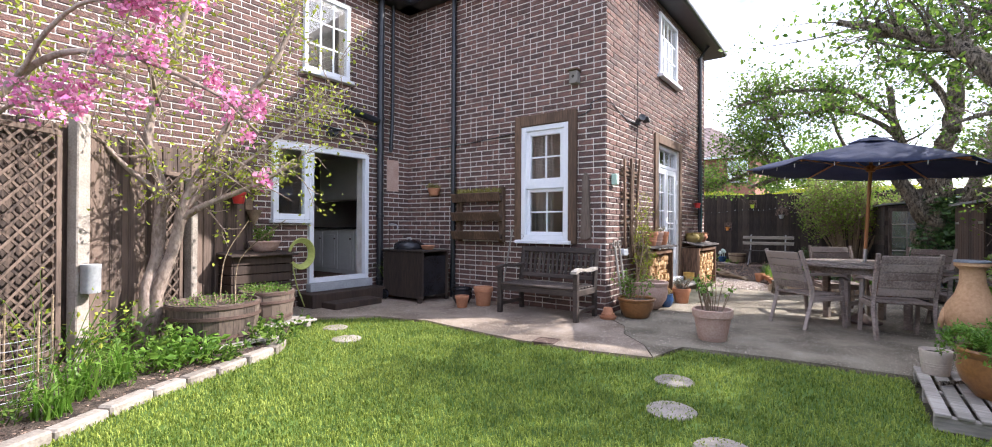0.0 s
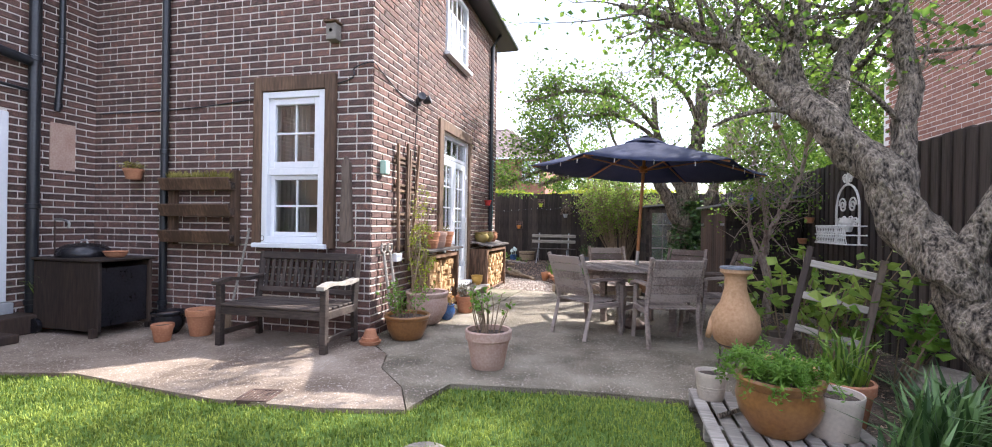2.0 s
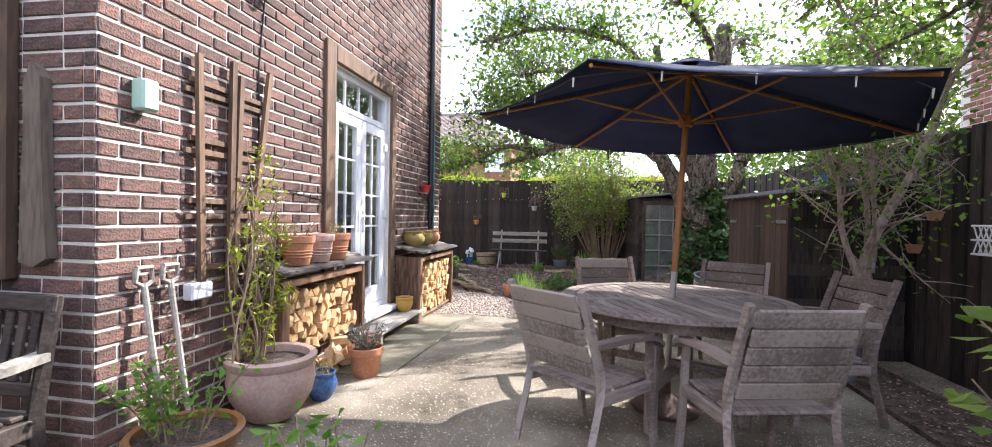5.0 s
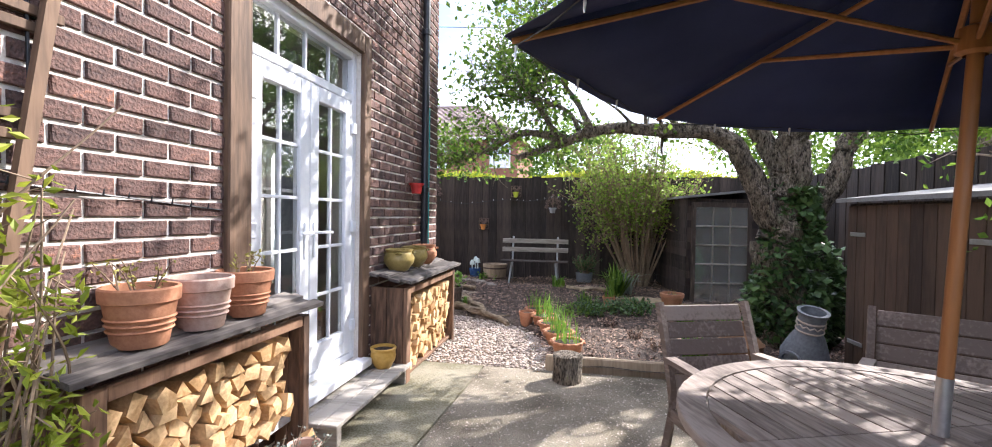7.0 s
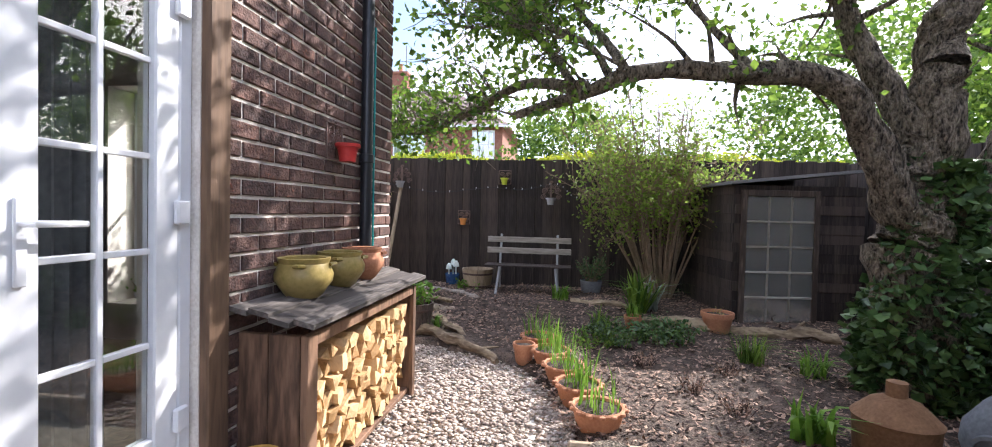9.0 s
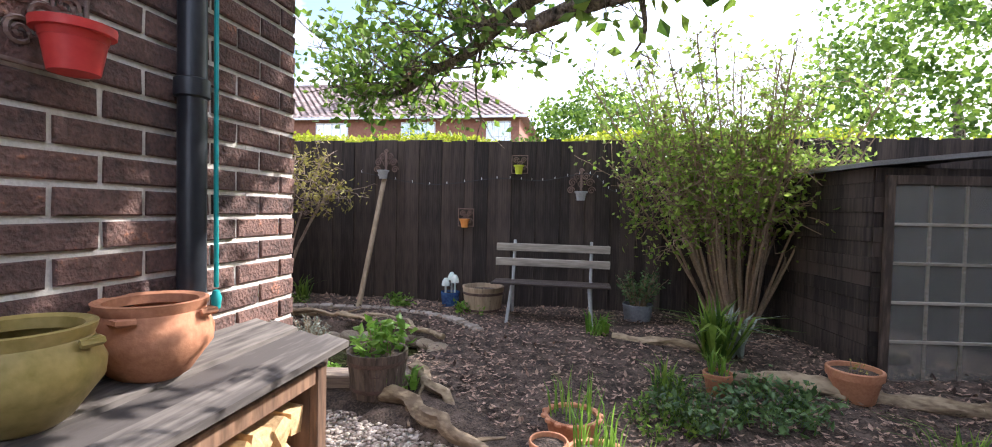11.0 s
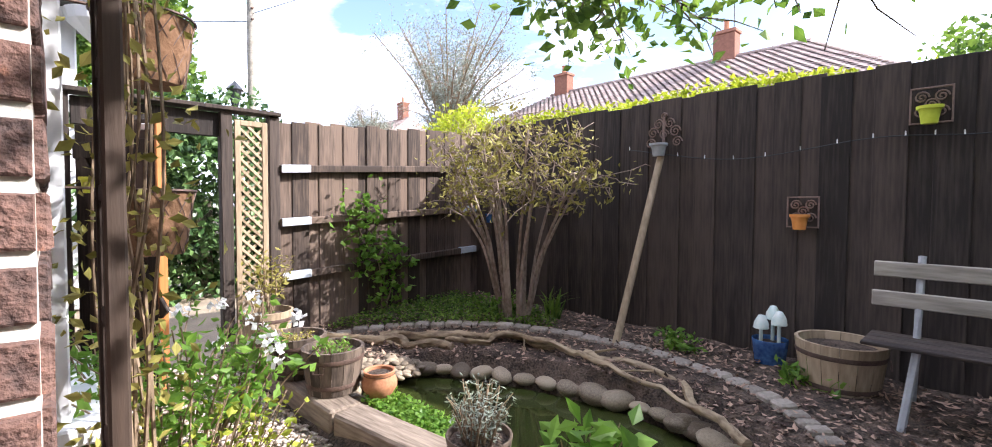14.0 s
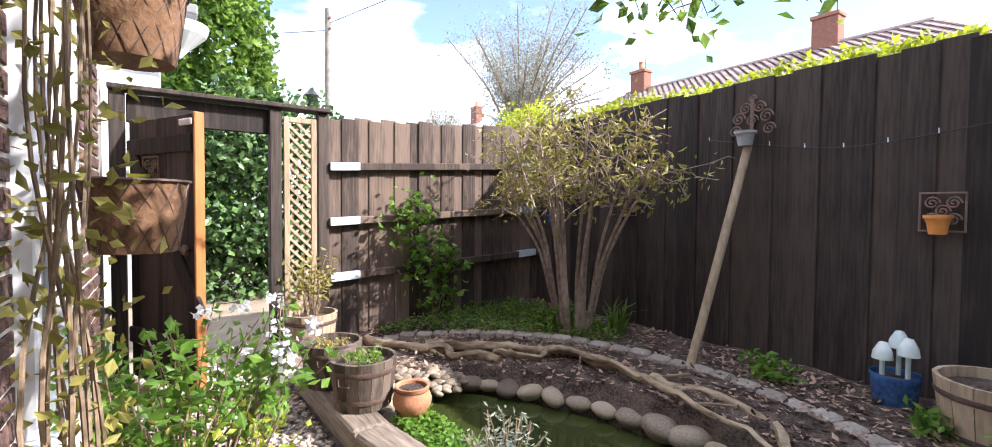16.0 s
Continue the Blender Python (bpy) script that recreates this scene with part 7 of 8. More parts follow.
# ---- sheds ----
def shed(label, x0, y0, x1, y1, h0, h1, m, material, doors_west):
    """A boarded shed with a sloping felt roof; local box, door boards on its west face."""
    t = thing("shed", label, "shed", m=m)
    n = round(h0 / 0.115)
    for k in range(n):
        z0, z1 = h0 * k / n, h0 * (k + 1) / n - 0.002
        part("south_board", Geo().box((x0, y0 - 0.014 + 0.008 * (k % 2), z0), (x1, y0, z1), 0.003), material, t)
        if not doors_west:
            part("west_board", Geo().box((x0 - 0.014 + 0.008 * (k % 2), y0 + 0.002, z0), (x0, y1, z1), 0.003), material, t)
    if doors_west:
        nb = round((y1 - y0) / 0.13)
        for k in range(nb):
            part("door_board", Geo().box((x0 - 0.016, y0 + 0.002 + (y1 - y0) * k / nb, 0.05), (x0, y0 + (y1 - y0) * (k + 1) / nb - 0.003, h0 - 0.03), 0.003), SHEDWOOD, t)
        for yy in (y0 + 0.03, y1 - 0.25):
            for z in (0.35, h0 - 0.3):
                part("hinge", Geo().box((x0 - 0.026, yy, z), (x0 - 0.018, yy + 0.2, z + 0.035), 0.003), STEEL, t)
    part("core", Geo().box((x0 + 0.002, y0 + 0.002, 0), (x1, y1, h0 - 0.01), 0), material, t)
    e = 0.08
    part("roof", Geo().add([(x0 - e, y0 - e, h0), (x1 + e, y0 - e, h1), (x1 + e, y1 + e, h1), (x0 - e, y1 + e, h0), (x0 - e, y0 - e, h0 + .035), (x1 + e, y0 - e, h1 + .035), (x1 + e, y1 + e, h1 + .035), (x0 - e, y1 + e, h0 + .035)], [(3, 2, 1, 0), (4, 5, 6, 7), (0, 1, 5, 4), (1, 2, 6, 5), (2, 3, 7, 6), (3, 0, 4, 7)]), FELT, t, "grey felt roof")
    return t


shed("dark brown tool shed with double doors and felt roof", 0, 0, 1.05, 1.5, 1.60, 1.75, pose(1.52, 9.45, 0, 0, 0, 4), FENCEWOOD, True)
s2 = shed("black-stained garden shed with a glazed door", 0, 0, 1.5, 1.5, 1.68, 1.86, pose(0.62, 13.9, 0.06, 0, 0, 8), FENCEWOOD, False)
frm = Geo().box((0.06, -0.05, 0.02), (0.12, -0.016, 1.62), 0.004).box((0.90, -0.05, 0.02), (0.96, -0.016, 1.62), 0.004).box((0.122, -0.05, 1.55), (0.898, -0.016, 1.62), 0.004).box((0.122, -0.05, 0.02), (0.898, -0.016, 0.09), 0.004)
gd = part("glazed_door", frm, BARRELWOOD, s2, "old many-paned glazed door")
for i in range(1, 3):
    part("glazing_bar", Geo().box((0.122 + 0.2587 * i - 0.012, -0.042, 0.092), (0.122 + 0.2587 * i + 0.012, -0.022, 1.548), 0.003), GREYWOOD, gd)
for k in range(1, 5):
    part("glazing_bar", Geo().box((0.122, -0.045, 0.09 + 0.292 * k - 0.012), (0.898, -0.043 + 0.02, 0.09 + 0.292 * k + 0.012), 0.003), GREYWOOD, gd)
# Pale metallic colour stands in for bright reflections in the panes, here and on houses.
MIRR = mat("bright_reflecting_glass", (0.50, 0.52, 0.49), (0.68, 0.70, 0.67), 6, 0.12, 0.0, 30, metal=0.8)
for i in range(3):
    for k in range(5):
        part("pane", Geo().box((0.124 + 0.2587 * i, -0.034, 0.093 + 0.292 * k), (0.122 + 0.2587 * (i + 1) - 0.002, -0.030, 0.09 + 0.292 * (k + 1) - 0.003), 0), MIRR, gd)
bare_pot("blue pot on the shed roof", 1.9, 9.7, 1.70, 0.07, 0.12, "flower", BLUEPOT)
gc = thing("chiminea", "grey patterned clay chiminea leaning by the ivy", "chiminea", m=pose(1.06, 10.98, 0.02, -14, 8, 215))
part("body", Geo().lathe([(0.0, 0.0), (0.14, 0.0), (0.19, 0.10), (0.20, 0.2), (0.15, 0.34), (0.11, 0.42), (0.105, 0.56), (0.12, 0.60), (0.13, 0.63), (0.10, 0.63), (0.09, 0.55)], 30), GREYCLAY, gc, "", 45)
part("mouth", Geo().lathe([(0.09, 0.0), (0.105, 0.01), (0.10, 0.06), (0.08, 0.06), (0.075, 0.0)], 20, pose(0.16, 0, 0.16, 0, 80, 0)), GREYCLAY, gc, "", 40)
for zz in (0.44, 0.53):
    part("band", Geo().lathe([(0.112, zz), (0.118, zz + 0.01), (0.112, zz + 0.02)], 26), CREAMPOT, gc)
part("zigzag", Geo().tube([(0.113 * math.cos(a), 0.113 * math.sin(a), 0.49 + 0.022 * (k % 2)) for k, a in enumerate(np.linspace(0, 6.283, 25))], 0.007, sides=5), CREAMPOT, gc)
bare_pot("grey patterned planter beside the tool shed", 1.62, 8.75, 0.02, 0.17, 0.30, "bucket", GREYCLAY)
dm = thing("incinerator", "rusty round metal lid at the bed's edge", "lid", m=pose(0.52, 10.95, 0.03))
part("drum", Geo().lathe([(0.19, 0), (0.2, 0.22), (0.21, 0.24), (0.12, 0.33), (0.05, 0.36), (0.05, 0.44), (0.0, 0.44)], 24), mat("rust", (0.16, 0.08, 0.04), (0.30, 0.17, 0.09), 8, 0.85, 0.4, 60, metal=0.3), dm, "", 35)

# ---- back bed ----
def sleeper(label, a, b, w, z0, z1, material=SLEEPER):
    a, b = Vector((*a, 0)), Vector((*b, 0))
    d = b - a
    t = thing("sleeper", label, "timber sleeper", m=pose(a.x, a.y, 0, 0, 0, math.degrees(math.atan2(d.y, d.x))))
    part("timber", Geo().box((0, -w / 2, z0), (d.length, w / 2, z1), 0.012), material, t)
    return t


sleeper("pale plank edging the soil bed", (-1.28, 10.62), (0.35, 10.62), 0.05, -0.06, 0.13, PALEWOOD)
sleeper("old railway sleeper beside the pebble path", (-6.36, 12.86), (-4.5, 12.92), 0.20, -0.05, 0.14)
sleeper("old railway sleeper in front of the pond", (-4.48, 12.92), (-2.75, 13.2), 0.20, -0.05, 0.14)
sp = thing("tree_stump", "short sawn log standing on the patio", "stump", m=pose(-1.07, 10.32, 0))
part("log", Geo().lathe([(0.13, 0), (0.125, 0.1), (0.13, 0.23), (0.122, 0.235), (0, 0.236)], 18, wob=0.05), BARK, sp, "", 40)
for i, (x, y) in enumerate(((-1.09, 11.05), (-1.2, 11.45), (-1.30, 11.85), (-1.42, 12.25), (-1.55, 12.7))):
    t = grass_pot("scalloped terracotta pot with grassy seedlings", x, y, soilz(x, y) + 0.0, 0.165, 0.17, "bowl", TERRA, 46 if i % 2 else 28, 0.30, 0.005, LEAFB, 120 + i, 0.6, group="row of scalloped pots")
    for k in range(14):
        part("scallop", Geo().lathe([(0, -0.012), (0.022, -0.008), (0.024, 0.0), (0.02, 0.01), (0, 0.014)], 8, pose(0.163 * math.cos(k * 0.4488), 0.163 * math.sin(k * 0.4488), 0.155)), TERRA, t, "", 50)
bare_pot("small terracotta pot beside the row of pots", -1.66, 12.3, 0.0, 0.10, 0.19, "flower", TERRA)
shrub_pot("terracotta pot at the shed's glazed door", 0.36, 13.55, 0.08, 0.17, 0.24, "flower", TERRA, 5, 0.08, 0.03, LEAFTAN, 131, 4)
grass_pot("small terracotta pot with green shoots in the soil", -0.55, 13.45, 0.08, 0.10, 0.17, "flower", TERRA, 30, 0.2, 0.006, LEAFB, 132)


def branch(label, pts, r0, r1, material=DEADWOOD, name="branch", z=0.0):
    t = thing(name, label, "log")
    line = curve(pts, 12)
    line = [p + Vector((noise.noise(p * 4.5), noise.noise(p * 4.5 + Vector((5, 0, 0))), 0.5 * noise.noise(p * 4.0 + Vector((0, 9, 0))))) * 0.10 for p in line]
    part("wood", Geo().tube(line, r0, r1, 12, 0.8), material, t, "", 60)
    for k in range(10, len(line) - 8, 17):
        d = (line[k + 1] - line[k]).normalized()
        side = Vector((-d.y, d.x, 0.35)) * (1 if k % 2 else -1)
        part("stub", Geo().tube([line[k], line[k] + d * 0.08 + side * 0.07, line[k] + d * 0.17 + side * 0.13], r1 * 0.6, r1 * 0.25, 6, 0.4), material, t, "", 60)
    return t


branch("old gnarled log edging the pebble path", [(-3.0, 13.05, 0.1), (-2.6, 12.75, 0.09), (-2.2, 12.5, 0.07), (-1.85, 12.28, 0.03)], 0.065, 0.03)
branch("long log edging the bed by the shed", [(-0.5, 13.72, 0.14), (0.2, 13.6, 0.15), (0.9, 13.45, 0.14), (1.5, 13.35, 0.14)], 0.07, 0.05)
branch("thin dark log lying on the mulch", [(-1.2, 14.45, 0.19), (-0.7, 14.3, 0.19), (-0.3, 14.2, 0.18)], 0.05, 0.035)
branch("mossy log at the pond corner", [(-2.75, 13.35, 0.12), (-2.55, 13.1, 0.10), (-2.3, 12.85, 0.05)], 0.055, 0.03)
branch("bleached forked branch along the pond", [(-5.6, 13.75, 0.17), (-4.9, 14.25, 0.22), (-4.2, 14.5, 0.22), (-3.4, 14.55, 0.20), (-2.7, 14.05, 0.18)], 0.036, 0.024)
branch("bleached crooked branch beside the pond", [(-5.0, 14.05, 0.20), (-4.4, 14.42, 0.26), (-3.8, 14.4, 0.24), (-3.0, 14.3, 0.20)], 0.024, 0.014)
branch("thick bleached log at the end of the pond", [(-6.0, 13.45, 0.15), (-5.4, 13.75, 0.17), (-4.9, 13.98, 0.18)], 0.042, 0.032)

pw = Geo()
ring = [(-3.95 + 1.10 * math.cos(a) * 1.0, 13.72 + 0.25 * 1.10 * math.cos(a) + 0.50 * math.sin(a)) for a in np.linspace(0, 2 * math.pi, 40)[:-1]]
pw.add([(x, y, 0.0) for x, y in ring], [tuple(range(39))])
solo("pond", pw, WATER, "still green pond water", "pond", "structure")


def stone_mesh(seed, material=COBBLE):
    r = random.Random(seed)
    q = Geo().lathe([(0, -0.6), (0.6, -0.5), (0.95, -0.1), (0.98, 0.15), (0.7, 0.5), (0.3, 0.62), (0, 0.64)], 12, wob=r.uniform(0.03, 0.09))
    return q.mesh("cobble", material, 60)


COB = [stone_mesh(s) for s in range(5)]
n = 44
for k in range(n):
    a = 2 * math.pi * k / n
    s = 1.06
    x, y = -3.95 + 1.10 * s * math.cos(a), 13.72 + 0.25 * 1.10 * s * math.cos(a) + 0.52 * s * math.sin(a)
    big = math.sin(a) > -0.25
    sz = rnd.uniform(0.058, 0.112) if big else rnd.uniform(0.045, 0.07)
    t = thing("cobble", "rounded tan cobble at the pond's rim", "stone", "cobbles round the pond")
    t.matrix_basis = pose(x, y, 0.05 if big else 0.04, rnd.uniform(-12, 12), rnd.uniform(-12, 12), rnd.uniform(0, 360)) @ Matrix.Diagonal((sz * rnd.uniform(1.0, 1.3), sz * rnd.uniform(0.8, 1.0), sz * rnd.uniform(0.75, 1.05), 1))
    part("stone", rnd.choice(COB), COBBLE, t)
pe = np.random.default_rng(77)
heap = Geo()
for k in range(110):
    a, d = pe.uniform(0, 6.28), math.sqrt(pe.uniform(0, 1))
    x, y = -5.12 + 0.36 * d * math.cos(a), 13.52 + 0.26 * d * math.sin(a)
    sz = pe.uniform(0.022, 0.05)
    heap.lathe([(0, -0.6), (0.6, -0.5), (0.95, -0.1), (0.98, 0.15), (0.7, 0.5), (0.3, 0.62), (0, 0.64)], 9, pose(x, y, 0.085 + 0.05 * (1 - d), *pe.uniform(-20, 20, 2), pe.uniform(0, 360)) @ Matrix.Diagonal((sz * 1.2, sz, sz * 0.8, 1)), wob=0.07)
solo("pond_pebbles", heap, mat("tan_pebbles", (0.13, 0.10, 0.07), (0.36, 0.29, 0.21), 9, 0.7, 0.3, 60, island=0.4), "heap of small tan pebbles at the pond's end", "pebbles", "stuff", 60)
sett = [(-6.15, 13.45), (-5.85, 13.95), (-5.45, 14.35), (-4.9, 14.68), (-4.3, 14.88), (-3.7, 14.9), (-3.1, 14.78), (-2.7, 14.55), (-2.45, 14.3)]
sl2 = curve([(x, y, 0) for x, y in sett], 4)
for p, q2 in zip(sl2[:-1], sl2[1:]):
    d = q2 - p
    z = soilz(p.x, p.y)
    t = thing("granite_sett", "grey granite sett edging the pond bed", "edging stone", "granite setts round the pond bed", pose((p.x + q2.x) / 2, (p.y + q2.y) / 2, z, 0, 0, math.degrees(math.atan2(d.y, d.x)) + rnd.uniform(-4, 4)))
    part("block", Geo().box((-d.length / 2 + 0.008, -0.06, -0.02), (d.length / 2 - 0.008, 0.05, 0.085 + rnd.uniform(-.01, .01)), 0.012), STONE, t)


def tub(label, x, y, z, r, h, seed, plant, mt=BARRELWOOD):
    t = thing("barrel_pot", label, "barrel planter", "", pose(x, y, z, 0, 0, seed * 20))
    n = 16
    for k in range(n):
        a0, a1 = 2 * math.pi * k / n + 0.008, 2 * math.pi * (k + 1) / n - 0.008
        vs = [(rr * math.cos(a), rr * math.sin(a), zz) for rr, zz in ((r * 0.82, 0), (r, h), (r - 0.02, h), (r - 0.03, h * 0.7)) for a in (a0, a1)]
        part("stave", Geo().add(vs, [(0, 1, 3, 2), (2, 3, 5, 4), (4, 5, 7, 6)]), mt, t)
    for zz in (0.2, 0.78):
        rr = r * (0.82 + 0.18 * zz)
        part("hoop", Geo().lathe([(rr + 0.001, h * zz - 0.014), (rr + 0.006, h * zz), (rr + 0.003, h * zz + 0.014)], 32), IRON, t, "", 50)
    part("handle", Geo().tube([(-0.035, -r * 0.97 - 0.01, h * 0.72), (-0.03, -r * 0.97 - 0.012, h * 0.58), (0.03, -r * 0.97 - 0.012, h * 0.58), (0.035, -r * 0.97 - 0.01, h * 0.72)], 0.005, sides=5), IRON, t)
    part("soil", Geo().disc(r * 0.93, h * 0.84, 20, bump=0.015), SOIL, t)
    if plant:
        stems_and_leaves(t, (0, 0, h * 0.82), r, *plant)
    return t


tub("wooden barrel pot with a bright leafy plant by the pond", -2.92, 13.02, 0.05, 0.215, 0.31, 1, (12, 0.24, 0.10, LEAFB, 141, 10, 0.6))
tub("dark barrel pot with green shoots on the sleeper", -4.80, 12.98, 0.145, 0.19, 0.27, 2, (40, 0.07, 0.03, LEAFB, 142, 5, 0.6))
tub("dark barrel pot with low plants on the sleeper", -5.22, 12.92, 0.145, 0.19, 0.27, 3, (40, 0.05, 0.025, LEAFTAN, 143, 5, 0.6))
tub("pale barrel pot with a small red-leaved rose by the gate", -6.02, 12.98, 0.14, 0.20, 0.30, 4, (16, 0.55, 0.05, LEAFTAN, 144, 16, 0.45), PALEWOOD)
tub("wooden barrel pot beside the bench", -2.62, 15.2, 0.17, 0.24, 0.32, 5, None, PALEWOOD)
shrub_pot("dark plastic pot with a silvery lavender", -3.42, 12.98, 0.145, 0.14, 0.21, "bucket", BARRELWOOD, 46, 0.24, 0.03, SILVERLEAF, 145, 16, 0.6, narrow=0.25)
bare_pot("tilted terracotta pot at the pond edge", -4.62, 13.2, 0.08, 0.11, 0.18, "round", TERRA)
bm = thing("blue_pot", "blue glazed pot with ceramic mushrooms", "plant pot", m=pose(-3.05, 15.35, 0.17))
pot_parts(bm, 0.115, 0.21, "bucket", BLUEPOT)
for x, y, h in ((-0.05, -0.03, 0.30), (0.0, 0.05, 0.36), (0.06, -0.02, 0.34)):
    part("mushroom", Geo().lathe([(0.0, 0.18), (0.012, 0.18), (0.012, h - 0.02), (0.05, h - 0.02), (0.045, h + 0.02), (0.02, h + 0.07), (0, h + 0.075)], 14, Matrix.Translation((x, y, 0))), mat("pale_glaze", (0.45, 0.60, 0.58), (0.72, 0.74, 0.70), 6, 0.3, 0.05, 30), bm, "pale glazed ceramic mushroom", 50)

fb = thing("garden_bench", "old grey slatted bench on iron legs by the back fence", "bench", m=pose(-1.84, 14.95, 0.15))
for s in (-1, 1):
    part("leg", Geo().tube([(0.44 * s, -0.22, 0), (0.40 * s, -0.10, 0.42)], 0.018, sides=6), GREYPAINT, fb)
    part("back_leg", Geo().tube(curve([(0.44 * s, 0.26, 0), (0.42 * s, 0.12, 0.42), (0.42 * s, 0.24, 0.88)], 5), 0.018, sides=6), GREYPAINT, fb)
for k in range(4):
    part("seat_slat", Geo().box((-0.62, -0.16 + 0.085 * k, 0.43), (0.62, -0.085 + 0.085 * k, 0.45), 0.005), BENCHWOOD, fb)
for z in (0.60, 0.76):
    part("back_slat", Geo().box((-0.62, -0.012, z), (0.62, 0.01, z + 0.085), 0.005, pose(0, 0.10 + (z - 0.42) * 0.25, 0)), GREYWOOD, fb)
pp = thing("wooden_prop", "pale wooden pole leaning against the fence", "pole")
part("pole", Geo().tube([(-4.0, 14.88, 0.17), (-3.98, 15.52, 1.72)], 0.030, sides=10), PALEWOOD, pp, "", 50)
stems = shrub_pot("dark pot with a blue-green leafy plant beside the bench", -0.92, 15.15, 0.17, 0.16, 0.22, "bucket", GREYCLAY, 40, 0.42, 0.05, LEAFD, 147, 14, 0.7)
for i, (x, y, n, h, w, mt) in enumerate(((-0.42, 14.05, 90, 0.50, 0.018, LEAF), (-0.25, 14.2, 60, 0.4, 0.016, SILVERLEAF), (0.35, 12.55, 110, 0.30, 0.006, LEAF), (0.75, 12.3, 50, 0.25, 0.008, LEAFB), (0.15, 11.05, 40, 0.28, 0.02, LEAFB), (-0.9, 13.3, 60, 0.25, 0.008, LEAF), (-4.9, 15.2, 30, 0.3, 0.014, LEAF), (-1.35, 14.5, 40, 0.22, 0.012, LEAFB), (-2.75, 13.1, 30, 0.15, 0.02, LEAFB))):
    t = thing("grass_clump", "clump of long arching green leaves in the soil", "plant", "leaf clumps in the bed", pose(x, y, soilz(x, y) + 0.04))
    blades(t, (0, 0, 0), 0.10, n, h, w, mt, 150 + i, 1.2)
for i, (x, y, n, h, lf, mt, rad) in enumerate(((-0.75, 13.05, 60, 0.2, 0.05, LEAFD, 0.5), (-0.3, 13.2, 70, 0.2, 0.06, LEAFD, 0.6), (-1.0, 12.9, 40, 0.16, 0.04, LEAF, 0.4), (-5.35, 14.9, 30, 0.25, 0.06, LEAFB, 0.3), (-3.6, 15.2, 16, 0.15, 0.07, LEAFB, 0.2), (-2.75, 15.0, 12, 0.12, 0.07, LEAFB, 0.2))):
    t = thing("low_plant", "low leafy plant growing in the dark soil", "plant", "low plants in the bed", pose(x, y, soilz(x, y) + 0.04))
    stems_and_leaves(t, (0, 0, 0), rad, n, h, lf, mt, 170 + i, 9, 0.8, 0.003, LEAF, top_only=0.1)
gc2 = np.random.default_rng(190)
q = scatter([(-6.3, 13.6), (-5.5, 14.3), (-4.6, 14.95), (-5.2, 15.3), (-6.35, 15.2)], 9000, gc2)
z = np.array([soilz(x, y) for x, y in q]) + gc2.uniform(0.05, 0.14, len(q))
tagged(new("ground_cover", leaf_mesh("ground_cover", np.c_[q, z], 0.035, LEAF, gc2, 0.5, 0.7)), "low green ground cover near the fence corner", "plants", "", "stuff")
q = scatter([(-4.6, 13.08), (-3.2, 13.15), (-3.4, 13.35), (-4.7, 13.3)], 5000, gc2)
tagged(new("ground_cover", leaf_mesh("ground_cover", np.c_[q, gc2.uniform(0.05, 0.12, len(q))], 0.03, LEAFB, gc2, 0.5, 0.8)), "bright green creeping plant behind the sleeper", "plants", "", "stuff")

# climber on the side fence
cv = thing("climbing_plant", "young leafy climber on the brown fence", "climber", m=pose(-6.33, 14.05, 0.1))
pr2 = np.random.default_rng(191)
sp3 = []
vq = Geo()
for pts in ([(0, 0.15, 0), (0.02, 0.1, 0.6), (0, -0.1, 0.95), (0.02, -0.05, 1.25)], [(0, 0.15, 0), (0.05, 0.25, 0.5), (0.02, 0.1, 0.9)]):
    line = curve(pts, 8)
    vq.tube(line, 0.008, 0.004, 5)
    for p in line[4:]:
        for _ in range(12):
            sp3.append(tuple(p + Vector((abs(pr2.normal()) * 0.05, pr2.normal() * 0.13, pr2.normal() * 0.09))))
part("stem", vq, TWIG, cv)
tagged(part("leaf_cover", leaf_mesh("leaf_cover", sp3, 0.075, LEAFB, pr2, 0.3, 0.8), LEAFB, cv), kind="stuff")

# climber frame, baskets and white-flowered bush by the house corner
cf = thing("climbing_trellis", "dark timber climbing frame with dry vines on the house corner", "trellis", m=pose(-2.97, 11.765, 0))
for x in (0.0, -0.14):
    part("upright", Geo().box((x - 0.02, 0, 0), (x + 0.02, 0.03, 2.4), 0.004), DARKWOOD, cf)
for z in np.arange(0.2, 2.3, 0.22):
    part("crossbar", Geo().box((-0.118, 0.002, z), (-0.022, 0.02, z + 0.03), 0.003), DARKWOOD, cf)
vr = np.random.default_rng(192)
vg, vs2 = Geo(), []
for i in range(12):
    x0 = vr.uniform(-1.0, -0.62)
    line = curve([(x0, vr.uniform(0.05, 0.2), 0.0), (x0 + vr.uniform(-.2, .2), vr.uniform(0.04, 0.15), 0.8), (x0 + vr.uniform(-.25, .25), vr.uniform(0.04, 0.15), 1.5), (x0 + vr.uniform(-.3, .3), vr.uniform(0.04, 0.15), 2.5)], 5)
    vg.tube(line, 0.007, 0.003, 5)
    for p in line[3:]:
        for _ in range(4):
            vs2.append(tuple(p + Vector(vr.normal(size=3)) * 0.07))
tagged(part("vine", vg, TWIG, cf), kind="stuff")
tagged(part("leaf_cover", leaf_mesh("leaf_cover", vs2, 0.045, LEAFTAN, vr), LEAFTAN, cf), kind="stuff")
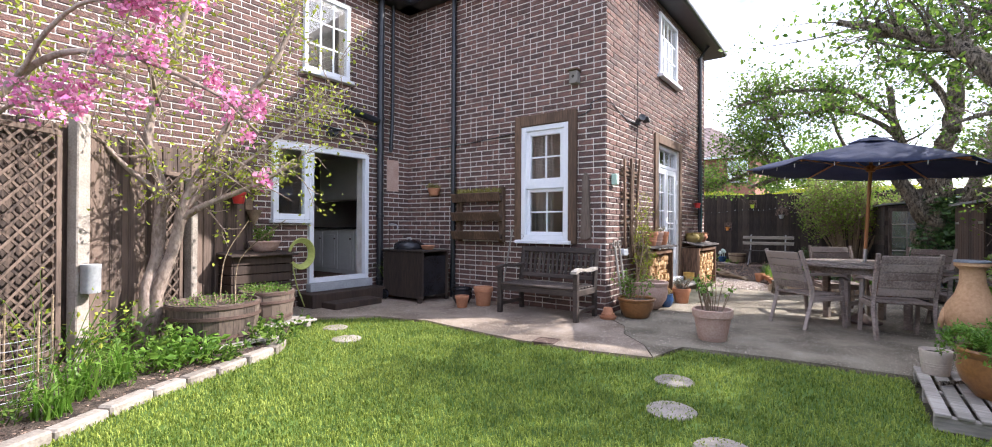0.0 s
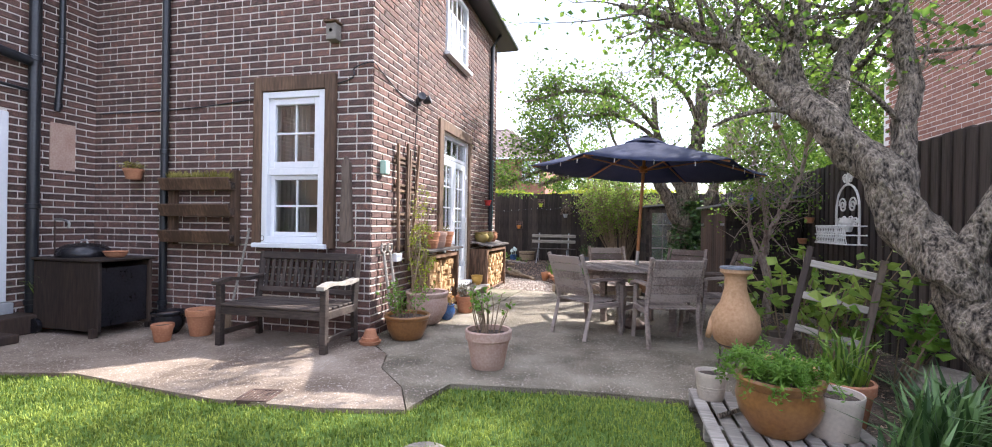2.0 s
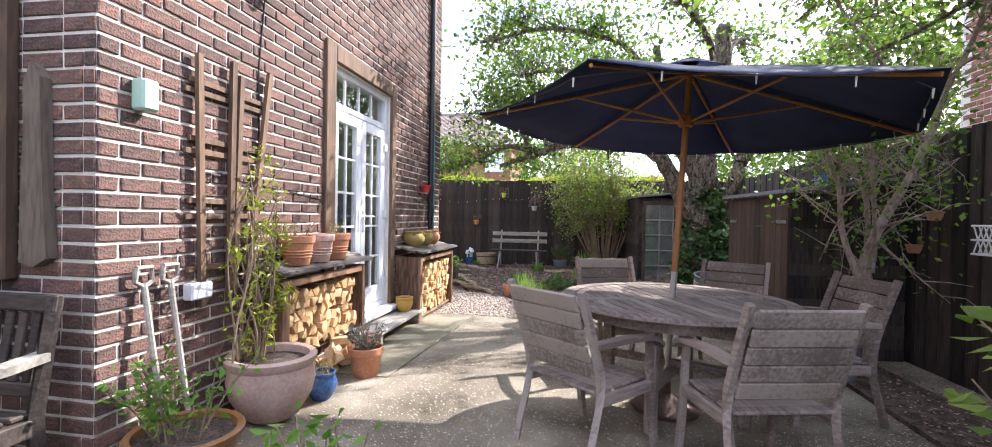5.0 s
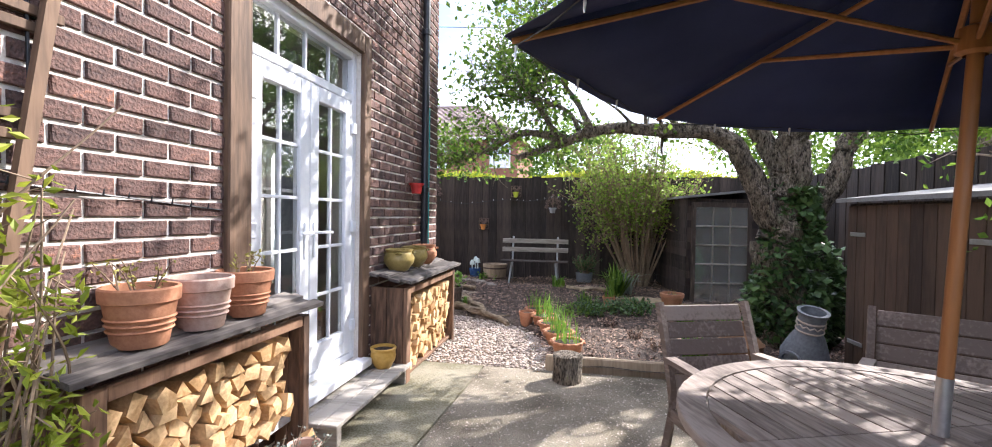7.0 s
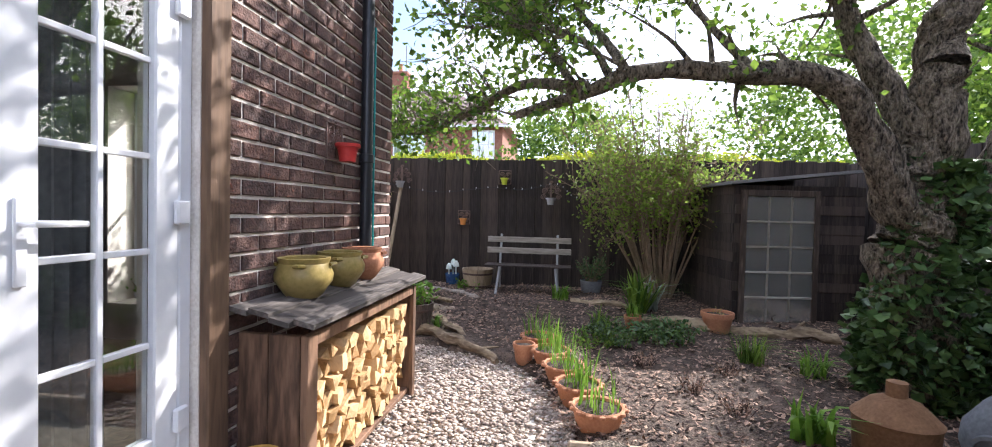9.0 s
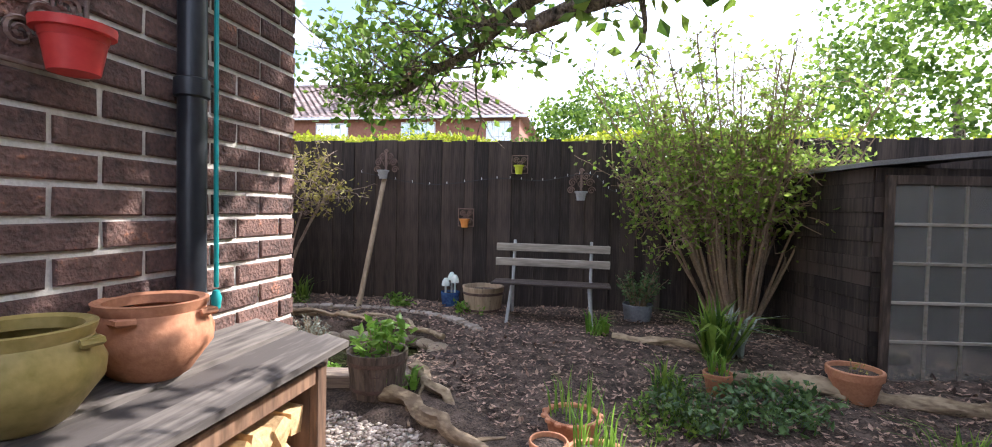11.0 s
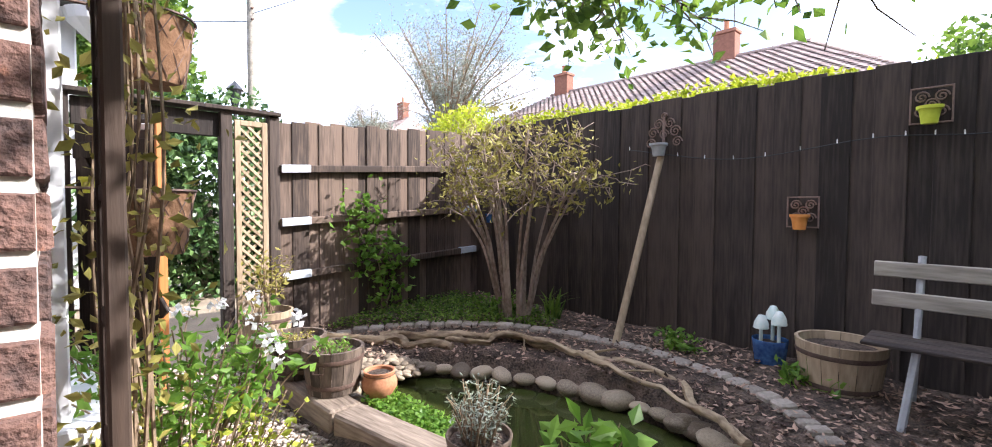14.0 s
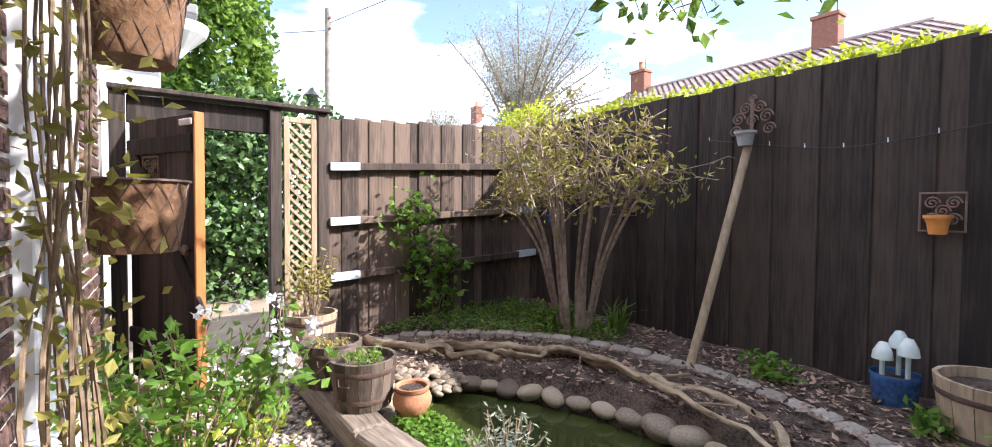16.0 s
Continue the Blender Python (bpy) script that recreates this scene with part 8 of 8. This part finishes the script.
for x, z in ((-4.22, 1.10), (-4.18, 1.74)):
    t = thing("hanging_basket", "rusty wire wall basket with brown lining", "basket", "wire baskets by the window", pose(x, 11.98, z))
    part("liner", Geo().lathe([(0, 0), (0.12, 0.0), (0.145, 0.12), (0.155, 0.24), (0.14, 0.24), (0.13, 0.18), (0, 0.17)], 18), mat("coco_liner", (0.12, 0.06, 0.03), (0.25, 0.14, 0.08), 12, 0.95, 0.8, 60), t, "", 40)
    wr = Geo()
    for k in range(14):
        a = k * 0.4488
        for s in (1, -1):
            wr.tube([((0.125 + 0.035 * u) * math.cos(a + s * u * 0.9), (0.125 + 0.035 * u) * math.sin(a + s * u * 0.9), 0.24 * u) for u in (0, 0.33, 0.66, 1)], 0.002, sides=3)
    wr.tube([(0.162 * math.cos(a), 0.162 * math.sin(a), 0.245) for a in np.linspace(0, 6.29, 22)], 0.006, sides=5)
    tagged(part("wire_mesh", wr, IRON, t), kind="stuff")
    part("arm", Geo().tube([(0, -0.24, 0.25), (0, -0.16, 0.25)], 0.006, sides=5), IRON, t)
az = thing("azalea", "white-flowering azalea bush beside the pebble path", "bush", m=pose(-4.6, 12.12, 0))
stems_and_leaves(az, (0, 0, 0), 0.5, 60, 0.85, 0.068, LEAFB, 195, 22, 0.65, 0.006, TWIG, 0.3, 0.5, 0.3)
fr2 = np.random.default_rng(196)
cen = np.stack([fr2.uniform(-0.4, 0.3, 10), fr2.uniform(0.1, 0.5, 10), fr2.uniform(0.5, 0.85, 10)], 1)
tagged(part("flower", leaf_mesh("flower", (cen[:, None] + fr2.normal(size=(10, 14, 3)) * 0.022).reshape(-1, 3), 0.036, WHITEFLOWER, fr2, 0.0, 0.9), WHITEFLOWER, az, "clusters of white flowers"), kind="stuff")
az2 = thing("azalea", "low yellowing bush under the climbing frame", "bush", m=pose(-4.0, 12.0, 0))
stems_and_leaves(az2, (0, 0, 0), 0.6, 36, 0.6, 0.045, LEAFY, 197, 18, 0.6, 0.005, TWIG, 0.3, 0.5, 0.2)

# ---- pebbles and bark chips ----
pg = np.random.default_rng(200)
OCT = np.array([[1, 0, 0], [0.6, 0.8, 0.1], [-0.5, 0.85, 0], [-1, 0, 0.1], [-0.5, -0.85, 0], [0.55, -0.8, 0.05], [0.1, 0, 0.62], [0, 0.05, -0.5]])
OF = np.array([[k, (k + 1) % 6, 6] for k in range(6)] + [[(k + 1) % 6, k, 7] for k in range(6)])
q = scatter(GRAVEL, 26000, pg)
n = len(q)
ang, sz = pg.uniform(0, 6.28, n), pg.uniform(0.010, 0.023, n)
ca, sa = np.cos(ang), np.sin(ang)
base = OCT[None] * np.stack([sz * 1.25, sz, sz * 0.9], 1)[:, None] * pg.uniform(0.8, 1.2, (n, 8, 1))
v = np.empty((n, 8, 3))
v[..., 0] = base[..., 0] * ca[:, None] - base[..., 1] * sa[:, None] + q[:, 0, None]
v[..., 1] = base[..., 0] * sa[:, None] + base[..., 1] * ca[:, None] + q[:, 1, None]
v[..., 2] = base[..., 2] + pg.uniform(-0.012, 0.006, n)[:, None]
me = array_mesh("pebbles", v.reshape(-1, 3), (np.arange(n)[:, None, None] * 8 + OF[None]).reshape(-1, 3), PEBBLE)
me.shade_smooth()
tagged(new("pebbles", me), "rounded beige pebbles of the garden path", "pebbles", "", "stuff")
BEDP = [(-1.2, 10.7), (2.5, 10.7), (2.5, 15.55), (-6.4, 15.55), (-6.4, 13.2), (-4.8, 13.1), (-2.6, 13.3), (-1.7, 12.4)]
q = scatter(BEDP, 30000, pg)
e = ((q[:, 0] + 3.95) / 1.15) ** 2 + ((q[:, 1] - 13.72 - 0.25 * (q[:, 0] + 3.95)) / 0.55) ** 2
q = q[e > 1.1]
z = np.array([soilz(x, y) + 0.052 + 0.03 * noise.noise(Vector((x * 2, y * 2, 0))) for x, y in q]) + pg.uniform(0, 0.022, len(q))
tagged(new("bark_mulch", leaf_mesh("bark_mulch", np.c_[q, z], 0.05, BARK_CHIP, pg, 0.75, 0.45)), "scattered brown bark chips on the soil", "bark mulch", "", "stuff")
q = np.concatenate([scatter(BED_LEFT, 4000, pg), scatter([(0.8, 4.1), (2.6, 4.1), (2.6, 7), (2.1, 10), (1.7, 8), (1.3, 6)], 5000, pg)])
tagged(new("leaf_litter", leaf_mesh("leaf_litter", np.c_[q, np.where(q[:, 0] < 0, 0.022, 0.037) + pg.uniform(0, 0.012, len(q))], 0.035, BARK_CHIP, pg, 0.8, 0.5)), "brown litter and crumbs of soil on the borders", "leaf litter", "", "stuff")
q = scatter(PATIO, 3200, pg)
for poly, n, nm in ((PATIO, 26000, "the patio"), (PATH, 16000, "the path")):
    q2 = scatter(poly, n, pg)
    tagged(new("aggregate_grit", leaf_mesh("aggregate_grit", np.c_[q2, np.full(len(q2), 0.0015)], 0.014, PEBBLE, pg, 0.96, 0.9)), "loose small stones worn out of " + nm, "grit", "", "stuff")
tagged(new("patio_litter", leaf_mesh("patio_litter", np.c_[q, np.full(len(q), 0.004)], 0.016, BARK_CHIP, pg, 0.9, 0.5)), "tiny fallen petals and crumbs on the patio", "litter", "", "stuff")

for i, (x, y) in enumerate(((-0.35, 11.75), (-0.15, 11.35), (0.05, 12.2), (-0.6, 12.3))):
    t = thing("dead_plant", "small brown dried plant stump in the soil", "plant", "dried plants in the bed", pose(x, y, 0.04))
    stems_and_leaves(t, (0, 0, 0), 0.12, 26, 0.13, 0.03, BARK_CHIP, 260 + i, 5, 0.7, 0.004, BARK_CHIP, top_only=0.3)

# ---- beyond the garden ----
def house(label, x0, y0, x1, y1, eave, ridge, wallmat, wins, m=None, chimneys=(), hip=1.0):
    """A hipped house: windows (u, z, w, h) on its south face."""
    t = thing("house", label, "house", m=m)
    part("wall", Geo().box((x0, y0, -0.1), (x1, y1, eave), 0), wallmat, t)
    e, my = 0.35, (y0 + y1) / 2
    d = (y1 - y0) / 2 * hip
    rf = Geo().add([(x0 - e, y0 - e, eave - .05), (x1 + e, y0 - e, eave - .05), (x1 + e, y1 + e, eave - .05), (x0 - e, y1 + e, eave - .05), (x0 + d, my, ridge), (x1 - d, my, ridge)], [(0, 1, 5, 4), (1, 2, 5), (2, 3, 4, 5), (3, 0, 4), (3, 2, 1, 0)])
    roof = part("roof", rf, TILES, t, "brown pantiled hipped roof")
    # tile courses
    tl = Geo()
    rows = 22
    for k in range(rows):
        f0 = k / rows
        ya, za = y0 - e + (my - y0 + e) * f0, eave - .05 + (ridge - eave + .05) * f0
        xa, xb = x0 - e + (d + e) * f0, x1 + e - (d + e) * f0
        n = int((xb - xa) / 0.30)
        for i in range(n):
            u0, u1 = xa + (xb - xa) * i / n, xa + (xb - xa) * (i + 1) / n
            dy, dz = (my - y0 + e) / rows, (ridge - eave + .05) / rows
            tl.add([(u0, ya, za + 0.03), (u0 + 0.10, ya - 0.02, za + 0.075), (u1, ya, za + 0.03), (u0, ya + dy, za + dz + 0.02), (u0 + 0.10, ya + dy - 0.02, za + dz + 0.05), (u1, ya + dy, za + dz + 0.02)], [(0, 1, 4, 3), (1, 2, 5, 4)])
    tagged(part("tile_course", tl, TILES, roof), kind="stuff")
    part("ridge_cap", Geo().tube([(x0 + d, my, ridge), (x1 - d, my, ridge)], 0.12, sides=8), TILES, roof)
    part("gutter", Geo().box((x0 - e, y0 - e - 0.06, eave - .12), (x1 + e, y0 - e, eave - .02), 0.01), UPVC, t)
    for u, z, w, h in wins:
        win = part("window", Geo().box((u, y0 - 0.05, z), (u + w, y0 - 0.001, z + 0.07), 0.01).box((u, y0 - 0.05, z + h - .07), (u + w, y0 - 0.001, z + h), 0.01).box((u, y0 - 0.05, z + .07), (u + .07, y0 - 0.001, z + h - .07), 0.01).box((u + w - .07, y0 - 0.05, z + .07), (u + w, y0 - 0.001, z + h - .07), 0.01), UPVC, t, "white window frame")
        for k in range(1, 4):
            part("bar", Geo().box((u + w * k / 4 - .025, y0 - 0.045, z + .07), (u + w * k / 4 + .025, y0 - 0.003, z + h - .07), 0.004), UPVC, win)
        part("bar", Geo().box((u + .07, y0 - 0.04, z + h / 2 - .02), (u + w - .07, y0 - 0.004, z + h / 2 + .02), 0.004), UPVC, win)
        part("pane", Geo().box((u + .07, y0 - 0.03, z + .07), (u + w - .07, y0 - 0.012, z + h - .07), 0), MIRR, win)
    for cx, cy, h in chimneys:
        c = part("chimney", Geo().box((cx - .45, cy - .3, ridge - 1.2), (cx + .45, cy + .3, ridge + h), 0.02).box((cx - .5, cy - .35, ridge + h), (cx + .5, cy + .35, ridge + h + .15), 0.02), REDBRICK, roof, "red brick chimney")
        part("chimney_pot", Geo().lathe([(0.12, 0), (0.10, 0.4), (0.13, 0.45), (0, 0.45)], 12, pose(cx, cy, ridge + h + .15)), TERRA, c)
        part("aerial", Geo().tube([(cx + .3, cy, ridge + h), (cx + .3, cy, ridge + h + 1.6)], 0.02, sides=5), IRON, c)
    return t


house("long brick house with a brown tiled roof behind the fence", -23.0, 29.5, -4.2, 36.5, 5.25, 7.6, REDBRICK, [(-21.35 + 4.0 * i, 3.75, 1.55, 1.3) for i in range(4)] + [(-5.6, 3.75, 1.05, 1.3)], chimneys=((-10.3, 33, 1.0), (-19.1, 33.0, 0.9)), hip=0.85)
house("distant brick house with a red tiled roof", -58, 30, -33.5, 37, 6.2, 8.4, REDBRICK, [(-56 + 5 * i, 4.2, 1.5, 1.3) for i in range(4)], chimneys=((-36.5, 33.5, 1.2),), hip=0.6)
house("neighbouring red brick house beyond the dark fence", 5.0, 4.0, 12.0, 12.5, 5.6, 8.2, REDBRICK, [], chimneys=())
nh = bpy.data.objects["house.002"]
nb = Geo()
row, z = 0, 1.6
while z < 5.5:
    y = 4.0 + (0.12 if row % 2 else 0)
    while y < 12.3:
        if not (7.7 < y + 0.11 < 9.3 and 3.55 < z < 5.1):
            nb.box((4.988, y, z), (5.0, y + 0.222, z + 0.068), 0)
        y += 0.238
    z += 0.083
    row += 1
tagged(part("brickwork", nb, REDBRICK, nh), kind="stuff")
part("mortar_face", Geo().box((4.993, 4.0, 0), (4.9985, 12.5, 5.5), 0), MORTAR, nh)
wn2 = frame_of(nh, "y", 4.98, 7.8, 9.2, 3.65, 5.0, 0.07, 0.08, name="window", label="white window")
bars(wn2, "y", 4.97, 7.87, 9.13, 3.72, 4.93, 3, 2)
part("sill", Geo().box((4.86, 7.7, 3.55), (4.985, 9.3, 3.64), 0.01), UPVC, wn2)

hd = thing("hedge", "clipped lime-green hedge showing above the back fence", "hedge")
hr2 = np.random.default_rng(210)
n = 15000
hx = hr2.uniform(-7.5, 2.7, n)
hz = 2.12 + 0.16 * hr2.uniform(0, 1, n) * (1 + 0.6 * np.sin(hx * 2.1) * np.sin(hx * 0.7))
hy_ = hr2.uniform(15.68, 16.2, n)
tagged(part("leaf_cover", leaf_mesh("leaf_cover", np.stack([hx, hy_, hz], 1), 0.06, HEDGELIME, hr2, 0.2, 0.6), HEDGELIME, hd), kind="stuff")
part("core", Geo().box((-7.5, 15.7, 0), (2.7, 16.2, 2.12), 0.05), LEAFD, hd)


def leafy_mass(name, label, cx, cy, cz, rx, ry, rz, n, leaf, material, seed, category="bush"):
    t = thing(name, label, category, m=pose(cx, cy, 0))
    r = np.random.default_rng(seed)
    d = r.normal(size=(n, 3))
    d /= np.linalg.norm(d, axis=1)[:, None]
    lump = 1 + 0.22 * np.sin(d[:, 0] * 7 + seed) * np.sin(d[:, 1] * 6) + 0.15 * np.sin(d[:, 2] * 9 + d[:, 0] * 5)
    p = d * (r.uniform(0.45, 1.0, n) ** 0.5 * lump)[:, None] * np.array([rx, ry, rz]) + np.array([0, 0, cz])
    p[:, 2] = np.maximum(p[:, 2], 0.02)
    tagged(part("crown", leaf_mesh("crown", p, leaf, material, r, 0.1, 0.7), material, t), kind="stuff")
    part("trunk", Geo().tube([(0, 0, -0.05), (0.1, 0, cz * 0.6), (0, 0.1, cz)], 0.18, 0.08, 8), BARK, t)
    return t


leafy_mass("hedge", "dark ivy-covered hedge across the lane", -9.9, 13.3, 1.35, 0.8, 1.7, 1.45, 14000, 0.11, LEAFD, 220, "hedge")
leafy_mass("ivy_covered_tree", "tall tree wrapped in green ivy beyond the gate", -15.0, 12.9, 3.9, 1.3, 1.3, 3.6, 14000, 0.18, LEAF, 221, "tree")
leafy_mass("bush", "bright yellow-green bush behind the fence corner", -9.9, 18.4, 2.2, 1.2, 1.1, 1.15, 8000, 0.09, HEDGELIME, 222)
leafy_mass("tree", "leafy green tree beyond the back fence", 6.5, 22.0, 4.0, 3.2, 3.0, 2.8, 14000, 0.15, LEAF, 223, "tree")
leafy_mass("tree", "green tree behind the sheds", 5.6, 15.5, 3.6, 1.6, 2.4, 2.2, 11000, 0.12, LEAF, 224, "tree")
leafy_mass("tree", "rounded green tree near the end of the house", -1.2, 24.0, 3.2, 2.0, 1.8, 1.7, 8000, 0.14, LEAF, 225, "tree")
br3 = np.random.default_rng(230)
for bx, by, h, sc in ((-22.5, 27.5, 13.0, 2.0), (-33.0, 28.5, 9.5, 0.8)):
    limbs = [([(bx, by, 0), (bx, by, 2.0), (bx + 0.2, by, h * 0.6)], 0.14, 0.05, 1.0)]
    for i in range(40):
        a, s = br3.uniform(0, 6.28), br3.uniform(0.3, 1.0)
        e = Vector((bx + math.cos(a) * s * 3.0 * sc, by + math.sin(a) * s * 2.4 * sc, h * br3.uniform(0.72, 1.02) * (1 - 0.28 * s)))
        limbs.append(([Vector((bx, by, br3.uniform(0.8, 2.5))), Vector((bx, by, h * 0.4)).lerp(e, 0.35), e], 0.075, 0.02, 1.0))
    tree("bare_tree", "tall bare spring tree with fine twigs", limbs, TWIG, SILVERLEAF, 0.11, 231, twigs=22, twig_len=1.3, per=30, spread=0.35, sides=5, start=0.3)
tpz = thing("telegraph_pole", "weathered wooden telegraph pole in the lane", "telegraph pole", m=pose(-16.3, 15.9, 0))
part("pole", Geo().tube([(0, 0, -0.1), (0, 0, 6.9)], 0.13, 0.10, 10), GREYWOOD, tpz, "", 50)
for z in (6.3, 6.6):
    part("bracket", Geo().box((-0.16, -0.03, z), (0.16, 0.03, z + 0.05), 0.006), IRON, tpz)
part("wire", Geo().tube(curve([(0, 0, 6.5), (14, 6, 7.6), (32, 14, 10.5)], 8), 0.012, sides=4), BLACKPIPE, tpz)
part("wire", Geo().tube(curve([(0, 0, 6.3), (-6, -8, 5.9), (-14, -18, 6.2)], 6), 0.012, sides=4), BLACKPIPE, tpz)
lpz = thing("street_lamp", "black lantern street lamp beyond the fence", "street lamp", m=pose(-14.5, 15.0, 0))
part("post", Geo().tube([(0, 0, -0.1), (0, 0, 3.55)], 0.05, 0.04, 8), BLACKPIPE, lpz)
part("lantern", Geo().lathe([(0.06, 3.55), (0.16, 3.95), (0.20, 3.98), (0.05, 4.15), (0, 4.2)], 8), BLACKPIPE, lpz)
solo("lane", Geo().poly([(-18, 11.5), (-6.56, 11.5), (-6.56, 20), (-18, 20)], -0.088, -0.03), mat("lane_gravel", (0.20, 0.16, 0.115), (0.38, 0.31, 0.23), 3, 0.95, 0.7, 80), "sandy gravel lane beyond the gate", "road", "structure")
pn = thing("porch", "white porch with a flat lead roof on the next house", "porch")
part("body", Geo().box((-10.6, 11.1, 0), (-9.6, 12.0, 3.6), 0.02), UPVC, pn)
part("bracket", Geo().lathe([(0.02, 0), (0.10, 0.1), (0.30, 0.3), (0.33, 0.42), (0, 0.42)], 16, pose(-9.4, 12.2, 3.1)), UPVC, pn)
part("roof", Geo().box((-10.8, 11.0, 3.62), (-9.2, 12.4, 3.75), 0.02), FELT, pn)

# ---- bricks ----
for row in LATER:
    lay_bricks(*row)
